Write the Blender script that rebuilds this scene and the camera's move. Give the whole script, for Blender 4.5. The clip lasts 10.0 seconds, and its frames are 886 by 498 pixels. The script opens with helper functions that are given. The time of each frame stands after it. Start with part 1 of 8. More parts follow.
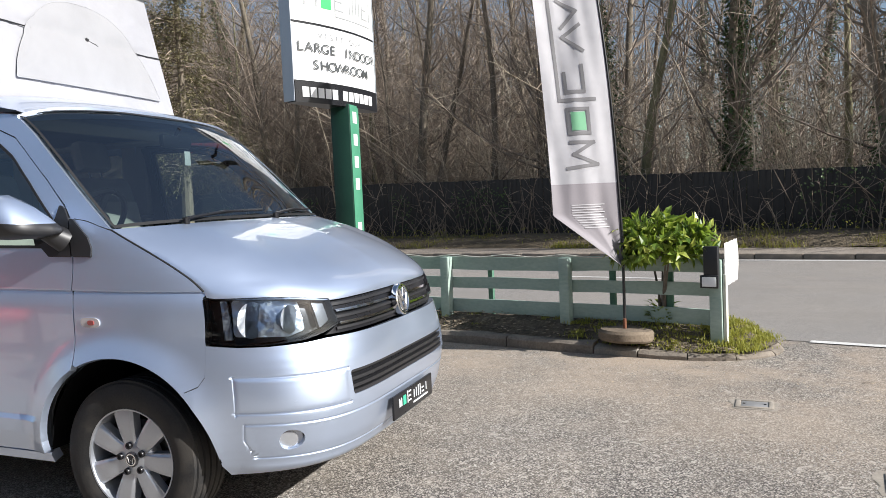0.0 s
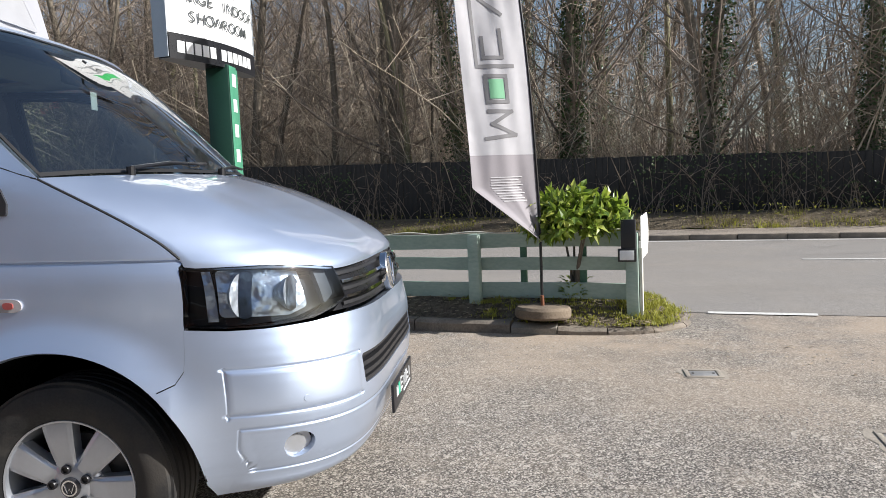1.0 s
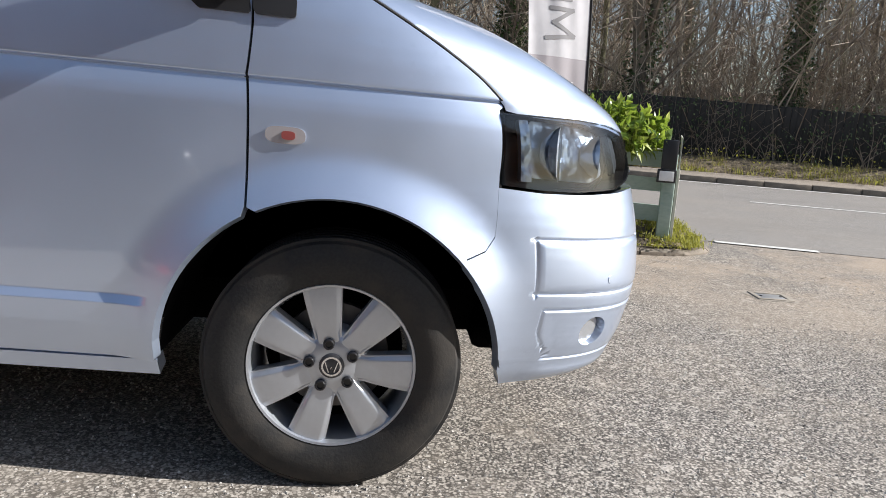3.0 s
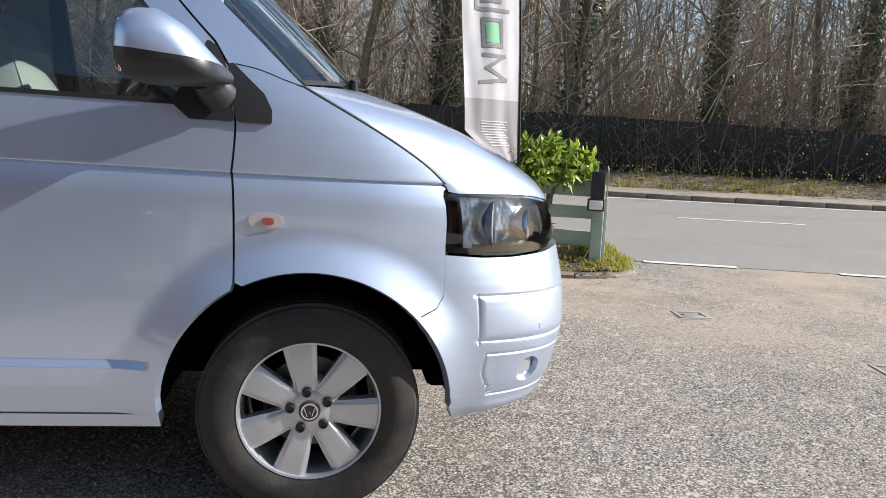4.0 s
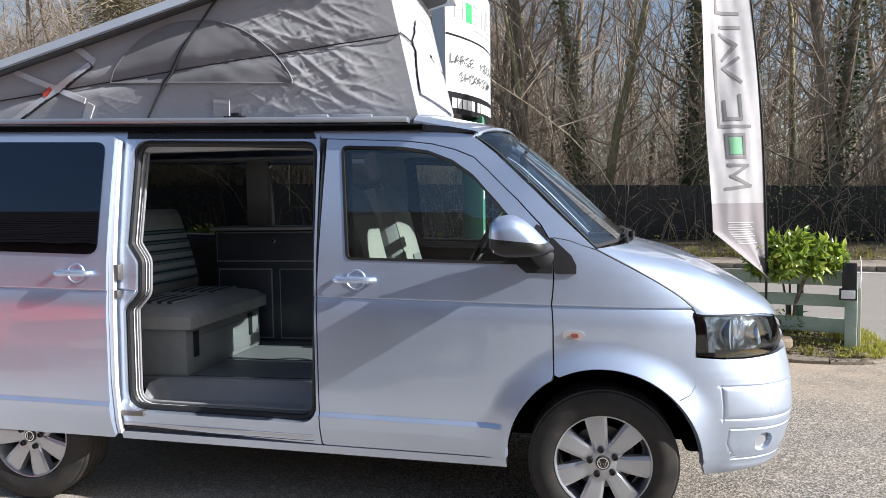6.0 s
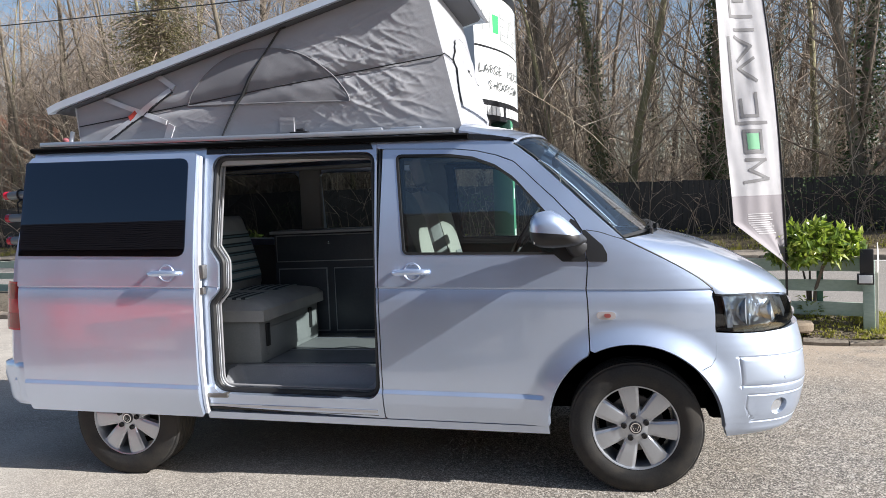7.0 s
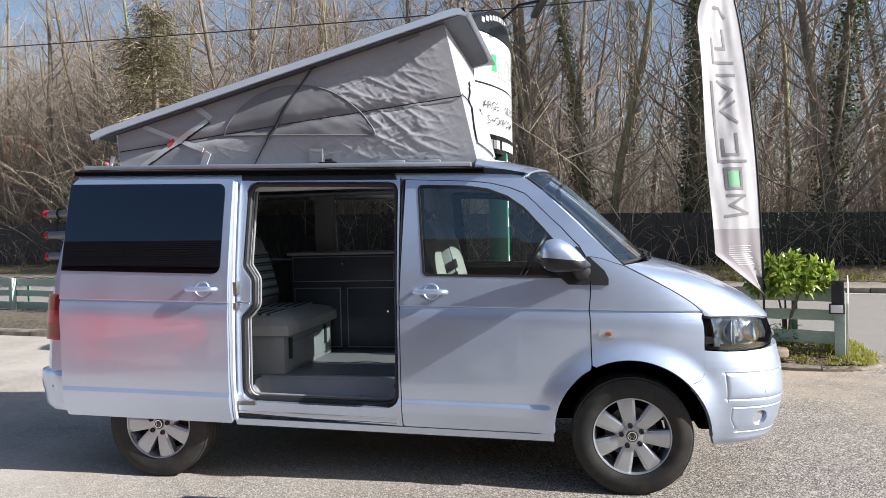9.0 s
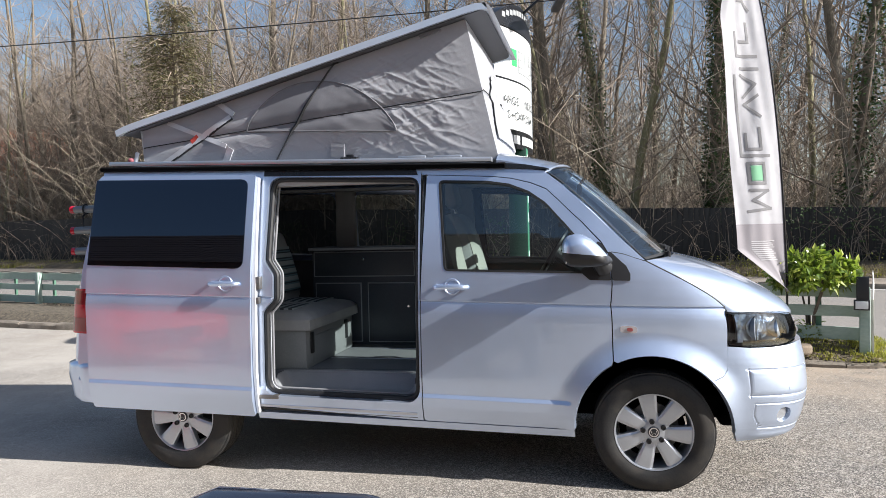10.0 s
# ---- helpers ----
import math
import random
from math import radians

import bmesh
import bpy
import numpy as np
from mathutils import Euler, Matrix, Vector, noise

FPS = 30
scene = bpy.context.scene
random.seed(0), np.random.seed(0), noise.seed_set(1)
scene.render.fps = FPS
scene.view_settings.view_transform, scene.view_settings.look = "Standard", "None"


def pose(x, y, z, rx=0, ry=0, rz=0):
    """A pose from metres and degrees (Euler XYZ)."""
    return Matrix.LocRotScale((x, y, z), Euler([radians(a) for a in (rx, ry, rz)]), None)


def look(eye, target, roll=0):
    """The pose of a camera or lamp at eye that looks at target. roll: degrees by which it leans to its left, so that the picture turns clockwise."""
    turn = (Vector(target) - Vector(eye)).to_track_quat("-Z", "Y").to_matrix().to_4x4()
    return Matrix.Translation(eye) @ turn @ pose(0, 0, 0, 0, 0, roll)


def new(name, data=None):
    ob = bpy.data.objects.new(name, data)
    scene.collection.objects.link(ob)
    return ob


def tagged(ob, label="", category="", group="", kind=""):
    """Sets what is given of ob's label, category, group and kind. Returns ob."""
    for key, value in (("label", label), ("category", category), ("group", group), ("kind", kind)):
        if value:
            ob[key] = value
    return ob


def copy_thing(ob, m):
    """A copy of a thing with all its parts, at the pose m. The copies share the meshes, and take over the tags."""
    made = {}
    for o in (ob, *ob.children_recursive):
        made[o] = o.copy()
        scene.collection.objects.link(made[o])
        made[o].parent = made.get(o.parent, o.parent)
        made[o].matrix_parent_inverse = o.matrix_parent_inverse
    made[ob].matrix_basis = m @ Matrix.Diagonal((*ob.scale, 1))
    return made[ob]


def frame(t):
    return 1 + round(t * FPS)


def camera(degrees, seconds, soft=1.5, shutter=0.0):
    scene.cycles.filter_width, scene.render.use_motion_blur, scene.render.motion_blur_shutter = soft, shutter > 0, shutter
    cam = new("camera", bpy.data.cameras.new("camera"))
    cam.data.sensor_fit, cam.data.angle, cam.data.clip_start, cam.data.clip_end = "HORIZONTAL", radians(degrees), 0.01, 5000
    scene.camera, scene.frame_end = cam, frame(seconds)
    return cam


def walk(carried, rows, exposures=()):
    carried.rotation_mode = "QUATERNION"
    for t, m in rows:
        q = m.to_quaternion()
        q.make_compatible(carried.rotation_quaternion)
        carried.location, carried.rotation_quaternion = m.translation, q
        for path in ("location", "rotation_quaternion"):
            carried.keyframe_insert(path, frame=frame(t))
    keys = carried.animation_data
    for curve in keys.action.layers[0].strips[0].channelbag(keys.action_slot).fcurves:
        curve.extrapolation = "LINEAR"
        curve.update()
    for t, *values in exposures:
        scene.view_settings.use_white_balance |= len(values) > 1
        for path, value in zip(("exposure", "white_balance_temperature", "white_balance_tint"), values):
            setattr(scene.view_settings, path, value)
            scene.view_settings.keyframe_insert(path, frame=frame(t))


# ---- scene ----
cam = camera(62.0, 10.0, soft=0.5)
PATH = [
    (0, (2.337, -2.457, 1.373), (1.678, -0.572, 1.258), -2.6),
    (0.5, (1.858, -2.351, 1.317), (1.481, -0.39, 1.195), -2.6),
    (1, (1.433, -2.149, 1.25), (1.253, -0.163, 1.09), -2.4),
    (1.5, (1.009, -2.033, 1.179), (0.956, -0.047, 0.945), -0.7),
    (2, (0.597, -1.946, 1.103), (0.607, 0.029, 0.785), 1.8),
    (2.5, (0.286, -1.791, 1.007), (0.361, 0.174, 0.638), 3.6),
    (4, (0.042, -2.193, 1.223), (0.355, -0.242, 0.911), 2.5),
    (4.5, (0.004, -2.456, 1.4), (0.211, -0.484, 1.139), 0.3),
    (5, (-0.137, -2.84, 1.505), (-0.121, -0.852, 1.279), -1.4),
    (5.5, (-0.119, -3.138, 1.543), (-0.319, -1.157, 1.359), -2.1),
    (6, (-0.126, -3.39, 1.561), (-0.478, -1.425, 1.435), -0.8),
    (7.5, (-0.222, -4.088, 1.549), (-0.648, -2.137, 1.435), -2.8),
    (8, (-0.316, -4.227, 1.557), (-0.672, -2.261, 1.471), -2.3),
    (8.5, (-0.309, -4.297, 1.563), (-0.644, -2.326, 1.508), -1.6),
    (9, (-0.301, -4.334, 1.556), (-0.656, -2.366, 1.509), -1.3),
    (9.5, (-0.312, -4.347, 1.554), (-0.696, -2.385, 1.501), -1.3),
    (10, (-0.313, -4.345, 1.557), (-0.718, -2.387, 1.498), -1.3),
]
walk(cam, [(t, look(eye, target, roll)) for t, eye, target, roll in PATH], [(0.0, 0.76), (2.7, 0.80), (5.0, 0.98), (10.0, 1.01)])

# ---- light ----
SUN = Vector((1.0, -0.145, 0.62)).normalized()
world = bpy.data.worlds.new("world")
scene.world = world
world.use_nodes = True
_wn = world.node_tree.nodes
_sky = _wn.new("ShaderNodeTexSky")
_sky.sky_type, _sky.sun_disc = "NISHITA", False
_sky.sun_elevation, _sky.sun_rotation = math.asin(SUN.z), math.atan2(SUN.x, SUN.y)
_sky.air_density, _sky.dust_density = 1.0, 1.3
world.node_tree.links.new(_sky.outputs[0], _wn["Background"].inputs[0])
_wn["Background"].inputs[1].default_value = 0.068
_lamp = bpy.data.lights.new("sun", "SUN")
_lamp.energy, _lamp.angle, _lamp.color = 4.8, radians(0.5), (1.0, 0.985, 0.965)
sun = new("sun", _lamp)
sun.matrix_world = look(SUN * 60, (0, 0, 0))


# ---- materials ----
class Nodes:
    def __init__(self, name):
        self.m = bpy.data.materials.new(name)
        self.m.use_nodes = True
        self.t = self.m.node_tree
        self.bsdf = self.t.nodes["Principled BSDF"]
        self.out = self.t.nodes["Material Output"]

    def n(self, kind, **values):
        node = self.t.nodes.new("ShaderNode" + kind)
        for key, value in values.items():
            node.inputs[key.replace("_", " ")].default_value = value
        return node

    def link(self, a, b):
        self.t.links.new(a, b)

    def coords(self, scale=(1, 1, 1)):
        c, m = self.n("TexCoord"), self.n("Mapping")
        m.inputs["Scale"].default_value = scale
        self.link(c.outputs["Object"], m.inputs["Vector"])
        return m.outputs[0]

    def noise(self, scale, detail=5, rough=0.6, stretch=(1, 1, 1)):
        n = self.n("TexNoise", Scale=scale, Detail=detail, Roughness=rough)
        self.link(self.coords(stretch), n.inputs["Vector"])
        return n.outputs["Fac"]

    def cells(self, scale, output="Color", stretch=(1, 1, 1), feature="F1"):
        n = self.n("TexVoronoi", Scale=scale)
        n.feature = feature
        self.link(self.coords(stretch), n.inputs["Vector"])
        return n.outputs[output]

    def ramp(self, fac, *stops):
        r = self.n("ValToRGB")
        el = r.color_ramp.elements
        while len(el) < len(stops):
            el.new(0.5)
        for e, (p, c) in zip(el, stops):
            e.position = p
            e.color = (*c, 1) if not isinstance(c, (int, float)) else (c, c, c, 1)
        self.link(fac, r.inputs[0])
        return r.outputs[0]

    def mix(self, fac, a, b, kind="MIX"):
        m = self.n("Mix")
        m.data_type, m.blend_type = "RGBA", kind
        for socket, value in ((m.inputs[0], fac), (m.inputs[6], a), (m.inputs[7], b)):
            if isinstance(value, bpy.types.NodeSocket):
                self.link(value, socket)
            elif isinstance(value, (int, float)):
                socket.default_value = value if socket == m.inputs[0] else (value, value, value, 1)
            else:
                socket.default_value = (*value, 1)
        return m.outputs[2]

    def bump(self, height, strength=0.3, distance=0.01):
        b = self.n("Bump", Strength=strength, Distance=distance)
        self.link(height, b.inputs["Height"])
        self.link(b.outputs[0], self.bsdf.inputs["Normal"])

    def set(self, **values):
        for key, value in values.items():
            s = self.bsdf.inputs[key.replace("_", " ")]
            if isinstance(value, bpy.types.NodeSocket):
                self.link(value, s)
            else:
                s.default_value = (*value, 1) if isinstance(value, tuple) and len(value) == 3 else value
        return self


def varied(name, dark, light, scale=6.0, rough=0.6, metal=0.0, bump=0.1, grain=80.0, distance=0.004, stretch=(1, 1, 1)):
    """A surface with slow patches and fine grain between two colours."""
    k = Nodes(name)
    slow, fine = k.noise(scale, 4, 0.55, stretch), k.noise(grain, 3, 0.6, stretch)
    both = k.mix(0.45, slow, fine)
    k.set(Base_Color=k.ramp(both, (0.3, dark), (0.7, light)), Metallic=metal,
          Roughness=k.ramp(both, (0.2, max(rough - 0.08, 0.02)), (0.8, min(rough + 0.08, 1))))
    if bump:
        k.bump(fine, bump, distance)
    return k.m


def plain(name, colour, rough=0.5, metal=0.0, coat=0.0, wear=0.06):
    c = [max(v * (1 - wear), 0) for v in colour], [min(v * (1 + wear), 1) for v in colour]
    m = varied(name, tuple(c[0]), tuple(c[1]), 3.0, rough, metal, 0.03, 60.0, 0.001)
    m.node_tree.nodes["Principled BSDF"].inputs["Coat Weight"].default_value = coat
    return m


def car_paint(name, colour, metal=0.55, rough=0.34):
    k = Nodes(name)
    flake, dirt = k.noise(900, 2, 0.5), k.noise(2.3, 6, 0.6)
    low = tuple(v * 0.93 for v in colour)
    k.set(Base_Color=k.ramp(k.mix(0.3, dirt, flake), (0.3, low), (0.7, colour)), Metallic=metal,
          Roughness=k.ramp(dirt, (0.3, rough - 0.03), (0.75, rough + 0.06)), Coat_Weight=1.0, Coat_Roughness=0.03, Coat_IOR=1.62)
    return k.m


def pane(name, tint=(0.8, 0.86, 0.84), gloss=1.5, sheen=(1, 1, 1)):
    """Thin glass: tinted to look through, mirror-like by Fresnel."""
    k = Nodes(name)
    see, shine, mix, f = k.n("BsdfTransparent"), k.n("BsdfGlossy"), k.n("MixShader"), k.n("Fresnel", IOR=gloss)
    see.inputs[0].default_value = (*tint, 1)
    shine.inputs["Roughness"].default_value = 0.01
    shine.inputs["Color"].default_value = (*sheen, 1)
    k.link(f.outputs[0], mix.inputs[0])
    k.link(see.outputs[0], mix.inputs[1])
    k.link(shine.outputs[0], mix.inputs[2])
    k.link(mix.outputs[0], k.out.inputs[0])
    return k.m


def asphalt(name, tar, stones, pale, scale=85.0, dust=None):
    """Chippings of two sizes in tar, worn and dusty in patches, with darker tracks."""
    k = Nodes(name)
    cell, big = k.cells(scale), k.cells(scale * 0.36)
    slow, mid, blot = k.noise(0.35, 5, 0.65), k.noise(3.5, 6, 0.65), k.noise(1.1, 7, 0.7)
    base = k.ramp(cell, (0.10, tar), (0.42, stones), (0.68, tuple(0.5 * (a + b) for a, b in zip(stones, pale))), (0.92, pale))
    gaps = k.cells(scale, "Distance")
    base = k.mix(k.ramp(gaps, (0.42, 0.0), (0.66, 0.9)), base, tar)
    base = k.mix(k.ramp(k.cells(scale * 2.3), (0.70, 0.0), (0.85, 0.5)), base, pale)
    base = k.mix(k.ramp(big, (0.84, 0.0), (0.9, 0.5)), base, pale)
    tan = tuple(v * f for v, f in zip(pale, (0.74, 0.67, 0.58)))
    base = k.mix(k.ramp(blot, (0.36, 0.42), (0.62, 0.0)), base, k.mix(0.5, base, tar))
    worn = k.mix(k.ramp(slow, (0.40, 0.0), (0.66, 0.55)), base, k.mix(0.5, base, tan))
    dusty = k.mix(k.ramp(mid, (0.48, 0.0), (0.78, 0.42)), worn, tuple(0.5 * (a + b) for a, b in zip(stones, tan)))
    tracks = k.noise(0.9, 5, 0.65, (0.16, 1.0, 1.0))
    dusty = k.mix(k.ramp(tracks, (0.53, 0.0), (0.70, 0.38)), dusty, k.mix(0.5, base, tar))
    if dust:
        # earth and dust swept up along the kerb
        along, lo, hi, colour = dust
        c, dot = k.n("TexCoord"), k.n("VectorMath")
        dot.operation = "DOT_PRODUCT"
        dot.inputs[1].default_value = along
        k.link(c.outputs["Object"], dot.inputs[0])
        rng = k.n("MapRange", From_Min=lo, From_Max=hi)
        k.link(dot.outputs["Value"], rng.inputs["Value"])
        patch = k.mix(1.0, k.ramp(k.noise(0.8, 6, 0.7), (0.38, 0.0), (0.60, 1.0)), rng.outputs[0], "MULTIPLY")
        dusty = k.mix(k.mix(1.0, patch, 0.85, "MULTIPLY"), dusty, k.mix(k.ramp(cell, (0.3, 0.92), (0.9, 0.55)), base, colour))
    if dust:
        # the yard turns paler towards -x, in uneven patches
        c2, sep = k.n("TexCoord"), k.n("SeparateXYZ")
        k.link(c2.outputs["Object"], sep.inputs[0])
        west = k.n("MapRange", From_Min=-0.5, From_Max=-4.5)
        k.link(sep.outputs["X"], west.inputs["Value"])
        pale_patch = k.mix(1.0, west.outputs[0], k.ramp(k.noise(0.6, 6, 0.7), (0.32, 0.25), (0.60, 0.95)), "MULTIPLY")
        dusty = k.mix(pale_patch, dusty, k.mix(k.ramp(cell, (0.3, 0.85), (0.9, 0.45)), base, (0.50, 0.455, 0.40)))
    k.set(Base_Color=dusty, Roughness=0.9)
    k.bump(gaps, -1.0, 0.008)
    return k.m


SILVER = car_paint("silver_paint", (0.635, 0.737, 0.925), 0.84, 0.38)
RED_PAINT = car_paint("red_paint", (0.78, 0.025, 0.03), 0.0, 0.25)
NAVY_PAINT = car_paint("navy_paint", (0.02, 0.022, 0.035), 0.2, 0.25)
JAMB = plain("silver_jamb", (0.62, 0.63, 0.66), 0.4, 0.2)
BLACK = plain("black_plastic", (0.018, 0.018, 0.02), 0.45)
SATIN = plain("satin_black", (0.012, 0.012, 0.014), 0.3)
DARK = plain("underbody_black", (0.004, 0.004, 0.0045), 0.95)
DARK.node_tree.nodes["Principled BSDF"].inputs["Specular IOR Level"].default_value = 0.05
def dusty_rubber(name):
    """Black rubber with brown road dust in uneven patches."""
    k = Nodes(name)
    fine, patch = k.noise(120, 3, 0.6), k.noise(5.0, 5, 0.65)
    clean = k.ramp(fine, (0.3, (0.008, 0.008, 0.009)), (0.7, (0.018, 0.0175, 0.017)))
    k.set(Base_Color=k.mix(k.ramp(patch, (0.44, 0.0), (0.58, 0.8)), clean, (0.046, 0.040, 0.034)), Roughness=k.ramp(patch, (0.4, 0.62), (0.6, 0.9)))
    k.bump(fine, 0.25, 0.003)
    return k.m


RUBBER = dusty_rubber("tyre_rubber")
INNER_TRIM = varied("charcoal_trim", (0.030, 0.032, 0.036), (0.052, 0.054, 0.06), 5.0, 0.65, 0, 0.2, 220.0, 0.001)
SEAL = plain("rubber_seal", (0.012, 0.012, 0.013), 0.55)
ALLOY = plain("alloy_silver", (0.52, 0.545, 0.59), 0.36, 0.75, 0.5)
STEEL = plain("dull_steel", (0.22, 0.21, 0.2), 0.5, 0.9)
CHROME = plain("chrome", (0.82, 0.82, 0.83), 0.08, 1.0, 0, 0.01)
DRIVER_GLASS = pane("driver_window_glass", (0.80, 0.87, 0.86), 1.25)
GLASS = pane("clear_glass", (0.80, 0.87, 0.86), 1.9, (0.8, 0.9, 1.0))
SCREEN = pane("windscreen_glass", (0.58, 0.67, 0.66), 2.5)
PRIVACY = pane("privacy_glass", (0.09, 0.10, 0.115), 1.78, (0.66, 0.78, 1.0))
LENS = pane("lamp_lens", (0.86, 0.90, 0.94), 1.7)
MIRROR = plain("mirror_glass", (0.9, 0.9, 0.9), 0.02, 1.0, 0, 0.0)
AMBER = plain("amber_plastic", (0.30, 0.075, 0.07), 0.25)
CLEAR_PLASTIC = plain("clear_plastic", (0.50, 0.47, 0.48), 0.18, 0.3, 0.6)
RED_LENS = plain("red_lens", (0.50, 0.004, 0.022), 0.2, 0, 0.6)


# ---- mesh tools ----
class Shape:
    """Collects vertices and faces of one mesh."""

    def __init__(self):
        self.v, self.f = [], []

    def add(self, verts, faces):
        k = len(self.v)
        self.v += [tuple(map(float, p)) for p in verts]
        self.f += [tuple(i + k for i in f) for f in faces]
        return self

    def box(self, x0, x1, y0, y1, z0, z1, bevel=0.0, m=None):
        b = min(bevel, (x1 - x0) / 2.01, (y1 - y0) / 2.01, (z1 - z0) / 2.01)
        if b <= 0:
            vs = [(x, y, z) for x in (x0, x1) for y in (y0, y1) for z in (z0, z1)]
            fs = [(0, 1, 3, 2), (4, 6, 7, 5), (0, 4, 5, 1), (2, 3, 7, 6), (0, 2, 6, 4), (1, 5, 7, 3)]
        else:
            bm = bmesh.new()
            bmesh.ops.create_cube(bm, size=1.0)
            for p in bm.verts:
                p.co = ((x0 + x1) / 2 + p.co.x * (x1 - x0), (y0 + y1) / 2 + p.co.y * (y1 - y0), (z0 + z1) / 2 + p.co.z * (z1 - z0))
            bmesh.ops.bevel(bm, geom=bm.edges[:], offset=b, segments=2, profile=0.5, affect="EDGES")
            bm.verts.index_update()
            vs, fs = [p.co.copy() for p in bm.verts], [[p.index for p in f.verts] for f in bm.faces]
            bm.free()
        if m is not None:
            vs = [m @ Vector(p) for p in vs]
        return self.add(vs, fs)

    def tube(self, pts, radii, n=8, caps=True):
        pts = [Vector(p) for p in pts]
        if isinstance(radii, (int, float)):
            radii = [radii] * len(pts)
        vs, fs, side = [], [], None
        for i, p in enumerate(pts):
            d = (pts[min(i + 1, len(pts) - 1)] - pts[max(i - 1, 0)]).normalized()
            if side is None:
                side = d.orthogonal().normalized()
            side = (side - d * side.dot(d)).normalized()
            up = d.cross(side)
            for j in range(n):
                a = 2 * math.pi * j / n
                vs.append(p + (side * math.cos(a) + up * math.sin(a)) * radii[i])
        for i in range(len(pts) - 1):
            for j in range(n):
                fs.append((i * n + j, i * n + (j + 1) % n, (i + 1) * n + (j + 1) % n, (i + 1) * n + j))
        if caps:
            fs += [tuple(range(n))[::-1], tuple(range((len(pts) - 1) * n, len(pts) * n))]
        return self.add(vs, fs)

    def lathe(self, profile, n=32, m=None):
        """profile: (radius, height) pairs, turned round z."""
        vs, fs = [], []
        for r, h in profile:
            vs += [(r * math.cos(2 * math.pi * j / n), r * math.sin(2 * math.pi * j / n), h) for j in range(n)]
        for i in range(len(profile) - 1):
            for j in range(n):
                fs.append((i * n + j, i * n + (j + 1) % n, (i + 1) * n + (j + 1) % n, (i + 1) * n + j))
        if profile[0][0] > 1e-4:
            fs.append(tuple(range(n))[::-1])
        if profile[-1][0] > 1e-4:
            fs.append(tuple(range((len(profile) - 1) * n, len(profile) * n)))
        if m is not None:
            vs = [m @ Vector(p) for p in vs]
        return self.add(vs, fs)

    def grid(self, fn, nu, nv, thick=None):
        """fn(a, b) with a, b in 0..1; thick: a vector by which a second skin is moved."""
        vs = [Vector(fn(i / nu, j / nv)) for i in range(nu + 1) for j in range(nv + 1)]
        q = lambda i, j: i * (nv + 1) + j
        fs = [(q(i, j), q(i + 1, j), q(i + 1, j + 1), q(i, j + 1)) for i in range(nu) for j in range(nv)]
        if thick is not None:
            k = len(vs)
            vs += [p + Vector(thick) for p in vs]
            fs += [tuple(i + k for i in f[::-1]) for f in fs]
            rim = [q(i, 0) for i in range(nu)] + [q(nu, j) for j in range(nv)] + [q(i, nv) for i in range(nu, 0, -1)] + [q(0, j) for j in range(nv, 0, -1)]
            fs += [(rim[(i + 1) % len(rim)], rim[i], rim[i] + k, rim[(i + 1) % len(rim)] + k) for i in range(len(rim))]
        return self.add(vs, fs)

    def prism(self, outline, depth):
        """A plate: outline of 3D points (planar), pushed by the vector depth."""
        n, d = len(outline), Vector(depth)
        vs = [Vector(p) for p in outline] + [Vector(p) + d for p in outline]
        fs = [tuple(range(n))[::-1], tuple(range(n, 2 * n))] + [(i, (i + 1) % n, n + (i + 1) % n, n + i) for i in range(n)]
        return self.add(vs, fs)


def mesh_of(name, shape, smooth=35.0):
    me = bpy.data.meshes.new(name)
    me.from_pydata(shape.v, [], shape.f)
    me.validate()
    if smooth:
        me.shade_smooth()
        me.set_sharp_from_angle(angle=radians(smooth))
    return me


def part(name, shape, material, parent, label="", smooth=35.0, fix=True):
    me = shape if isinstance(shape, bpy.types.Mesh) else mesh_of(name, shape, smooth)
    if fix and not isinstance(shape, bpy.types.Mesh):
        bm = bmesh.new()
        bm.from_mesh(me)
        bmesh.ops.recalc_face_normals(bm, faces=bm.faces[:])
        bm.to_mesh(me)
        bm.free()
    if not me.materials:
        me.materials.append(material)
    ob = new(name, me)
    if parent is not None:
        ob.parent = parent
    return tagged(ob, label)


def thing(name, label, category, group="", at=None, kind=""):
    """An empty at the thing's base that its parts hang from."""
    ob = new(name)
    ob.empty_display_size = 0.1
    if at is not None:
        ob.matrix_basis = at if isinstance(at, Matrix) else Matrix.Translation(at)
    return tagged(ob, label, category, group, kind)


def solid(name, shape, material, label, category, group="", kind="", smooth=35.0, fix=True):
    return tagged(part(name, shape, material, None, "", smooth, fix), label, category, group, kind)


def spline(pts, n=8):
    """A smooth curve through points of any dimension."""
    p = [np.array(q, float) for q in pts]
    p = [2 * p[0] - p[1]] + p + [2 * p[-1] - p[-2]]
    out = []
    for i in range(1, len(p) - 2):
        for k in range(n):
            t = k / n
            out.append(0.5 * (2 * p[i] + (p[i + 1] - p[i - 1]) * t + (2 * p[i - 1] - 5 * p[i] + 4 * p[i + 1] - p[i + 2]) * t * t
                              + (3 * p[i] - p[i - 1] - 3 * p[i + 1] + p[i + 2]) * t ** 3))
    return out + [p[-2]]


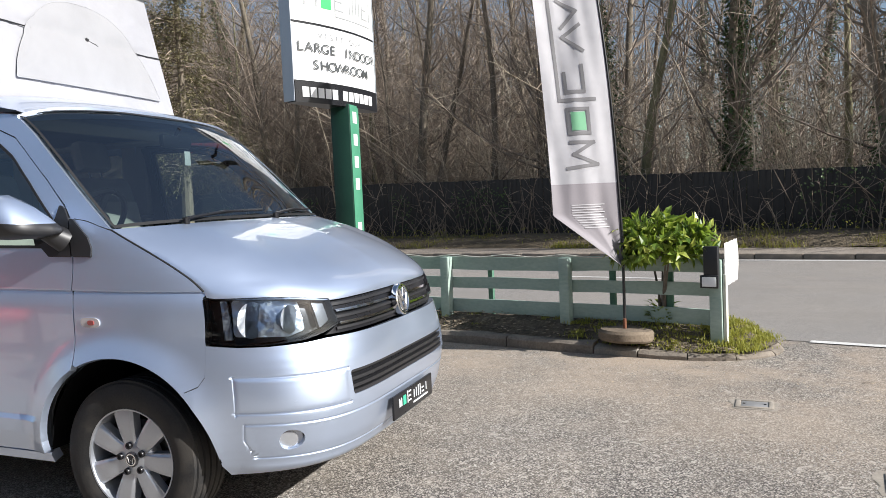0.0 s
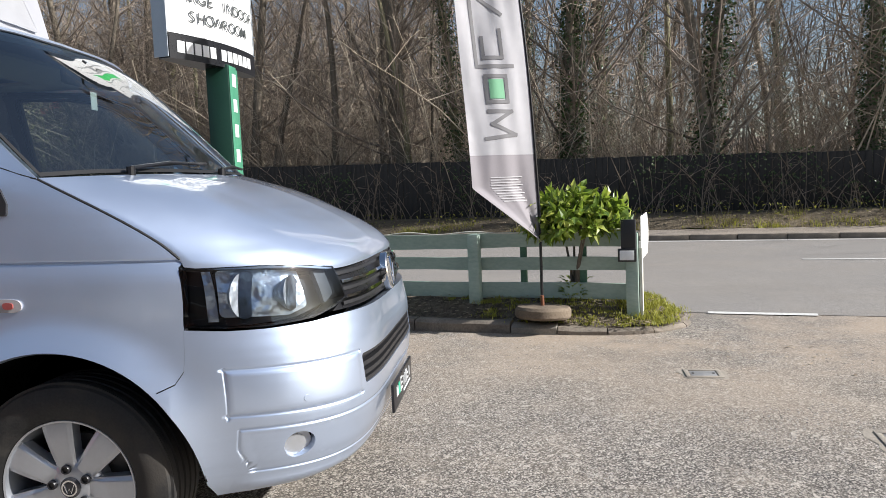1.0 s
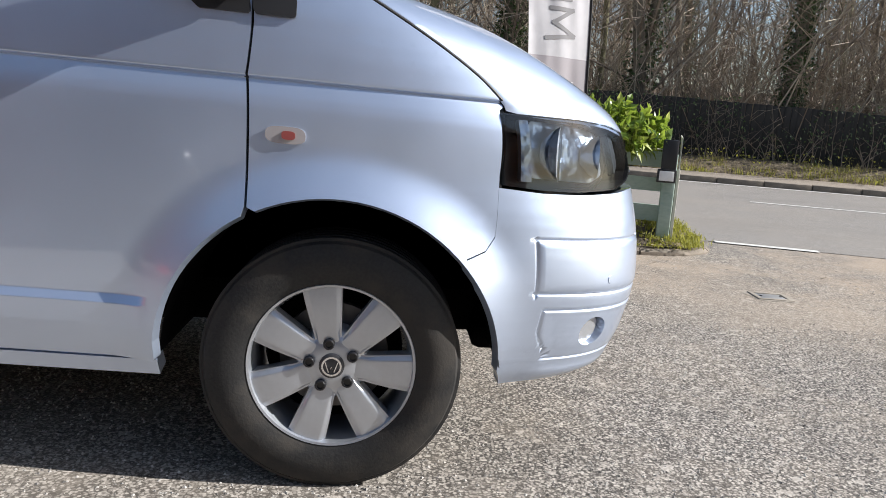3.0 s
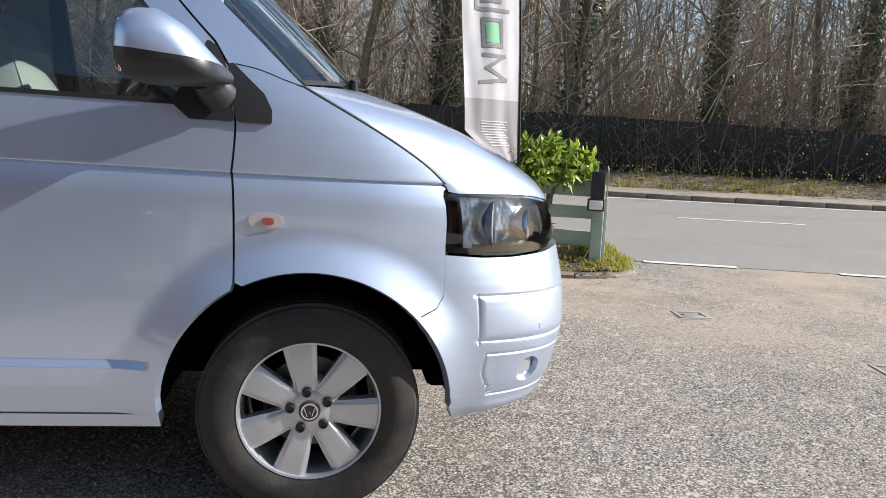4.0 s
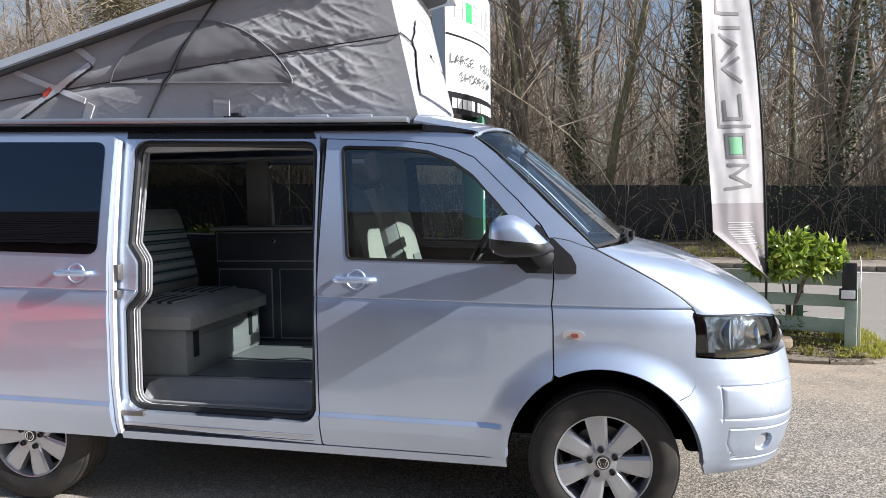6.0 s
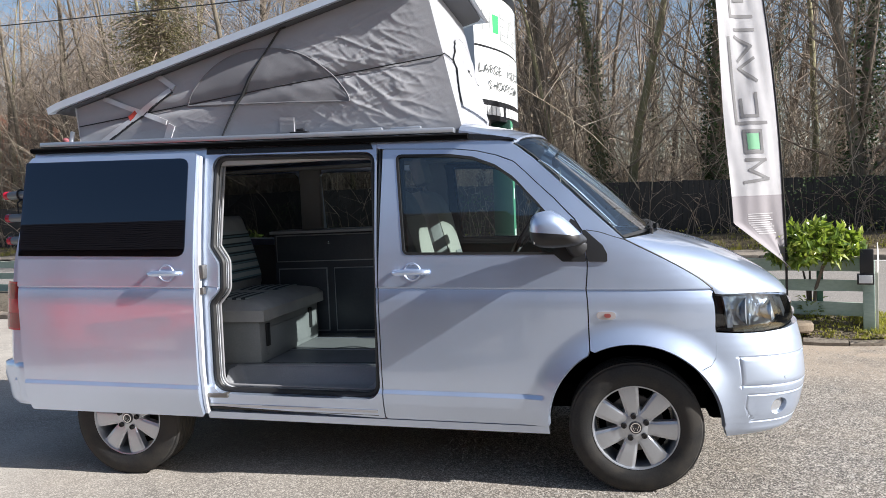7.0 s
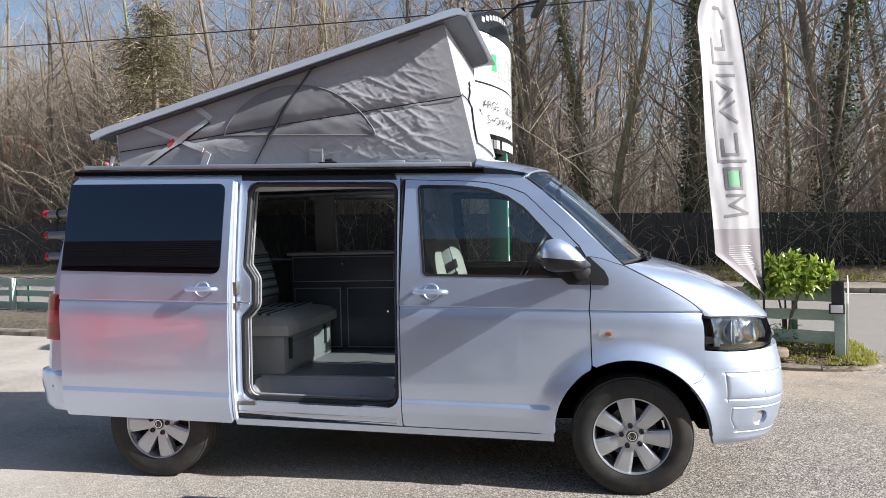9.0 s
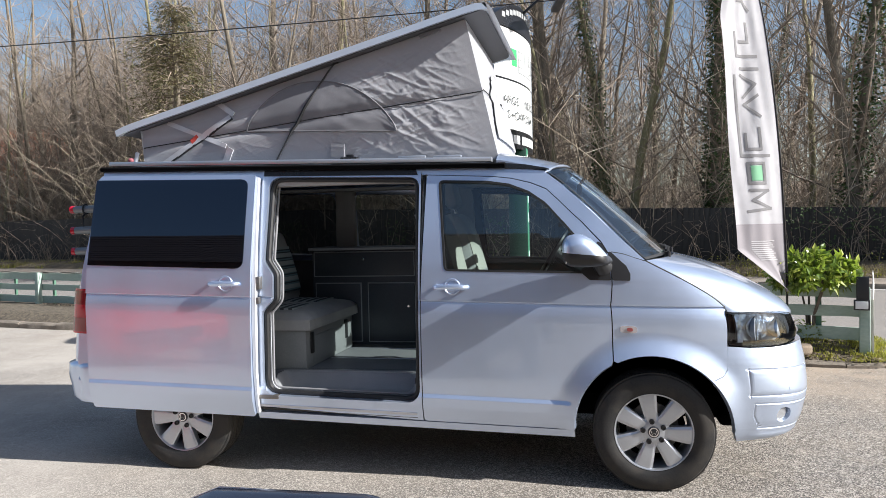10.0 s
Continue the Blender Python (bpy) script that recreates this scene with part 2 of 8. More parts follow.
def fillet(pts, r=0.03, n=4):
    """A closed outline with rounded corners; a third value of a point is its own radius."""
    out = []
    for i, p in enumerate(pts):
        rad = p[2] if len(p) > 2 else r
        p0, p1, p2 = (np.array(q[:2], float) for q in (pts[i - 1], p, pts[(i + 1) % len(pts)]))
        a, b = p0 - p1, p2 - p1
        la, lb = np.linalg.norm(a), np.linalg.norm(b)
        cosv = float(np.clip(a @ b / la / lb, -1, 1))
        if rad <= 0 or cosv < -0.97:
            out.append(tuple(p1))
            continue
        cut = min(rad / math.tan(math.acos(cosv) / 2), la * 0.45, lb * 0.45)
        s, e = p1 + a / la * cut, p1 + b / lb * cut
        for k in range(n + 1):
            t = k / n
            out.append(tuple((1 - t) ** 2 * s + 2 * t * (1 - t) * p1 + t * t * e))
    return out


def panel(outline, surf, holes=(), thick=0.02, step=0.06, flip=False, close=False, cuts=()):
    """A sheet with the given outline (in the surface's own two coordinates) laid on surf, with turned-in edges."""
    bm = bmesh.new()
    for loop in (outline, *holes):
        vs = [bm.verts.new((a, b, 0)) for a, b in loop]
        for i in range(len(vs)):
            bm.edges.new((vs[i], vs[(i + 1) % len(vs)]))
    bmesh.ops.triangle_fill(bm, use_beauty=True, use_dissolve=False, edges=bm.edges[:], normal=(0, 0, 1))
    for axis in (0, 1):
        values = [p[axis] for p in outline]
        k = math.floor(min(values) / step) + 1
        while k * step < max(values):
            at, no = [0, 0, 0], [0, 0, 0]
            at[axis], no[axis] = k * step, 1
            bmesh.ops.bisect_plane(bm, geom=bm.verts[:] + bm.edges[:] + bm.faces[:], dist=1e-5, plane_co=at, plane_no=no)
            k += 1
    for value in cuts:
        up = not isinstance(value, tuple)
        bmesh.ops.bisect_plane(bm, geom=bm.verts[:] + bm.edges[:] + bm.faces[:], dist=1e-5, plane_co=(0, value, 0) if up else (value[0], 0, 0), plane_no=(0, 1, 0) if up else (1, 0, 0))
    bmesh.ops.remove_doubles(bm, verts=bm.verts[:], dist=1e-5)
    bm.verts.index_update()
    flat = [(p.co.x, p.co.y) for p in bm.verts]
    faces = [[p.index for p in f.verts] if f.normal.z > 0 else [p.index for p in f.verts][::-1] for f in bm.faces]
    rim = [(e.verts[0].index, e.verts[1].index) for e in bm.edges if len(e.link_faces) == 1]
    bm.free()
    pos, nor, e = [], [], 2e-3
    for a, b in flat:
        p = np.array(surf(a, b))
        n = np.cross(np.array(surf(a + e, b)) - np.array(surf(a - e, b)), np.array(surf(a, b + e)) - np.array(surf(a, b - e)))
        pos.append(p)
        nor.append(n / (np.linalg.norm(n) + 1e-12))
    pos, nor = np.array(pos), np.array(nor)
    if flip:
        pos[:, 1] = 2 * YC - pos[:, 1]
        nor[:, 1] *= -1
        faces = [f[::-1] for f in faces]
    n0 = len(pos)
    verts = np.concatenate([pos, pos - nor * thick])
    ends = {}
    for f in faces:
        for i in range(len(f)):
            ends[(f[i], f[(i + 1) % len(f)])] = True
    all_faces, kinds = list(faces), len(faces)
    for a, b in rim:
        if (a, b) not in ends:
            a, b = b, a
        all_faces.append([b, a, a + n0, b + n0])
    if close:
        all_faces += [[i + n0 for i in f[::-1]] for f in faces]
    me = bpy.data.meshes.new("panel")
    me.from_pydata([tuple(v) for v in verts], [], [tuple(f) for f in all_faces])
    me.shade_smooth()
    loops = []
    for poly in me.polygons:
        for vi in poly.vertices:
            if poly.index < kinds:
                loops.append(tuple(nor[vi]))
            elif poly.index >= kinds + len(rim):
                loops.append(tuple(-nor[vi - n0]))
            else:
                loops.append(tuple(poly.normal))
    me.normals_split_custom_set(loops)
    return me


def bars(surface_point, rows, material, parent, name="letter_bar", depth=0.004):
    """Plain bars in place of writing: rows of (x, y, width, height) on a surface given by a function of x, y, depth."""
    for x, y, w, h in rows:
        s = Shape()
        n = max(1, int(w / 0.08))
        s.grid(lambda a, b: surface_point(x + w * a, y + h * b, depth), n, 1, Vector(surface_point(x, y, -0.001)) - Vector(surface_point(x, y, depth)))
        part(name, s, material, parent, smooth=0)

# ---- ground, road and boundary ----
FORECOURT = asphalt("forecourt_asphalt", (0.034, 0.030, 0.027), (0.235, 0.210, 0.185), (0.60, 0.548, 0.485), 105.0, ((0.287, 0.958, 0), 1.9, 3.9, (0.40, 0.315, 0.235)))
ROADTOP = asphalt("road_asphalt", (0.12, 0.112, 0.104), (0.27, 0.252, 0.234), (0.40, 0.375, 0.35), 150.0)
PATHTOP = asphalt("footway_asphalt", (0.17, 0.145, 0.12), (0.29, 0.25, 0.21), (0.44, 0.38, 0.32), 60.0)
CONCRETE = varied("weathered_concrete", (0.10, 0.084, 0.068), (0.31, 0.262, 0.21), 5.0, 0.9, 0, 0.5, 60.0, 0.006)
PALE_CONCRETE = varied("pale_concrete", (0.15, 0.135, 0.115), (0.36, 0.33, 0.28), 3.0, 0.9, 0, 0.4, 70.0, 0.005)
SOIL = varied("leafy_soil", (0.035, 0.028, 0.02), (0.22, 0.18, 0.13), 14.0, 0.95, 0, 0.9, 45.0, 0.03)
LITTER = varied("leaf_litter", (0.05, 0.035, 0.022), (0.20, 0.135, 0.08), 3.0, 0.95, 0, 0.8, 25.0, 0.03)
BANK = varied("verge_earth", (0.045, 0.036, 0.024), (0.25, 0.195, 0.125), 2.5, 0.95, 0, 0.9, 20.0, 0.04)
ROADPAINT = varied("worn_road_paint", (0.40, 0.39, 0.37), (0.80, 0.79, 0.76), 25.0, 0.7, 0, 0.4, 90.0, 0.004)

RA = radians(-16.7)
R1, R2, RO = Vector((math.cos(RA), math.sin(RA), 0)), Vector((-math.sin(RA), math.cos(RA), 0)), Vector((0, 5.83, 0))


def rd(s, d, z=0.0):
    """A point by its way along the road, across it from its near edge, and its height."""
    p = RO + R1 * s + R2 * d
    return (p.x, p.y, z)


def strip(s0, s1, prof, ns=40, wob=0.0, seed=3):
    """A long sheet along the road; prof: (across, height) pairs."""
    sh = Shape()
    prof = list(prof)

    def fn(a, b):
        s = s0 + (s1 - s0) * a
        k = b * (len(prof) - 1)
        i = min(int(k), len(prof) - 2)
        d, z = (prof[i][j] + (prof[i + 1][j] - prof[i][j]) * (k - i) for j in (0, 1))
        w = wob * noise.noise(Vector((s * 0.7, d * 1.3, seed))) + 0.4 * wob * noise.noise(Vector((s * 3, d * 4, seed)))
        return rd(s, d, z + w)
    return sh.grid(fn, ns, (len(prof) - 1) * 3)


g = Shape().grid(lambda a, b: (-3000 + 6000 * a, -3000 + 6000 * b, 0), 2, 2)
solid("ground", g, FORECOURT, "gravelly worn grey tarmac of the forecourt", "ground", kind="structure", smooth=0)
solid("road", strip(-260, 260, [(0.0, 0.004), (8.72, 0.004)], 4), ROADTOP, "smooth grey tarmac road beyond the fence", "road", kind="structure", smooth=0)
solid("pavement", strip(-160, 160, [(8.86, 0.10), (10.3, 0.13), (10.5, 0.12)], 60, 0.01), PATHTOP, "dusty tarmac footway behind the far kerb", "pavement", kind="structure", smooth=60)
solid("verge", strip(-120, 120, [(10.3, 0.10), (10.8, 0.26), (11.4, 0.36), (12.3, 0.46), (14.0, 0.5)], 260, 0.07), BANK, "rough grassy earth bank at the foot of the wall", "verge", kind="structure", smooth=60)
solid("woodland_floor", strip(-260, 260, [(12.4, 0.44), (30, 0.8), (70, 3.0), (150, 9.0)], 120, 0.18), LITTER, "brown leaf litter under the bare trees", "woodland floor", kind="structure", smooth=60)

# far kerb, stone by stone
far_kerb = thing("kerb_far", "long line of grey concrete kerbstones along the road", "kerb", kind="structure")
ks = mesh_of("kerbstone", Shape().box(0.004, 0.906, 0, 0.14, -0.1, 0.115, 0.018))
ks.materials.append(CONCRETE)
for i in range(-26, 40):
    o = new("kerbstone", ks)
    o.matrix_basis = Matrix.Translation(rd(i * 0.915, 8.72 + 0.004 * math.sin(i * 2.1), 0.003 * math.cos(i * 1.7))) @ Matrix.Rotation(RA, 4, "Z")
    o.parent = far_kerb


def mark(name, s0, s1, d0, d1, label):
    sh = Shape()
    n = max(2, int((s1 - s0) / 0.12)) if s1 - s0 < 20 else 60
    rag = lambda k: 0.008 * noise.noise(Vector((k * 0.37, d0 * 5, 1.0)))
    sh.grid(lambda a, b: rd(s0 + (s1 - s0) * a, d0 + (d1 - d0) * b + rag(a * n + b * 50), 0.009), n, 1)
    return solid(name, sh, ROADPAINT, label, "road marking", kind="structure", smooth=0)


mark("edge_line", -120, 120, 8.36, 8.48, "thin white edge line along the far kerb")
for i in range(-10, 12):
    mark("centre_dash", 4.55 + i * 6.0, 6.55 + i * 6.0, 4.75, 4.86, "white centre line dash on the road")
for i in range(4):
    mark("give_way_dash", 3.40 + i * 1.9, 4.32 + i * 1.9, -0.06, 0.05, "worn white dash across the forecourt mouth")

# near kerb of the planting bed, a fence line behind it
BED = [(-26.0, -2.9), (-11.0, -2.35), (-7.0, -1.8), (-3.5, -1.35), (0.0, -1.27), (2.0, -1.24), (2.85, -1.12), (3.25, -0.72), (3.2, -0.3), (2.9, -0.06)]
bed_line = [tuple(p) for p in spline(BED, 10)]
kerb_near = thing("kerb_near", "worn concrete kerbstones edging the planting bed", "kerb", kind="structure")
acc, seg, prev = 0.0, [bed_line[0]], bed_line[0]
stones = []
for q in bed_line[1:]:
    step_len = math.dist(prev, q)
    k = max(1, int(step_len / 0.08))
    for j in range(k):
        r = (prev[0] + (q[0] - prev[0]) * (j + 1) / k, prev[1] + (q[1] - prev[1]) * (j + 1) / k)
        acc += step_len / k
        seg.append(r)
        if acc > (0.86 if r[0] < 2.2 else 0.36):
            stones.append(seg)
            seg, acc = [r], 0.0
    prev = q
for idx, seg in enumerate(stones):
    rr = random.Random(idx)
    lift, dip = rr.uniform(-0.012, 0.012), (0.0 if seg[-1][0] < 2.0 else -0.05 * (seg[-1][0] - 2.0))
    sh = Shape()
    cut = [(0.0, -0.08), (-0.005, 0.075), (0.022, 0.10), (0.12, 0.105), (0.135, 0.09), (0.135, -0.08)]
    pts = seg[::2] + ([seg[-1]] if len(seg) % 2 == 0 else [])
    vs, fs = [], []
    m = len(pts)
    for i, p in enumerate(pts):
        a, b = pts[max(i - 1, 0)], pts[min(i + 1, m - 1)]
        tx, ty = b[0] - a[0], b[1] - a[1]
        ln = math.hypot(tx, ty) or 1
        nx, ny = -ty / ln, tx / ln
        gap = 0.006 * (1 if i == 0 else -1 if i == m - 1 else 0)
        for off, h in cut:
            w = 0.016 * noise.noise(Vector((p[0] * 9, off * 30, h * 30)))
            vs.append(rd(p[0] + nx * off + tx / ln * gap, p[1] + ny * off + ty / ln * gap, h + lift + dip + w if h > 0 else h))
    c = len(cut)
    for i in range(m - 1):
        fs += [(i * c + j, i * c + j + 1, (i + 1) * c + j + 1, (i + 1) * c + j) for j in range(c - 1)]
    fs += [tuple(range(c)), tuple(range((m - 1) * c, m * c))[::-1]]
    part("kerbstone", sh.add(vs, fs), PALE_CONCRETE if rr.random() < 0.2 else CONCRETE, kerb_near, smooth=40)

bed = Shape()


BED_EDGE = np.array(spline(BED, 90)).T


def ease(v):
    v = min(max(v, 0.0), 1.0)
    return v * v * (3 - 2 * v)


def bed_top(s, d):
    """Height of the soil: it rises from the kerb to the fence and falls again to the road."""
    near = float(np.min(np.hypot(BED_EDGE[0] - s, BED_EDGE[1] - d)))
    return 0.07 + 0.165 * ease((near - 0.08) / 0.32) * ease((-d - 0.05) / 0.35)


def bed_fn(a, b):
    k = a * (len(bed_line) - 1)
    i = min(int(k), len(bed_line) - 2)
    s, d = (bed_line[i][j] + (bed_line[i + 1][j] - bed_line[i][j]) * (k - i) for j in (0, 1))
    s1, d1 = (s, -0.03) if s < 2.55 and d < -0.9 else (2.55, -0.35 + 0.32 * min(1.0, max(0.0, (2.9 - s) / 0.35)))
    f = 0.06 + 0.94 * b
    s, d = s + (s1 - s) * f, d + (d1 - d) * f
    return rd(s, d, bed_top(s, d) + 0.02 * noise.noise(Vector((s * 4, d * 4, 7))))


solid("planting_bed", bed.grid(bed_fn, 260, 10), SOIL, "dark soil bed with dry leaves behind the kerb", "flower bed", kind="structure", smooth=60)


def tuft_field(name, spots, blades, height, material, label, spread=0.06, seed=5, lean=0.5, width=0.004):
    """Grass as one mesh of bent blades."""
    rr, sh = random.Random(seed), Shape()
    vs, fs = [], []
    for (x, y, z, k) in spots:
        for _ in range(blades):
            a, r = rr.uniform(0, 6.283), abs(rr.gauss(0, spread))
            bx, by = x + r * math.cos(a), y + r * math.sin(a)
            h, az, le = height * k * rr.uniform(0.45, 1.2), rr.uniform(0, 6.283), lean * rr.uniform(0.2, 1.2)
            wx, wy = -math.sin(az) * width, math.cos(az) * width
            i = len(vs)
            tx, ty = math.cos(az) * h * le, math.sin(az) * h * le
            vs += [(bx - wx, by - wy, z), (bx + wx, by + wy, z), (bx + tx * 0.35 + wx * 0.8, by + ty * 0.35 + wy * 0.8, z + h * 0.6),
                   (bx + tx * 0.35 - wx * 0.8, by + ty * 0.35 - wy * 0.8, z + h * 0.6), (bx + tx, by + ty, z + h * (1 - 0.3 * le))]
            fs += [(i, i + 1, i + 2, i + 3), (i + 3, i + 2, i + 4)]
    sh.v, sh.f = vs, fs
    return solid(name, sh, material, label, "grass", kind="stuff", smooth=0, fix=False)


def leafy(name, a, b, rough=0.55, back=0.25):
    k = Nodes(name)
    geo = k.n("NewGeometry")
    k.set(Base_Color=k.ramp(geo.outputs["Random Per Island"], (0.0, a), (1.0, b)), Roughness=rough)
    mix, tr = k.n("MixShader", Fac=back), k.n("BsdfTranslucent")
    tr.inputs[0].default_value = (*[min(v * 1.4, 1) for v in b], 1)
    k.link(k.bsdf.outputs[0], mix.inputs[1])
    k.link(tr.outputs[0], mix.inputs[2])
    k.link(mix.outputs[0], k.out.inputs[0])
    return k.m


GRASS = leafy("spring_grass", (0.13, 0.15, 0.025), (0.36, 0.35, 0.065), 0.6, 0.35)
DRYGRASS = leafy("dry_grass", (0.16, 0.13, 0.06), (0.34, 0.28, 0.15), 0.7, 0.25)
DEADLEAF = leafy("dead_leaves", (0.09, 0.065, 0.045), (0.46, 0.37, 0.26), 0.7, 0.15)
rr = random.Random(11)
spots = []
for _ in range(260):
    s, d = rr.uniform(1.5, 3.15), rr.uniform(-1.12, -0.25)
    if math.hypot(max(0, s - 2.65), d + 0.6) > 0.56:
        continue
    spots.append((*rd(s, d)[:2], bed_top(s, d), rr.uniform(0.3, 0.85)))
for _ in range(130):
    s, d = 2.65 + 0.5 * math.sqrt(rr.random()) * math.cos(rr.uniform(-1.4, 1.4)), rr.uniform(-0.95, -0.2)
    spots.append((*rd(s, d)[:2], bed_top(s, d), rr.uniform(0.6, 1.2)))
for _ in range(260):
    s, d = rr.uniform(-7, 2.0), rr.choice([rr.uniform(-0.7, -0.2), rr.uniform(-1.1, -0.3)])
    spots.append((*rd(s, d)[:2], bed_top(s, d), rr.uniform(0.25, 0.6)))
tuft_field("grass_on_bed", spots, 40, 0.06, GRASS, "yellow-green tufts of grass on the planting bed", 0.06, 5, 0.9, 0.0035)
spots = [(*rd(rr.uniform(-48, 34), rr.uniform(10.3, 12.0))[:2], 0.16, 1.0) for _ in range(3700)]
spots = [p for p in spots if noise.noise(Vector((p[0] * 0.45, p[1] * 0.9, 4.0))) > 0.02]
spots = [(x, y, 0.08 + 0.2 * max(0, min(1, ((Vector((x, y, 0)) - RO).dot(R2) - 10.3) / 1.4)), rr.uniform(0.4, 1.5)) for x, y, z, k in spots]
tuft_field("grass_on_verge", spots, 22, 0.17, GRASS, "rough grass along the far verge", 0.12, 6, 0.6, 0.007)
tuft_field("dry_grass_on_verge", spots[::2], 14, 0.26, DRYGRASS, "dry straw-coloured grass along the verge", 0.2, 8, 0.7, 0.006)


def scatter_leaves(name, spots, size, label, seed=4, material=None):
    rr, sh = random.Random(seed), Shape()
    for x, y, z in spots:
        a, s, t = rr.uniform(0, 6.283), size * rr.uniform(0.5, 1.3), rr.uniform(-0.5, 0.5)
        c, d = math.cos(a) * s, math.sin(a) * s
        i = len(sh.v)
        sh.v += [(x - c, y - d, z + 0.004), (x + d * 0.5, y - c * 0.5, z + 0.004 + s * 0.5 * abs(t)), (x + c, y + d, z + 0.006 + 0.5 * s * max(t, 0)), (x - d * 0.5, y + c * 0.5, z + 0.005 + 0.3 * s * abs(t))]
        sh.f.append((i, i + 1, i + 2, i + 3))
    return solid(name, sh, material or DEADLEAF, label, "fallen leaves", kind="stuff", smooth=0, fix=False)


spots = []
for _ in range(12000):
    s, d = rr.uniform(-11, 3.0), rr.uniform(-1.15, -0.1)
    spots.append((*rd(s, d)[:2], bed_top(s, d) + rr.uniform(0.0, 0.03)))
scatter_leaves("leaves_on_bed", spots, 0.024, "dry brown leaves scattered over the planting bed", 4)
spots = [(*rd(rr.uniform(-9, 6), -1.27 - abs(rr.gauss(0, 0.5)))[:2], 0.002) for _ in range(420)]
scatter_leaves("debris_on_forecourt", spots, 0.016, "small dry leaves and twigs along the kerb", 9)
spots = [(*rd(rr.uniform(-22, 30), rr.uniform(9.9, 12.2))[:2], rr.uniform(0.14, 0.42)) for _ in range(9000)]
scatter_leaves("leaves_on_verge", spots, 0.045, "brown fallen leaves and bramble on the verge", 14)

# the dusty strip along the kerb and the loose grit on the forecourt
GRIT = leafy("loose_grit", (0.07, 0.065, 0.06), (0.50, 0.47, 0.43), 0.85, 0.0)
gs = Shape()
for _ in range(30000):
    x, y = (rr.uniform(-3.0, 5.0), rr.uniform(-2.2, 4.6)) if _ < 9000 else (rr.uniform(-1.2, 3.2), rr.uniform(-1.6, 1.9))
    if _ % 3 == 0 and _ < 9000:
        s_, d_ = rr.uniform(-8, 6), -1.3 - abs(rr.gauss(0, 0.8))
        x, y = rd(s_, d_)[:2]
    r = rr.uniform(0.002, 0.0065)
    a = rr.uniform(0, 6.28)
    i = len(gs.v)
    gs.v += [(x + r * math.cos(a + k * 1.571) * rr.uniform(0.7, 1.2), y + r * math.sin(a + k * 1.571) * rr.uniform(0.7, 1.2), 0.0) for k in range(4)] + [(x, y, r * rr.uniform(0.6, 1.0))]
    gs.f += [(i, i + 1, i + 4), (i + 1, i + 2, i + 4), (i + 2, i + 3, i + 4), (i + 3, i, i + 4)]
solid("loose_grit", gs, GRIT, "loose pale grit lying on the tarmac", "gravel", kind="stuff", smooth=0, fix=False)


TAN_CONCRETE = varied("tan_concrete", (0.22, 0.195, 0.16), (0.38, 0.335, 0.28), 9.0, 0.9, 0, 0.6, 60.0, 0.006)


def manhole(x, y, w, d, turn, label, rim_material):
    h = thing("manhole_cover", label, "manhole cover", at=Matrix.Translation((x, y, 0)) @ Matrix.Rotation(turn, 4, "Z"))
    f = Shape()
    for x0, x1, y0, y1 in ((-w, w, -d, -d + 0.03), (-w, w, d - 0.03, d), (-w, -w + 0.03, -d + 0.03, d - 0.03), (w - 0.03, w, -d + 0.03, d - 0.03)):
        f.box(x0, x1, y0, y1, -0.02, 0.008, 0.003)
    part("rim", f, TAN_CONCRETE, h)
    part("lid", Shape().box(-w + 0.034, w - 0.034, -d + 0.034, d - 0.034, -0.02, 0.004, 0.003), rim_material, h)
    for sx in (-1, 1):
        part("keyhole", Shape().box(sx * w * 0.55 - 0.008, sx * w * 0.55 + 0.008, -0.006, 0.006, 0.0, 0.0085, 0.002), SATIN, h)
    apron = Shape()
    n = 22
    pts = []
    for k in range(n):
        a = 2 * math.pi * k / n
        q = 1.25 + 0.3 * noise.noise(Vector((math.cos(a) * 1.3 + x, math.sin(a) * 1.3, 2)))
        c, s_ = math.cos(a), math.sin(a)
        m_ = max(abs(c), abs(s_))
        pts.append((w * q * c / m_, d * q * s_ / m_, 0.002))
    apron.add(pts, [tuple(range(n))])
    part("surround", apron, TAN_CONCRETE, h, "patched concrete round the cover", smooth=0)
    return h


manhole(2.645, 2.64, 0.115, 0.10, radians(-5), "small square galvanised cover set into the tarmac", varied("galvanised_lid", (0.24, 0.24, 0.24), (0.36, 0.355, 0.35), 8.0, 0.55, 0.3, 0.2, 60.0))
manhole(3.27, 1.33, 0.15, 0.13, radians(-10), "grey metal cover in a concrete patch", bpy.data.materials["galvanised_lid"])

# boundary wall of dark upright boards at the edge of the wood
BOARD = varied("weathered_dark_boards", (0.018, 0.017, 0.017), (0.06, 0.055, 0.05), 3.0, 0.85, 0, 0.5, 30.0, 0.006, (1, 1, 0.15))
wall = thing("wall_boundary", "long dark weathered boarded wall before the wood", "wall", kind="structure")
def wall_rise(s):
    """The wall's top falls gently along the road."""
    return 1.0 + min(max(-0.0165 * s, -0.25), 0.25)


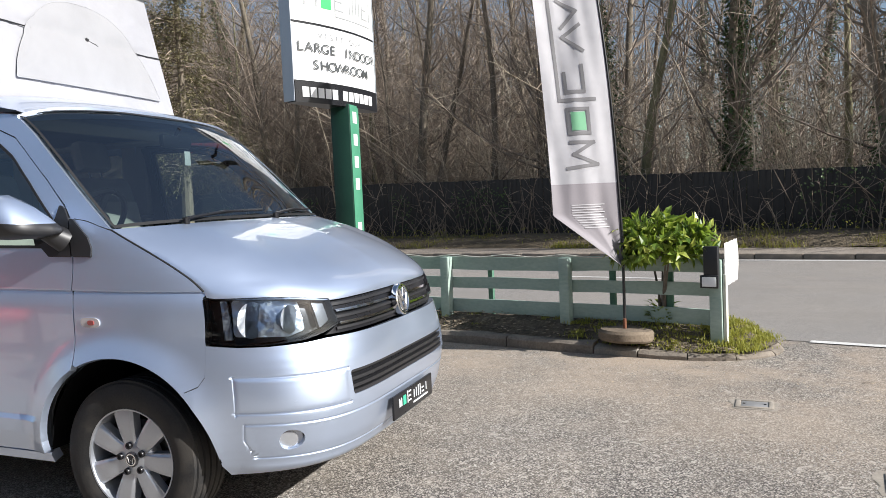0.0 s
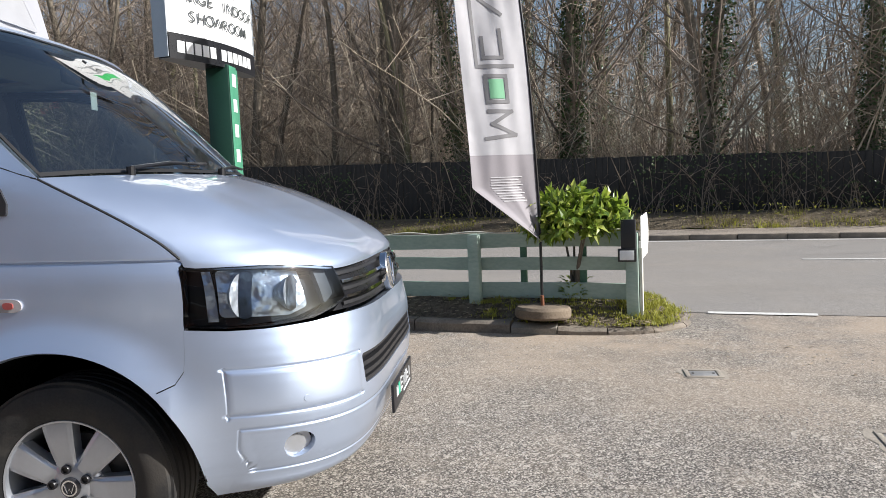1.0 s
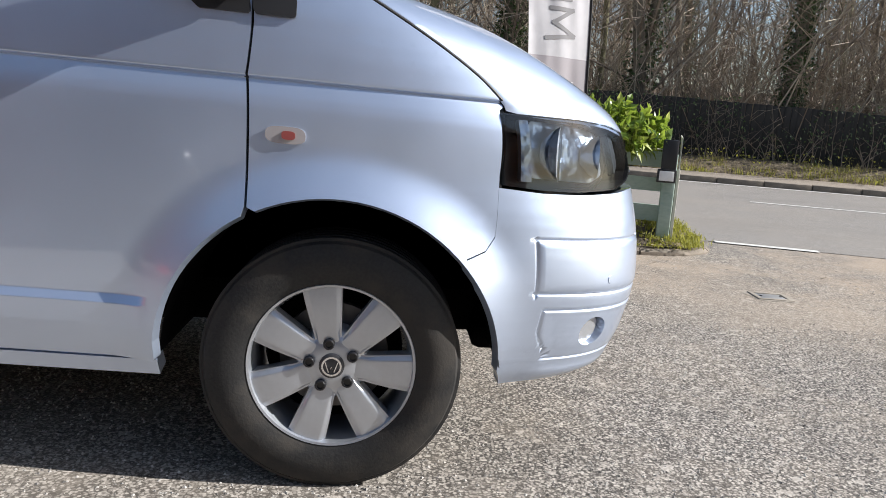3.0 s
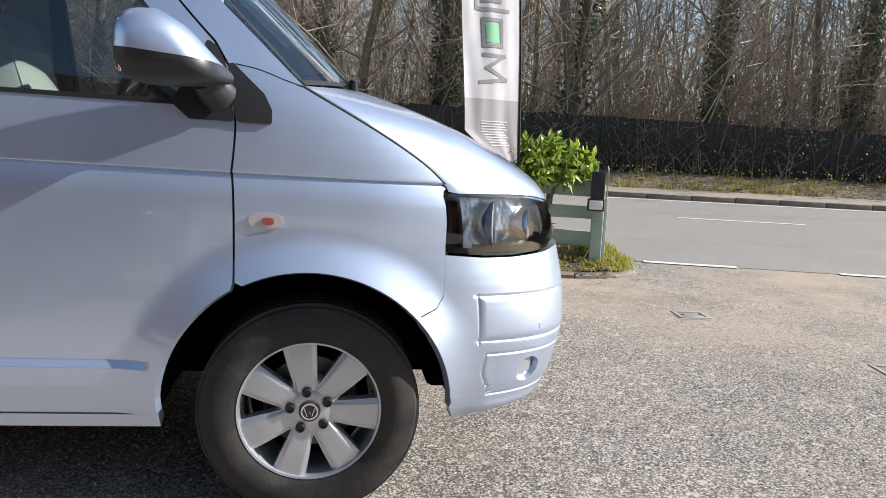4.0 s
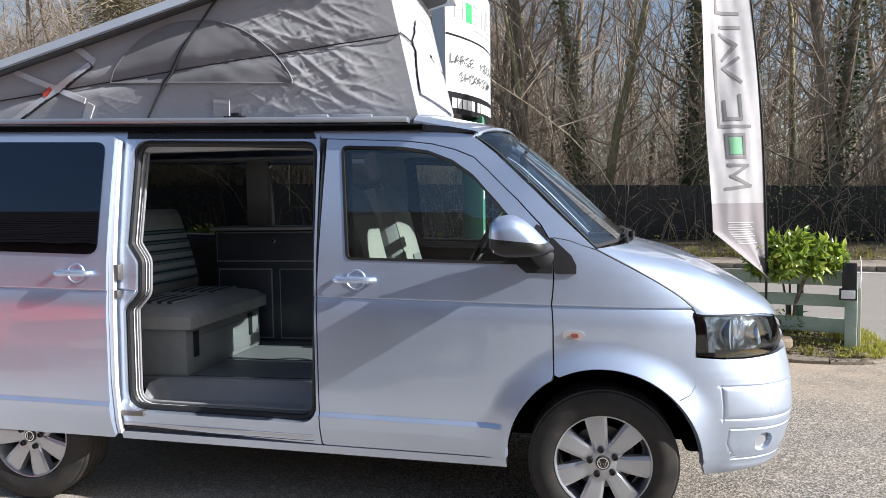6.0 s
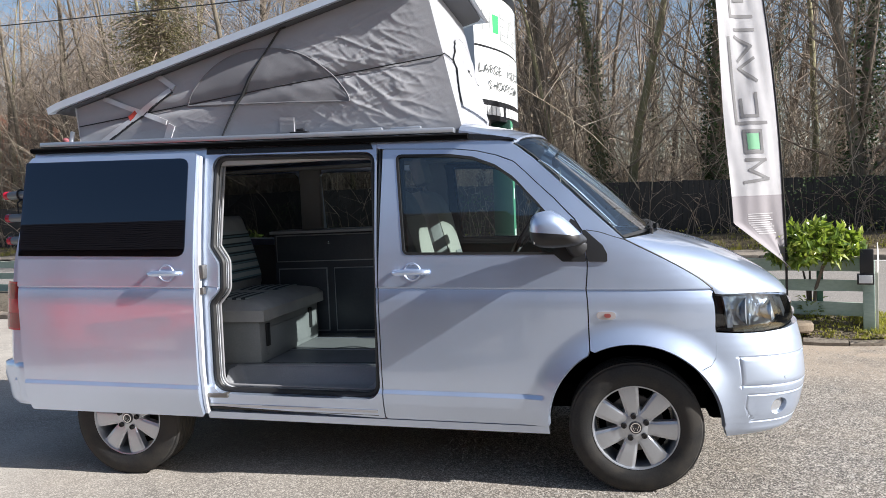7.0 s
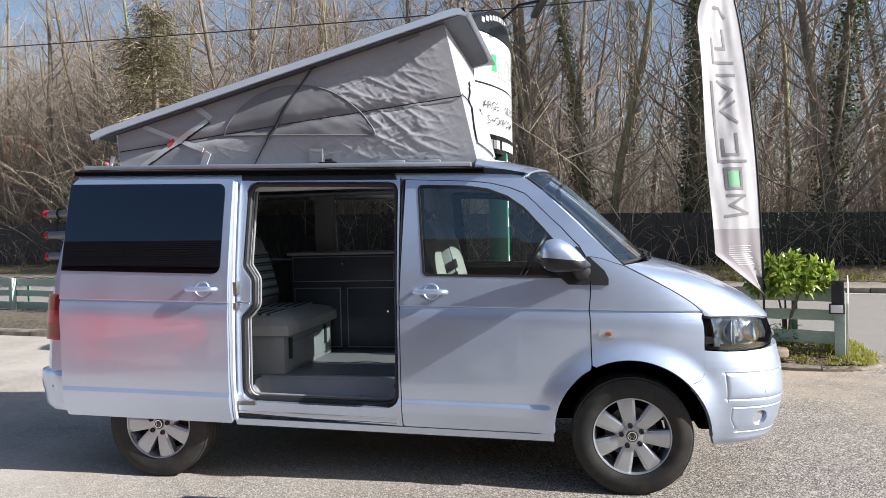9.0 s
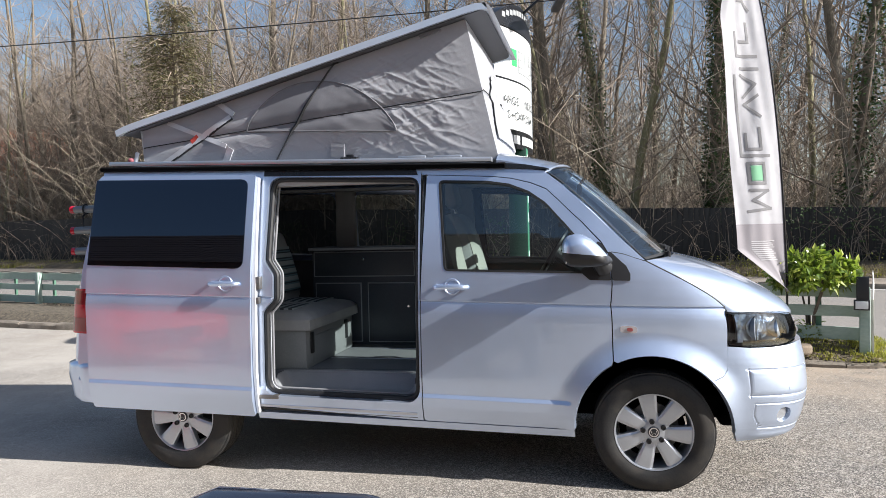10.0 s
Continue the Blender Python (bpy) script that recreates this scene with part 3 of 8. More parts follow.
wb = mesh_of("board", Shape().box(0, 0.146, -0.012, 0.012, 0.0, 1.62, 0.004))
wb.materials.append(BOARD)
for i in range(-150, 150):
    rr_ = random.Random(i)
    o = new("board", wb)
    o.matrix_basis = Matrix.Translation(rd(i * 0.15 + 4, 12.2 + rr_.uniform(-0.012, 0.012), 0.30 + rr_.uniform(-0.015, 0.01))) @ Matrix.Rotation(RA, 4, "Z") @ Matrix.Rotation(rr_.uniform(-0.006, 0.006), 4, "Y") @ Matrix.Diagonal((1, 1, wall_rise(i * 0.15 + 4), 1))
    o.parent = wall
far_boards = Shape()
for side in (-1, 1):
    for i in range(150, 520):
        s = side * i * 0.15 + 4 - (0.15 if side < 0 else 0)
        p = Vector(rd(s, 12.2, 0.28))
        far_boards.box(0, 0.146, -0.012, 0.012, 0.0, 1.64 * wall_rise(s), 0, Matrix.Translation(p) @ Matrix.Rotation(RA, 4, "Z"))
tagged(part("more_boards", far_boards, BOARD, wall, smooth=0), kind="stuff")
for i in range(-30, 42):
    part("post", Shape().box(-0.05, 0.05, 0.02, 0.12, 0.0, 1.60 * wall_rise(i * 1.8 + 4), 0.006, Matrix.Translation(rd(i * 1.8 + 4, 12.2, 0.25)) @ Matrix.Rotation(RA, 4, "Z")), BOARD, wall)
part("rail", Shape().box(-60, 74, 0.012, 0.07, 1.10, 1.20, 0, Matrix.Translation(rd(0, 12.2, 0.25)) @ Matrix.Rotation(RA, 4, "Z")), BOARD, wall)
part("rail", Shape().box(-60, 74, 0.012, 0.07, 0.35, 0.45, 0, Matrix.Translation(rd(0, 12.2, 0.25)) @ Matrix.Rotation(RA, 4, "Z")), BOARD, wall)

YC, SHEAR, X0, ULEN = 0.95, 0.027, -0.6, 2.3
def lerp(v, tab):
    return float(np.interp(v, [p[0] for p in tab], [p[1] for p in tab]))
SIDE_IN = [(0.28, 0.06), (0.36, 0.03), (0.46, 0.012), (0.62, 0.0), (0.95, 0.0), (1.07, 0.006), (1.25, 0.02), (1.4, 0.042), (1.92, 0.135)]
NOSE = [(0.28, 0.80), (0.36, 0.885), (0.45, 0.92), (0.6, 0.94), (0.72, 0.94), (0.84, 0.925), (0.92, 0.91), (1.0, 0.885), (1.06, 0.85), (1.4, 0.5), (1.92, 0.0)]
POWER = [(0.3, 4.6), (0.6, 4.8), (0.75, 4.4), (0.9, 4.0), (1.1, 4.0)]
def smooth(v, tab):
    """Cubic through the table, without overshoot."""
    xs, ys = [p[0] for p in tab], [p[1] for p in tab]
    if v <= xs[0]:
        return ys[0]
    if v >= xs[-1]:
        return ys[-1] + (v - xs[-1]) * (ys[-1] - ys[-2]) / (xs[-1] - xs[-2])
    sl = [(ys[i + 1] - ys[i]) / (xs[i + 1] - xs[i]) for i in range(len(xs) - 1)]
    def m(i):
        if i == 0 or i == len(xs) - 1:
            return sl[min(i, len(sl) - 1)]
        a, b = sl[i - 1], sl[i]
        return 0.0 if a * b <= 0 else 2 * a * b / (a + b)
    i = max(k for k in range(len(xs) - 1) if xs[k] <= v)
    h = xs[i + 1] - xs[i]
    t = (v - xs[i]) / h
    return ((2 * t ** 3 - 3 * t * t + 1) * ys[i] + (t ** 3 - 2 * t * t + t) * h * m(i) + (3 * t * t - 2 * t ** 3) * ys[i + 1] + (t ** 3 - t * t) * h * m(i + 1))


_cache = {}
def ring(zb):
    key = round(zb, 3)
    if key not in _cache:
        n, a, w = smooth(zb, POWER), smooth(zb, NOSE) - X0, YC - smooth(zb, SIDE_IN)
        th = np.linspace(0, np.pi / 2, 400)
        # dense near both ends
        x = X0 + a * np.sin(th) ** (2 / n); y = YC - w * np.cos(th) ** (2 / n)
        s = np.concatenate([[0], np.cumsum(np.hypot(np.diff(x), np.diff(y)))])
        _cache[key] = (s / s[-1], x, y)
    return _cache[key]
def flank(u, zb):
    """world point of the van's right flank and nose: u runs along the side, then round the corner to the nose's middle"""
    if u <= X0:
        x, y = u, smooth(zb, SIDE_IN)
    else:
        s, xs, ys = ring(zb)
        q = (u - X0) / ULEN
        if q > 1:
            x, y = np.interp(2 - q, s, xs), 2 * YC - np.interp(2 - q, s, ys)
        else:
            x, y = np.interp(q, s, xs), np.interp(q, s, ys)
    return np.array((x, y, zb - SHEAR * x))

# ---- camper van ----
van = thing("camper_van", "silver camper van with raised pop-top roof and open side door", "camper van")


def side_curve(pts, n=6):
    return [tuple(flank(*p)) for p in spline(pts, n)]


def shifted(off, sink=0.0):
    """The flank moved sideways (the opened door) or sunk below the skin."""
    return lambda u, z: flank(u, z) + np.array((0, off + sink, 0))


def crease(fn, arches=True):
    """Adds the sharp groove under the waist, the swage above the sill and the flare of the arches."""
    def g(u, z):
        p = np.array(fn(u, z))
        p[1] += 0.0075 * min(max((1.077 - z) / 0.006, 0), 1) * min(max((z - 1.0) / 0.071, 0), 1) ** 1.5 + 0.006 * math.exp(-((z - 1.0735) / 0.003) ** 2)
        if u < -0.46:
            p[1] -= 0.013 * min(max((0.508 - z) / 0.022, 0), 1) * min(max((z - 0.33) / 0.1, 0), 1)
        for cx, rad in ((0.0, 0.455), (-3.0, 0.45)) if arches else ():
            r = math.hypot(p[0] - cx, z - 0.352)
            if r < 0.65 and z > 0.3 and u < 0.75:
                k = max(0.0, 1 - (r - rad) / 0.125)
                p[1] -= 0.032 * k * k * (1.6 - 0.6 * k) * (1.0 if u < 0.40 else max(0, 1 - (u - 0.40) / 0.22))
        return p
    return g


SKIN = crease(flank)
FINE = (1.0, 1.02, 1.035, 1.05, 1.06, 1.066, 1.069, 1.071, 1.073, 1.075, 1.077, 1.080, 1.086, 0.478, 0.484, 0.488, 0.494, 0.500, 0.506, 0.508, 0.512)
MAX_U = X0 + 2 * ULEN


def both(name, outline, material, parent=van, holes=(), label="", thick=0.02, step=0.04, surf=None, close=False, names=None):
    made = []
    for flip in (False, True):
        me = panel(outline, surf or SKIN, holes, thick, step, flip, close, FINE if not surf else ())
        made.append(part(name, me, material, parent, label))
    return made


def arc(cx, r, a0, a1, n=10, cz=0.352):
    return [(cx + r * math.cos(radians(a0 + (a1 - a0) * i / n)), cz + r * math.sin(radians(a0 + (a1 - a0) * i / n))) for i in range(n + 1)]


# u at a given x in front of X0, so that arches stay round in side view
def u_of(x, z):
    if x <= X0:
        return x
    s, xs, ys = ring(z)
    return X0 + float(np.interp(x, xs, s)) * ULEN


arch = [(u_of(x, z), z) for x, z in arc(0.0, 0.447, 183, 0, 44)]
i_shut = min(range(len(arch)), key=lambda i: abs(arch[i][0] + 0.215))
i_seam = min(range(len(arch)), key=lambda i: abs(arch[i][0] - 0.36))

DOOR_FRONT = [(-0.212, 0.76), (-0.205, 0.95), (-0.2, 1.08), (-0.165, 1.2), (-0.15, 1.27), (-0.14, 1.37)]
DOOR_TOP = [(-0.18, 1.445), (-0.298, 1.556), (-0.40, 1.63), (-0.5, 1.699), (-0.59, 1.752), (-0.69, 1.792), (-0.80, 1.819), (-0.92, 1.832), (-1.32, 1.845)]
gap = 0.004
front_door = [(-1.358, 0.335, 0.02), (-1.360, 1.1, 0), (-1.328, 1.845, 0.012)] + [(u, z, 0) for u, z in DOOR_TOP[-2::-1]] + [(u, z, 0) for u, z in DOOR_FRONT[::-1]]
front_door += [(u - 0.006, z, 0) for u, z in arch[i_shut::-1] if z > 0.37] + [(-0.437, 0.335, 0.01)]
WIN = [(-1.212, 1.262, 0.03), (-1.252, 1.811, 0.03), (-0.95, 1.805, 0), (-0.82, 1.787, 0), (-0.70, 1.742, 0.05), (-0.57, 1.652, 0), (-0.439, 1.55, 0), (-0.27, 1.392, 0), (-0.235, 1.33, 0.02), (-0.24, 1.262, 0.01)]


def inset(pts, d):
    """Outline moved inwards (d > 0) by about d."""
    n, out = len(pts), []
    area = sum(pts[i - 1][0] * pts[i][1] - pts[i][0] * pts[i - 1][1] for i in range(n))
    sgn = 1 if area > 0 else -1
    for i in range(n):
        a, b = np.array(pts[i - 1][:2]), np.array(pts[(i + 1) % n][:2])
        t = (b - a) / (np.linalg.norm(b - a) + 1e-9)
        out.append((pts[i][0] - sgn * t[1] * d, pts[i][1] + sgn * t[0] * d))
    return out


win_line = fillet(WIN)
doors = both("front_door", fillet(front_door, 0.02), SILVER, van, [win_line], thick=0.03, step=0.024)
for door_ob, flip in zip(doors, (False, True)):
    part("window_seal", panel(inset(win_line, -0.003), lambda u, z: flank(u, z) + np.array((0, -0.003, 0)), [inset(win_line, 0.010)], 0.03, 0.08, flip), SEAL, door_ob, "black rubber window surround")
    part("window_glass", panel(inset(win_line, 0.004), lambda u, z: flank(u, z) + np.array((0, 0.012, 0)), (), 0.004, 0.08, flip), DRIVER_GLASS if flip else GLASS, door_ob, "clear side window glass")
    sail = [(-0.305, 1.222), (-0.36, 1.268), (-0.24, 1.39), (-0.20, 1.45), (-0.165, 1.43), (-0.148, 1.385), (-0.160, 1.222)]
    part("mirror_sail", panel(fillet(sail, 0.015), lambda u, z: flank(u, z) + np.array((0, -0.008, 0)), (), 0.02, 0.05, flip), BLACK, door_ob)


for door_ob, flip in zip(doors, (False, True)):
    part("inner_door_trim", panel(inset(fillet(front_door, 0.02), 0.012), lambda u, z: flank(u, z) + np.array((0, 0.036, 0)), [inset(win_line, -0.004)], 0.012, 0.08, flip, True), INNER_TRIM, door_ob, "charcoal inner door trim")


def handle(x, z, off, door_ob):
    """Pull handle over a round dished cup."""
    y = flank(x, z)[1] + off
    zz = z - SHEAR * x
    cup = Shape()
    cup.lathe([(0.052, 0.0), (0.050, 0.004), (0.044, 0.005), (0.036, -0.006), (0.02, -0.014), (0.0, -0.016)], 28,
              Matrix.Translation((x, y - 0.001, zz)) @ Matrix.Rotation(radians(90), 4, "X") @ Matrix.Diagonal((1.0, 1.0, 1, 1)))
    part("handle_cup", cup, SILVER, door_ob)
    g = Shape()
    pts = [(x - 0.105, y - 0.006, zz), (x - 0.085, y - 0.030, zz), (x - 0.03, y - 0.040, zz + 0.002), (x + 0.04, y - 0.040, zz + 0.002), (x + 0.08, y - 0.030, zz), (x + 0.095, y - 0.006, zz)]
    g.tube(spline(pts, 4), [0.012 + 0.004 * math.sin(math.pi * i / 20) for i in range(21)], 10)
    return part("handle", g, SILVER, door_ob)


handle(-1.165, 1.165, 0, doors[0])
part("lock", Shape().lathe([(0.011, 0), (0.010, 0.003), (0, 0.004)], 14, Matrix.Translation((-1.255, flank(-1.255, 1.165)[1] - 0.028, 1.165 + SHEAR * 1.255)) @ Matrix.Rotation(radians(90), 4, "X")), SATIN, doors[0])

# front wings, bonnet, nose
shut_top = [(-0.14, 1.372), (0.02, 1.372), (0.113, 1.333)]
BONNET_EDGE = [(0.113, 1.333), (0.25, 1.262), (0.36, 1.198), (0.45, 1.132), (0.495, 1.082)]
wing = [(u + 0.007, z) for u, z in DOOR_FRONT[:-1]] + [(-0.05, 1.30), (0.06, 1.345)] + [tuple(p) for p in spline(BONNET_EDGE, 4)] + [(0.502, 1.062), (0.488, 1.052), (0.478, 0.95), (0.466, 0.860), (0.456, 0.80), (0.443, 0.73), (0.415, 0.693), (0.362, 0.672)]
wing += arch[i_seam:i_shut:-1]
both("front_wing", wing, SILVER, van, thick=0.02, step=0.016)

# side indicators
for flip in (False, True):
    c = (-0.105, 0.942)
    o1 = [(c[0] + 0.052 * math.copysign(abs(math.cos(a)) ** 0.6, math.cos(a)), c[1] + 0.021 * math.copysign(abs(math.sin(a)) ** 0.7, math.sin(a))) for a in [2 * math.pi * i / 24 for i in range(24)]]
    ind = part("side_indicator", panel(o1, lambda u, z: flank(u, z) + np.array((0, -0.006, 0)), (), 0.012, 0.03, flip), CLEAR_PLASTIC, van)
    part("lens", panel([(c[0] + (u - c[0]) * 0.34 + 0.008, c[1] + (z - c[1]) * 0.5) for u, z in o1], lambda u, z: flank(u, z) + np.array((0, -0.010, 0)), (), 0.006, 0.03, flip), AMBER, ind)

# bumper from arch to arch round the nose
mirror_u = lambda u: 2 * (X0 + ULEN) - u
UMID = X0 + ULEN
low_arch = [(u, z) for u, z in arch[i_seam:] if z > 0.34]
half_top = [(0.466, 0.856), (0.60, 0.848), (0.727, 0.848), (0.9, 0.855), (1.0, 0.863), (1.07, 0.864), (1.3, 0.862)]
half = [(0.362, 0.668), (0.415, 0.689), (0.443, 0.726), (0.456, 0.796)] + half_top + [(UMID, 0.860)]
bottom = [(UMID, 0.325), (1.1, 0.322), (0.75, 0.312), (0.575, 0.303)]
half_low = bottom + low_arch[::-1]
right = [p for p in half]
outline = right + [(mirror_u(u), z) for u, z in right[-2::-1]] + [(mirror_u(u), z) for u, z in half_low[::-1]] + half_low[1:]


def bumper_skin(u, z):
    uu = u if u <= UMID else mirror_u(u)
    p = np.array(SKIN(uu, z)) if uu < 0.75 else np.array(flank(uu, z))
    if u > UMID:
        p[1] = 2 * YC - p[1]
    n = np.array((max(uu - 0.4, 0) / 1.3 * 0.9 + 0.1, 0, 0)) if uu < UMID + 1 else 0
    # corner pads stand proud, a fine line under them, a lip along the foot
    edge = lambda v, a, b, s: min(max((v - a) / s, 0), 1) * min(max((b - v) / s, 0), 1)
    pad = edge(z, 0.582, 0.722, 0.014) * edge(uu, 0.572, 1.085, 0.014)
    skirt = edge(z, 0.30, 0.53, 0.016) * edge(uu, 0.60 + (0.53 - z) * 0.35, 9, 0.03)
    groove = lambda v, a: math.exp(-((v - a) / 0.004) ** 2)
    ring_ = max(groove(z, 0.580) + groove(z, 0.726), groove(uu, 0.568)) if 0.572 < z < 0.734 and 0.56 < uu < 1.09 else 0
    line_ = groove(z, 0.533) if uu > 0.60 else 0
    if 0.385 < z < 0.535:
        line_ = max(line_, groove(uu, 0.602 + 0.62 * max(0, 0.47 - z) ** 1.35 * 3.0))
    if uu > 0.655:
        line_ = max(line_, groove(z, 0.386))
    out = 0.003 * pad - 0.005 * min(ring_, 1) - 0.005 * line_ - 0.002 * skirt + 0.012 * math.exp(-((z - 0.335) / 0.02) ** 2) * min(max((uu - 0.6) / 0.1, 0), 1)
    d = np.array((p[0] - 0.0, (p[1] - YC) * 0.9, 0))
    d = d / (np.linalg.norm(d) + 1e-9)
    return p + d * out


GR_LOW = [(1.112, 0.606), (1.098, 0.712), (mirror_u(1.098), 0.712), (mirror_u(1.112), 0.606)]
fogs = []
for cu in (0.80, mirror_u(0.80)):
    sg = -1 if cu < UMID else 1
    fogs.append([(cu + (0.062 if math.cos(a) * sg < 0 else 0.048) * math.cos(a), 0.462 + 0.044 * math.sin(a)) for a in [2 * math.pi * i / 22 for i in range(22)]])
BUMPER_CUTS = [0.522, 0.527, 0.530, 0.533, 0.536, 0.539, 0.544, 0.572, 0.576, 0.580, 0.584, 0.590, 0.596, 0.708, 0.714, 0.720, 0.723, 0.726, 0.729, 0.733]
BUMPER_CUTS += [0.378, 0.382, 0.386, 0.390, 0.394] + [(q,) for u in (0.594, 0.598, 0.602, 0.606, 0.611, 0.618, 0.626, 0.634) for q in (u, mirror_u(u))]
BUMPER_CUTS += [(q,) for u in (0.558, 0.563, 0.568, 0.572, 0.579, 0.586) for q in (u, mirror_u(u))]
bumper = part("front_bumper", panel(outline, bumper_skin, [fillet(GR_LOW, 0.015), *fogs], 0.03, 0.016, cuts=BUMPER_CUTS), SILVER, van)
for o1, cu in zip(fogs, (0.80, mirror_u(0.80))):
    sunk = lambda d: (lambda u, z: flank(u, z) + d * np.array((-0.8, 0.6 if u < UMID else -0.6, 0)))
    fog = part("fog_light", panel([(cu + (u - cu) * 1.02, 0.462 + (z - 0.462) * 1.02) for u, z in o1], sunk(0.028), (), 0.01, 0.03), JAMB, bumper)
    part("lens", panel([(cu + 0.044 * math.cos(a) - (0.006 if cu < UMID else -0.006), 0.458 + 0.036 * math.sin(a)) for a in [2 * math.pi * i / 20 for i in range(20)]], sunk(0.016), (), 0.01, 0.03), plain("fog_lens", (0.55, 0.57, 0.60), 0.2, 0.6, 1.0) if cu < UMID else bpy.data.materials["fog_lens"], fog)
    part("parking_sensor", panel([((0.82 if cu < UMID else mirror_u(0.82)) - 0.0 + 0.011 * math.cos(a), 0.617 + 0.011 * math.sin(a)) for a in [2 * math.pi * i / 14 for i in range(14)]], lambda u, z: bumper_skin(u, z) + np.array((0.003, 0, 0)), (), 0.004, 0.05), SILVER, bumper)


def push(d):
    """The nose's skin moved outwards by d (inwards: minus)."""
    def g(u, z):
        p = np.array(flank(u, z))
        v = np.array((p[0] + 0.3, (p[1] - YC) * 0.75, 0))
        return p + v / (np.linalg.norm(v) + 1e-9) * d
    return g


low_grille = part("lower_grille", panel(fillet([(1.10, 0.598), (1.088, 0.72), (mirror_u(1.088), 0.72), (mirror_u(1.10), 0.598)], 0.01), push(-0.03), (), 0.02, 0.08), SATIN, van)
for z in (0.640, 0.672):
    part("slat", panel([(1.11, z - 0.008), (1.105, z + 0.007), (mirror_u(1.105), z + 0.007), (mirror_u(1.11), z - 0.008)], push(-0.006), (), 0.02, 0.08), BLACK, low_grille)
part("slat", panel(fillet([(1.116, 0.607), (1.104, 0.622), (mirror_u(1.104), 0.622), (mirror_u(1.116), 0.607)], 0.003), push(-0.004), (), 0.02, 0.08), BLACK, low_grille)
part("slat", panel(fillet([(1.102, 0.70), (1.10, 0.712), (mirror_u(1.10), 0.712), (mirror_u(1.102), 0.70)], 0.003), push(-0.004), (), 0.02, 0.08), BLACK, low_grille)

# upper grille with bright trims and a round badge
grille = part("upper_grille", panel([(1.02, 0.872), (1.09, 0.905), (1.065, 1.02), (1.3, 1.024), (UMID, 1.024), (mirror_u(1.3), 1.024), (mirror_u(1.065), 1.02), (mirror_u(1.09), 0.905), (mirror_u(1.02), 0.872), (UMID, 0.868)], push(-0.024), (), 0.02, 0.06), SATIN, van)
for z0, u0 in ((0.968, 1.085), (0.915, 1.095)):
    o1 = [(u0, z0 - 0.005), (u0 - 0.004, z0 + 0.006), (UMID, z0 + 0.004), (mirror_u(u0 - 0.004), z0 + 0.006), (mirror_u(u0), z0 - 0.005), (UMID, z0 - 0.007)]
    part("trim_strip", panel(o1, push(0.0), (), 0.012, 0.06), CHROME, grille)
for z0 in (0.892, 0.94, 0.995):
    o1 = [(1.08, z0 - 0.006), (1.08, z0 + 0.006), (mirror_u(1.08), z0 + 0.006), (mirror_u(1.08), z0 - 0.006)]
    part("slat", panel(o1, push(-0.014), (), 0.015, 0.08), BLACK, grille)
cm = Matrix.Translation(Vector(push(0.012)(UMID, 0.945))) @ Matrix.Rotation(radians(90 - 8), 4, "Y")
bd = Shape().lathe([(0.079, -0.02), (0.079, 0.004), (0.074, 0.009), (0.067, 0.009), (0.063, 0.003), (0.0, 0.003)], 40, cm)
badge = part("badge", bd, CHROME, grille)
for pts in ([(-0.034, 0.052), (-0.012, -0.004), (0.012, -0.004), (0.034, 0.052)], [(-0.054, 0.022), (-0.024, -0.052), (0.0, 0.0), (0.024, -0.052), (0.054, 0.022)]):
    part("emblem_bar", Shape().tube([cm @ Vector((-b, a, 0.008)) for a, b in pts], 0.006, 6), CHROME, badge)

# show plate with plain bars in place of the dealer's name
plate_y0, plate_y1, plate_z0, plate_z1, plate_x = YC - 0.26, YC + 0.26, 0.372, 0.487, 0.957
plate = part("show_plate", Shape().box(plate_x - 0.012, plate_x, plate_y0, plate_y1, plate_z0, plate_z1, 0.004), SATIN, bumper, "black show plate with pale marks")
WHITE = plain("white_lettering", (0.75, 0.76, 0.76), 0.5)
GREENISH = plain("mint_green", (0.05, 0.42, 0.26), 0.5)
onplate = lambda a, b, d: (plate_x + 0.0015 + d, plate_y0 + a, plate_z0 + b)
bars(onplate, [(0.06, 0.05, 0.008, 0.04), (0.085, 0.05, 0.008, 0.04), (0.072, 0.05, 0.006, 0.03), (0.165, 0.045, 0.007, 0.06), (0.18, 0.05, 0.035, 0.006), (0.18, 0.072, 0.03, 0.006), (0.18, 0.094, 0.035, 0.006), (0.25, 0.05, 0.007, 0.04), (0.28, 0.05, 0.007, 0.045), (0.31, 0.045, 0.007, 0.055), (0.335, 0.045, 0.007, 0.055), (0.36, 0.05, 0.03, 0.006), (0.36, 0.07, 0.028, 0.006), (0.42, 0.05, 0.007, 0.04), (0.24, 0.025, 0.2, 0.007)], WHITE, plate, depth=0.002)
bars(onplate, [(0.11, 0.048, 0.036, 0.045)], GREENISH, plate, "mark", 0.002)

# headlamps: dark bowl, chrome reflectors, clear cover
HL = fillet([(0.489, 1.048, 0.01), (0.466, 0.864, 0.012), (0.60, 0.856, 0), (0.727, 0.855, 0), (0.9, 0.866, 0), (1.0, 0.888, 0), (1.082, 0.916, 0.012), (1.064, 1.024, 0.01), (0.9, 1.044, 0), (0.76, 1.05, 0)], 0.01)
k_ = Nodes("reflector")
k_.set(Base_Color=(0.70, 0.78, 0.88), Metallic=0.85, Roughness=0.30)
k_.bump(k_.noise(16, 2, 0.4), 0.7, 0.03)
REFLECT = k_.m
SMOKED = plain("smoked_chrome", (0.14, 0.15, 0.16), 0.3, 0.7)
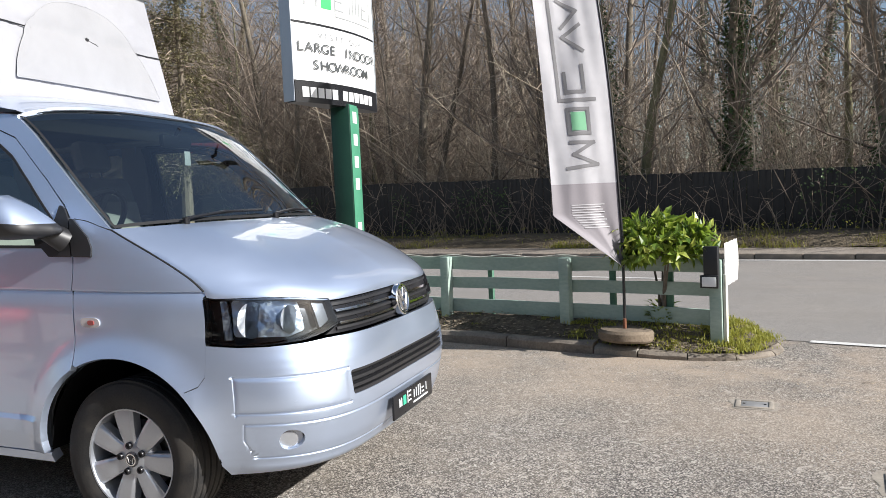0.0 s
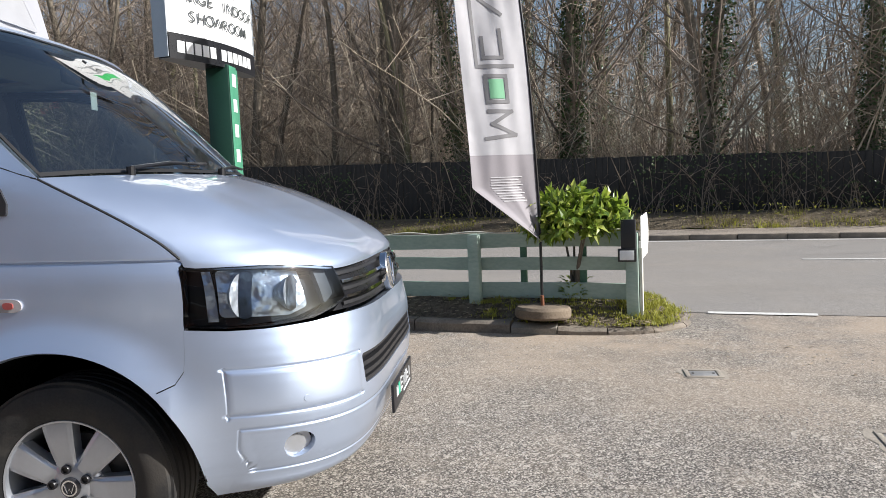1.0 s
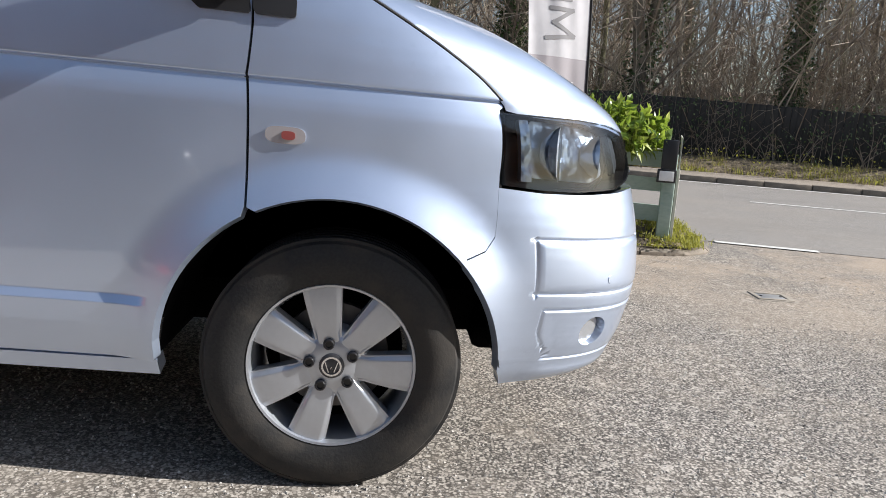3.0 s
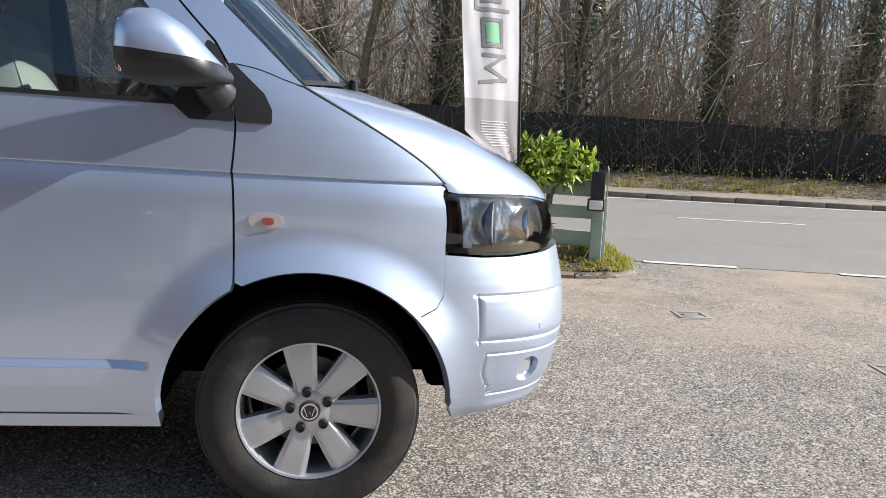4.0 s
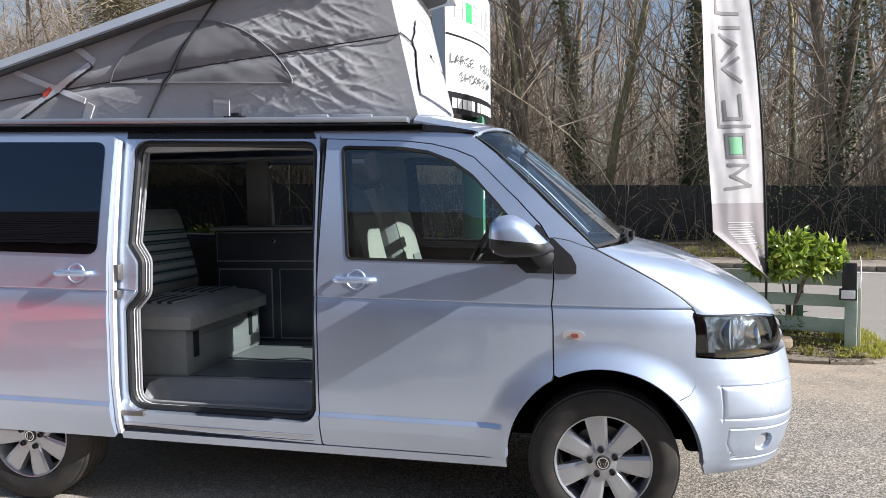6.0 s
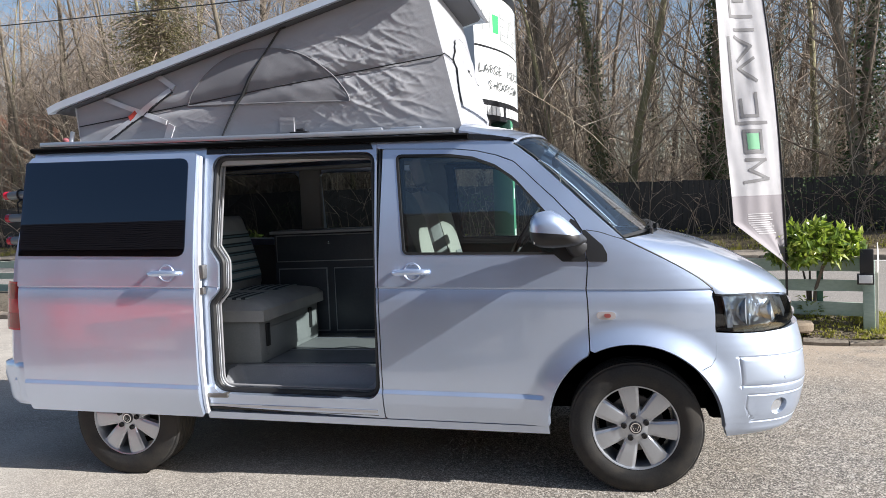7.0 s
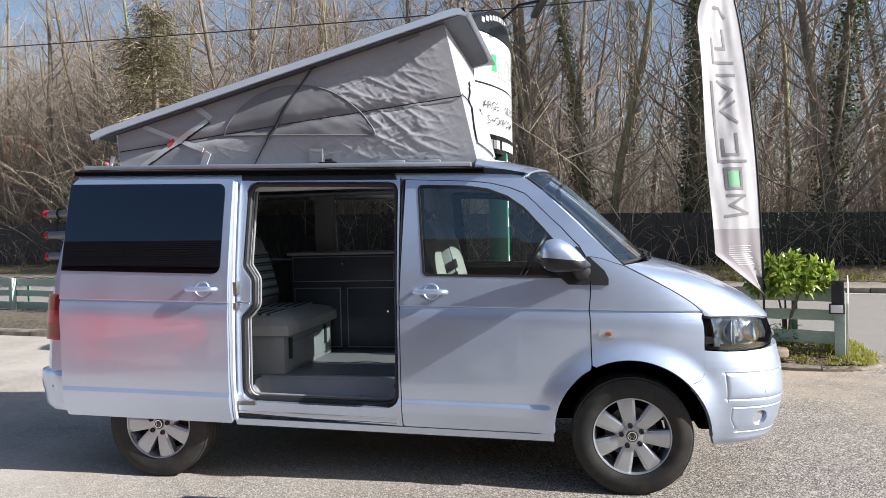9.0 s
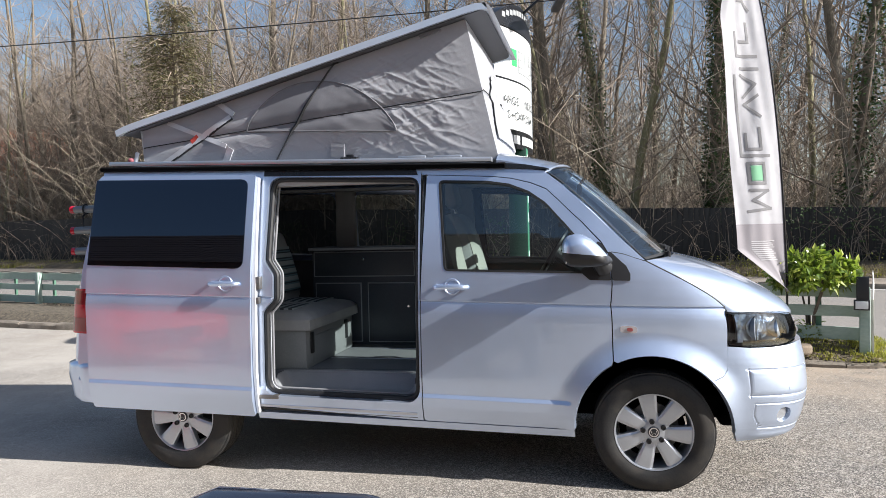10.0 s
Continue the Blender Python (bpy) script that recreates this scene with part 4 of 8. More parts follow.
for flip in (False, True):
    lamp_ob = part("headlamp", panel(HL, push(-0.075), (), 0.01, 0.05, flip), SATIN, van)
    part("reflector_panel", panel(fillet([(0.615, 0.885), (0.63, 1.035), (0.93, 1.03), (0.94, 0.90), (0.86, 0.878)], 0.02), push(-0.055), (), 0.01, 0.04, flip), REFLECT, lamp_ob)
    rimlamp = panel(HL, push(-0.002), [inset(HL, 0.004)], 0.075, 0.06, flip)
    part("housing", rimlamp, SATIN, lamp_ob)
    part("cover", panel(HL, push(0.0), (), 0.004, 0.05, flip), LENS, lamp_ob, "clear headlamp cover")
    for cu, cz, r in ((0.70, 0.955, 0.076), (0.865, 0.952, 0.060)):
        c = Vector(push(-0.030)(cu, cz))
        ax = (Vector((0.87, -0.30 if cu < 0.8 else -0.12, 0.03))).normalized()
        if flip:
            c.y, ax.y = 2 * YC - c.y, -ax.y
        m = Matrix.Translation(c - ax * 0.055) @ ax.to_track_quat("Z", "Y").to_matrix().to_4x4()
        bowl = Shape().lathe([(0.012, 0.0), (0.03, 0.004), (r * 0.6, 0.018), (r * 0.85, 0.036), (r * 0.97, 0.052), (r, 0.054)], 28, m)
        part("reflector", bowl, REFLECT, lamp_ob)
        part("bulb", Shape().lathe([(0.012, 0.0), (0.012, 0.03), (0.007, 0.038), (0.0, 0.04)], 12, m), CHROME, lamp_ob)
    blade = [(0.562, 0.875), (0.572, 1.035), (0.602, 1.035), (0.597, 0.875)]
    part("divider", panel(blade, push(-0.03), (), 0.02, 0.04, flip), REFLECT, lamp_ob)
    part("indicator_bowl", panel(fillet([(1.0, 0.90), (1.055, 0.93), (1.045, 1.01), (0.985, 1.02)], 0.008), push(-0.035), (), 0.02, 0.04, flip), SMOKED, lamp_ob)


def coons(bottom, top, left, right, bulge=None):
    """A surface between four curves; left joins the starts of bottom and top, right their ends."""
    def at(c, t):
        k = min(max(t, 0), 1) * (len(c) - 1)
        i = min(int(k), len(c) - 2)
        return np.array(c[i]) * (1 - (k - i)) + np.array(c[i + 1]) * (k - i)
    p00, p10, p01, p11 = at(bottom, 0), at(bottom, 1), at(top, 0), at(top, 1)

    def fn(a, b):
        p = (1 - b) * at(bottom, a) + b * at(top, a) + (1 - a) * at(left, b) + a * at(right, b)
        p = p - ((1 - a) * (1 - b) * p00 + a * (1 - b) * p10 + (1 - a) * b * p01 + a * b * p11)
        return p + (np.array(bulge(a, b)) if bulge else 0)
    return fn


def even(curve, n=40):
    c = [np.array(p, float) for p in curve]
    s = np.concatenate([[0], np.cumsum([np.linalg.norm(b - a) for a, b in zip(c, c[1:])])])
    return [np.array([np.interp(t * s[-1], s, [p[k] for p in c]) for k in range(3)]) for t in np.linspace(0, 1, n)]


# bonnet: edge along the wing, front lip over lamps and grille, rear edge under the windscreen
edge_r = even(side_curve([(0.124, 1.339), (0.261, 1.269), (0.371, 1.205), (0.461, 1.139), (0.507, 1.089), (0.514, 1.068)], 8))
lip_r = even(side_curve([(0.512, 1.068), (0.60, 1.058), (0.76, 1.054), (0.9, 1.048), (1.06, 1.030), (1.3, 1.030), (UMID, 1.030)], 8))
cowl_r = even(spline([tuple(flank(0.122, 1.337)), (0.09, 0.25, 1.345), (0.17, 0.55, 1.352), (0.20, YC, 1.355)], 10))
centre = even(spline([(0.20, YC, 1.355), (0.45, YC, 1.272), (0.68, YC, 1.165), (0.82, YC, 1.075), tuple(flank(UMID, 1.030))], 10))
bonnet_fn = coons(cowl_r, lip_r, edge_r, centre, lambda a, b: (0, 0, 0.022 * math.sin(math.pi * min(a * 1.9, 1)) * math.sin(math.pi * min(b * 1.15, 1)) * (1 - a) + 0.010 / (1 + math.exp(-(a - 0.36 + 0.10 * b) / 0.022)) * math.sin(math.pi * min(max(b, 0), 1)) ** 0.7))
full = lambda fn: (lambda a, b: fn(2 * a, b) if a <= 0.5 else np.array((1, -1, 1)) * fn(2 - 2 * a, b) + np.array((0, 2 * YC, 0)))
part("bonnet", Shape().grid(full(bonnet_fn), 72, 40, (0, 0, -0.015)), SILVER, van, smooth=50)

# dark gaps behind the shut lines
for name, pts, deep in (("bonnet_edge_seal", [(0.117, 1.336)] + [(u + 0.005, z + 0.003) for u, z in BONNET_EDGE[1:]] + [(0.508, 1.064)], 0.0035), ("pillar_joint", [(-0.112, 1.386), (-0.03, 1.375), (0.05, 1.352), (0.11, 1.337)], 0.0025),
                        ("bumper_joint", [(0.503, 1.062), (0.47, 0.862), (0.449, 0.75), (0.415, 0.691), (0.392, 0.682)], 0.0125),
                        ("door_gap", [(-0.2105, 0.825), (-0.2, 1.08), (-0.155, 1.25), (-0.138, 1.375)] + DOOR_TOP, 0.018), ("door_gap", [(-1.362, 0.34), (-1.363, 1.1), (-1.345, 1.85)], 0.018)):
    for flip in (False, True):
        line = []
        for u, z in spline(pts, 6):
            n_ = np.cross(SKIN(u + 0.004, z) - SKIN(u - 0.004, z), SKIN(u, z + 0.004) - SKIN(u, z - 0.004))
            line.append(np.array(SKIN(u, z)) - n_ / np.linalg.norm(n_) * deep)
        if flip:
            line = [np.array((p[0], 2 * YC - p[1], p[2])) for p in line]
        part(name, Shape().tube([tuple(p) for p in line], {"bonnet_edge_seal": 0.005, "pillar_joint": 0.0035, "bumper_joint": 0.0085}.get(name, 0.0088), 6), SEAL, van)

# windscreen and pillars
pillar_out = [(0.113, 1.340), (0.055, 1.40), (-0.03, 1.48), (-0.165, 1.598), (-0.29, 1.69), (-0.42, 1.775), (-0.55, 1.838), (-0.64, 1.868)]
scr_edge = even([np.array(p) + np.array((0.004, 0.015, 0)) for p in side_curve(pillar_out, 8)])
scr_low = even(spline([tuple(scr_edge[0]), (0.06, 0.25, 1.352), (0.14, 0.55, 1.358), (0.17, YC, 1.36)], 10))
scr_top = even(spline([tuple(scr_edge[-1]), (-0.545, 0.3, 1.917), (-0.49, 0.6, 1.938), (-0.475, YC, 1.942)], 10))
scr_mid = even(spline([(0.17, YC, 1.36), (-0.06, YC, 1.562), (-0.28, YC, 1.765), (-0.475, YC, 1.942)], 10))
scr_fn = coons(scr_low, scr_top, scr_edge, scr_mid, lambda a, b: (0.012 * math.sin(math.pi * b) * math.sin(math.pi * a / 2), 0, 0.012 * math.sin(math.pi * b)))
part("windscreen", Shape().grid(full(scr_fn), 48, 30), SCREEN, van, "raked clear windscreen", smooth=80)
frit = Shape()
for flip in (0, 1):
    sidef = lambda a, b: (lambda p: np.array((p[0], 2 * YC - p[1] if flip else p[1], p[2] + 0.003)))(scr_fn(a * 0.014, b))
    frit.grid(sidef, 2, 24)
frit.grid(lambda a, b: full(scr_fn)(a, 0.965 + 0.035 * b) + np.array((0, 0, 0.003)), 40, 2)
frit.grid(lambda a, b: full(scr_fn)(a, 0.022 * b) + np.array((0.003, 0, 0.003)), 40, 2)
part("windscreen_seal", frit, SEAL, van)
pillar = [(-0.13, 1.372), (-0.17, 1.448), (-0.29, 1.559), (-0.395, 1.634), (-0.495, 1.703), (-0.586, 1.757), (-0.688, 1.797), (-0.80, 1.824), (-0.92, 1.837), (-1.36, 1.85), (-1.36, 1.895), (-0.8, 1.89), (-0.64, 1.868)] + pillar_out[-2::-1] + [(0.055, 1.338), (-0.04, 1.29), (-0.12, 1.285)]
both("front_pillar", pillar, SILVER, van, thick=0.05)
wedge = [(-0.152, 1.222), (-0.140, 1.385), (-0.118, 1.388), (-0.034, 1.307), (-0.022, 1.262), (-0.036, 1.222)]
for flip in (False, True):
    part("pillar_wedge", panel(fillet(wedge, 0.012), lambda u, z: flank(u, z) + np.array((0, -0.01, 0)), (), 0.02, 0.05, flip), BLACK, van)

# wipers and scuttle
sc = Shape().grid(lambda a, b: full(coons(scr_low, cowl_r, even([scr_low[0], cowl_r[0]]), even([scr_low[-1], cowl_r[-1]])))(a, b) + np.array((0, 0, -0.012)), 30, 4)
part("scuttle", sc, BLACK, van)
for y0, y1, s in ((0.32, 0.86, 0.0), (0.98, 1.5, 0.0)):
    w = Shape()
    base = Vector(full(scr_fn)(y0 / 1.9, 0.0)) + Vector((0.03, 0, 0.01))
    w.tube([base + Vector((0, 0, -0.02)), base + Vector((0, 0, 0.012))], 0.016, 10)
    tipp = Vector(full(scr_fn)(y1 / 1.9, 0.035)) + Vector((0.02, 0, 0.016))
    mid = Vector(full(scr_fn)((y0 + y1) / 3.8, 0.03)) + Vector((0.02, 0, 0.022))
    w.tube([base + Vector((0, 0, 0.008)), mid, tipp], [0.008, 0.006, 0.004], 6)
    wip = part("wiper", w, SATIN, van)
    a0, a1 = Vector(full(scr_fn)((y0 + 0.1) / 1.9, 0.02)) + Vector((0.012, 0, 0.014)), Vector(full(scr_fn)((y1 + 0.06) / 1.9, 0.045)) + Vector((0.012, 0, 0.014))
    part("blade", Shape().tube([a0, (a0 + a1) / 2 + Vector((0.01, 0, 0.006)), a1], 0.007, 6), SEAL, wip)

# door mirrors
for flip in (False, True):
    s = -1 if not flip else 1
    y0 = -0.02 if not flip else 2 * YC + 0.02
    # housing as a closed loft along y
    rings = []
    for yy, hx, z_lo, z_hi, xc in ((0.05, 0.05, 1.335, 1.39, -0.30), (0.075, 0.09, 1.322, 1.43, -0.34), (0.11, 0.106, 1.314, 1.476, -0.375), (0.17, 0.108, 1.314, 1.503, -0.388), (0.225, 0.104, 1.320, 1.500, -0.392), (0.262, 0.085, 1.335, 1.478, -0.395), (0.276, 0.05, 1.37, 1.44, -0.395)):
        ringp = []
        for i in range(28):
            t = 2 * math.pi * i / 28
            c, sn = math.cos(t), math.sin(t)
            px = xc + hx * math.copysign(abs(c) ** 0.6, c) * (1.0 if c < 0 else 1.35)
            pz = (z_lo + z_hi) / 2 + (z_hi - z_lo) / 2 * math.copysign(abs(sn) ** 0.6, sn)
            if c > 0:
                pz = z_lo + (pz - z_lo) * (1 - 0.62 * min(1, (px - xc) / (hx * 1.35)) ** 1.4)
            ringp.append((px, y0 + s * (yy - 0.06), pz))
        rings.append(ringp)
    n = 28
    vs = [p for r_ in rings for p in r_]
    fs = [(k * n + i, k * n + (i + 1) % n, (k + 1) * n + (i + 1) % n, (k + 1) * n + i) for k in range(len(rings) - 1) for i in range(n)]
    fs += [tuple(range(n))[::-1], tuple(range((len(rings) - 1) * n, len(rings) * n))]
    top, low = Shape(), Shape()
    for shp, keep_top in ((top, True), (low, False)):
        me = bpy.data.meshes.new("shell")
        me.from_pydata(vs, [], fs)
        bm = bmesh.new()
        bm.from_mesh(me)
        bmesh.ops.bisect_plane(bm, geom=bm.verts[:] + bm.edges[:] + bm.faces[:], dist=1e-5, plane_co=(0, 0, 1.352), plane_no=(0.10, 0, 1), clear_inner=keep_top, clear_outer=not keep_top)
        bm.verts.index_update()
        shp.v, shp.f = [tuple(v.co) for v in bm.verts], [tuple(v.index for v in f.verts) for f in bm.faces]
        bm.free()
    mir = part("door_mirror", low, BLACK, van, "black lower mirror housing", 60)
    part("mirror_cap", top, SILVER, mir, "silver mirror cap", 60)
    part("mirror_foot", Shape().tube([(-0.27, y0 - s * 0.05, 1.30), (-0.30, y0 + s * 0.02, 1.345)], [0.055, 0.04], 12), BLACK, mir)
    part("mirror_glass", Shape().box(-0.478, -0.470, min(y0 + s * 0.05, y0 + s * 0.19), max(y0 + s * 0.05, y0 + s * 0.19), 1.34, 1.47, 0.003), MIRROR, mir)

# body side behind the front doors, with the side opening (right) and rear arches
open_r = [(-2.402, 0.447, 0.10), (-1.376, 0.447, 0.10), (-1.376, 1.835, 0.07), (-2.372, 1.842, 0.09), (-2.385, 1.30, 0.06), (-2.325, 1.215, 0.05), (-2.325, 1.06, 0.05), (-2.395, 0.98, 0.06)]
hole = fillet(open_r, 0.08, 6)
rear_arch = [(x, z) for x, z in arc(-3.0, 0.44, 3, 177, 18)]
side = [(-1.364, 0.335), (-1.366, 1.1), (-1.366, 1.895), (-3.58, 1.895), (-3.70, 1.2), (-3.74, 0.62), (-3.74, 0.335)] + [(u, z) for u, z in rear_arch[::-1] if z > 0.34]
part("side_panel", panel(side, SKIN, [hole], 0.05, 0.06, cuts=FINE), SILVER, van)
side_l = panel(side, SKIN, [fillet([(-2.35, 1.27), (-1.48, 1.27), (-1.48, 1.80), (-2.35, 1.80)], 0.06), fillet([(-3.52, 1.27), (-2.52, 1.27), (-2.52, 1.80), (-3.46, 1.80)], 0.06)], 0.05, 0.08, True)
left_side = part("side_panel", side_l, SILVER, van)
for a, b in ((-2.37, -1.46), (-3.54, -2.50)):
    part("window_glass", panel(fillet([(a, 1.25), (b, 1.25), (b, 1.82), (a, 1.82)], 0.06), lambda u, z: flank(u, z) + np.array((0, -0.004, 0)), (), 0.004, 0.1, True), pane("dark_tinted_glass", (0.12, 0.13, 0.14), 1.4) if a < -3 else pane("tinted_glass", (0.34, 0.37, 0.37), 1.4), left_side)
part("sill", panel([(-2.46, 0.285), (-2.46, 0.330), (-0.44, 0.330), (-0.43, 0.285)], lambda u, z: flank(u, z) + np.array((0, -0.004, 0)), (), 0.05, 0.1), SILVER, van)
part("sill", panel([(-2.6, 0.285), (-2.6, 0.330), (-0.44, 0.330), (-0.43, 0.285)], lambda u, z: flank(u, z) + np.array((0, -0.004, 0)), (), 0.05, 0.1, True), SILVER, van)

# jamb, seal and runner of the side opening
jamb = Shape()
n = len(hole)
for depth0, depth1 in ((0.0, 0.10),):
    ring0 = [tuple(flank(u, z) + np.array((0, depth0 + 0.004, 0))) for u, z in inset(hole, -0.006)]
    ring1 = [tuple(flank(u, z) + np.array((0, depth1, 0))) for u, z in inset(hole, 0.015)]
    jamb.add(ring0 + ring1, [(i, (i + 1) % n, n + (i + 1) % n, n + i) for i in range(n)])
part("door_jamb", jamb, JAMB, van, "pale painted door jamb")
loop = [tuple(flank(u, z) + np.array((0, 0.035, 0))) for u, z in inset(hole, 0.016)]
part("door_seal", Shape().tube(loop + loop[:2], 0.017, 8, False), SEAL, van, "black rubber door seal")
inner = [tuple(flank(u, z) + np.array((0, 0.085, 0))) for u, z in inset(hole, 0.034)]
part("inner_trim", Shape().tube(inner + inner[:2], 0.007, 8, False), plain("grey_trim", (0.22, 0.22, 0.23), 0.6), van)
part("runner_slot", panel(fillet([(-2.43, 0.392), (-1.41, 0.392), (-1.41, 0.424), (-2.43, 0.424)], 0.006), lambda u, z: flank(u, z) + np.array((0, -0.003, 0)), (), 0.01, 0.2), SATIN, van, "black slot of the door runner")
part("runner_lip", panel(fillet([(-2.44, 0.370), (-1.40, 0.370), (-1.40, 0.384), (-2.44, 0.384)], 0.004), lambda u, z: flank(u, z) + np.array((0, -0.012, 0)), (), 0.02, 0.2), JAMB, van, "scuffed silver lip of the door runner")

part("runner_slot", panel(fillet([(-2.44, 0.350), (-1.40, 0.350), (-1.40, 0.362), (-2.44, 0.362)], 0.004), lambda u, z: flank(u, z) + np.array((0, -0.003, 0)), (), 0.01, 0.2), SATIN, van)

part("door_track", panel([(-2.41, 1.848), (-2.41, 1.884), (-1.40, 1.884), (-1.385, 1.848)], lambda u, z: flank(u, z) + np.array((0, -0.004, 0)), (), 0.012, 0.2), SATIN, van, "black upper track of the sliding door")

# sliding door, slid back and standing off the side
OFF = -0.066
DSK = crease(lambda u, z: flank(u, z) + np.array((0, OFF, 0)), False)
slide = [(-3.612, 0.312, 0.015), (-2.452, 0.312, 0.015), (-2.447, 1.1, 0), (-2.44, 1.856, 0.02), (-3.545, 1.856, 0.015), (-3.585, 1.816, 0), (-3.612, 1.26, 0), (-3.62, 1.08, 0)]
sliding_door = part("sliding_door", panel(fillet(slide, 0.02), DSK, (), 0.045, 0.06, False, True, FINE), SILVER, van, "sliding door pushed fully back")
glass_o = fillet([(-3.606, 1.262, 0.005), (-2.497, 1.256, 0.06), (-2.487, 1.826, 0.05), (-3.582, 1.826, 0.01)], 0.03)
part("window_glass", panel(glass_o, lambda u, z: flank(u, z) + np.array((0, OFF - 0.006, 0)), (), 0.005, 0.1), PRIVACY, sliding_door, "dark privacy glass")
handle(-2.616, 1.160, OFF, sliding_door)
part("door_edge", panel([(-2.446, 0.33), (-2.43, 0.33), (-2.42, 1.1), (-2.428, 1.84), (-2.444, 1.84)], lambda u, z: flank(u, z) + np.array((0, OFF + 0.02, 0)), (), 0.03, 0.2), JAMB, sliding_door)
part("latch", Shape().box(-2.43, -2.395, -0.03, 0.03, 1.19, 1.27, 0.005), STEEL, sliding_door)
part("latch", Shape().box(-2.43, -2.40, -0.035, 0.0, 1.10, 1.14, 0.004), STEEL, sliding_door)
part("lower_arm", Shape().box(-2.44, -2.30, -0.01, 0.05, 0.49, 0.515, 0.004), STEEL, sliding_door)

# tail: corners, rear face, lamps, bumper
REAR = [(0.28, -3.86), (0.5, -3.90), (0.7, -3.885), (1.1, -3.84), (1.9, -3.62)]


def tail(q, z):
    n, x1 = 5.5, -3.45
    a, w = x1 - lerp(z, REAR), YC - smooth(z, SIDE_IN)
    th = math.pi / 2 * q
    x = x1 - a * math.sin(th) ** (2 / n) if th > 0 else x1
    return np.array((x, YC - w * max(math.cos(th), 0) ** (2 / n), z - SHEAR * x))


tb = Shape()
for flip in (0, 1):
    qs = [0.0] + [(i / 24) ** 1.6 for i in range(1, 25)]
    fnq = lambda a, b: (lambda p: np.array((p[0], 2 * YC - p[1] if flip else p[1], p[2])))(tail(np.interp(a, [i / 24 for i in range(25)], qs), 0.45 + 1.45 * b))
    tb.grid(fnq, 24, 20)
part("tailgate", tb, SILVER, van, smooth=60)
bb = Shape()
for flip in (0, 1):
    prof = [(0.33, 0.0), (0.36, 0.03), (0.5, 0.045), (0.585, 0.04), (0.60, 0.0)]
    qs = [(i / 20) ** 1.6 for i in range(21)]

    def bf(a, b):
        z = np.interp(b, [0, 0.2, 0.55, 0.9, 1], [v[0] for v in prof])
        o = np.interp(b, [0, 0.2, 0.55, 0.9, 1], [v[1] for v in prof])
        p = tail(float(np.interp(a, [i / 20 for i in range(21)], qs)), max(z, 0.45)) + np.array((-o * 1.2 * min(1, a * 2.5), -o * (0.5 if a < 0.3 else 0.1), z - max(z, 0.45)))
        return np.array((p[0], 2 * YC - p[1] if flip else p[1], p[2]))
    bb.grid(bf, 20, 10)
part("rear_bumper", bb, SILVER, van, smooth=60)
for flip in (0, 1):
    tl = Shape().grid(lambda a, b: (lambda p: np.array((p[0] - 0.020, (2 * YC - p[1] + 0.012) if flip else p[1] - 0.012, p[2])))(tail(0.006 + 0.34 * a ** 2, 0.80 + 0.30 * b)), 12, 8)
    tail_ob = part("tail_lamp", tl, RED_LENS, van, "red tail lamp", smooth=60)
    for z0, z1 in ((0.815, 0.905), (0.995, 1.085)):
        bowl = Shape().grid(lambda a, b: (lambda p: np.array((p[0] - 0.0225, (2 * YC - p[1] + 0.0145) if flip else p[1] - 0.0145, p[2])))(tail(0.007 + 0.30 * a ** 2, z0 + (z1 - z0) * b)), 12, 4)
        part("lamp_bowl", bowl, bpy.data.materials.get("dark_red_lens") or plain("dark_red_lens", (0.26, 0.004, 0.010), 0.15, 0, 0.8), tail_ob, smooth=60)

# roof, gutters, awning rail
roof = Shape()


def roof_fn(a, b):
    x = -3.62 + (3.62 - 0.47) * a
    y = 0.13 + (2 * YC - 0.26) * b
    e = abs(2 * b - 1)
    z = 1.955 - 0.055 * e ** 6 - 0.015 * e ** 2
    if x > -0.85:
        k = (x + 0.85) / 0.38
        z = z - 0.02 * k * k
        x = x - 0.13 * e ** 3 * k
    if x < -3.45:
        z -= 0.10 * ((-3.45 - x) / 0.17) ** 2
    return (x, y, z - SHEAR * x + 0.0)


part("roof", Shape().grid(roof_fn, 50, 24, (0, 0, -0.03)), SILVER, van, smooth=60)
for s, y in ((1, 0.105), (-1, 2 * YC - 0.105)):
    r = Shape()
    for x0, x1 in ((-3.585, -0.84),):
        zr = lambda x: -SHEAR * x
        vs = []
        sec = [(0.0, 1.886), (-0.016, 1.891), (-0.020, 1.908), (-0.008, 1.917), (0.10, 1.920), (0.10, 1.886)]
        for x in (x0, x1):
            vs += [(x, y + s * o, z + zr(x)) for o, z in sec]
        r.add(vs, [(i, (i + 1) % 6, 6 + (i + 1) % 6, 6 + i) for i in range(6)] + [(0, 1, 2, 3, 4, 5), (11, 10, 9, 8, 7, 6)])
    part("awning_rail", r, DARK, van, "black rail along the gutter")
    t = Shape().box(0, 2.62, -0.035, 0.035, -0.008, 0.022, 0.006, Matrix.Translation((-3.54, y + s * 0.045, 1.932 + SHEAR * 3.54)) @ Matrix.Rotation(math.atan(SHEAR), 4, "Y"))
    part("roof_rail", t, ALLOY, van)

for flip in (False, True):
    part("gutter_end", panel([(-0.845, 1.882), (-0.845, 1.915), (-0.72, 1.906), (-0.56, 1.878), (-0.70, 1.878)], lambda u, z: flank(u, z) + np.array((0, -0.010, 0)), (), 0.03, 0.05, flip), SATIN, van, "black gutter running out towards the windscreen")

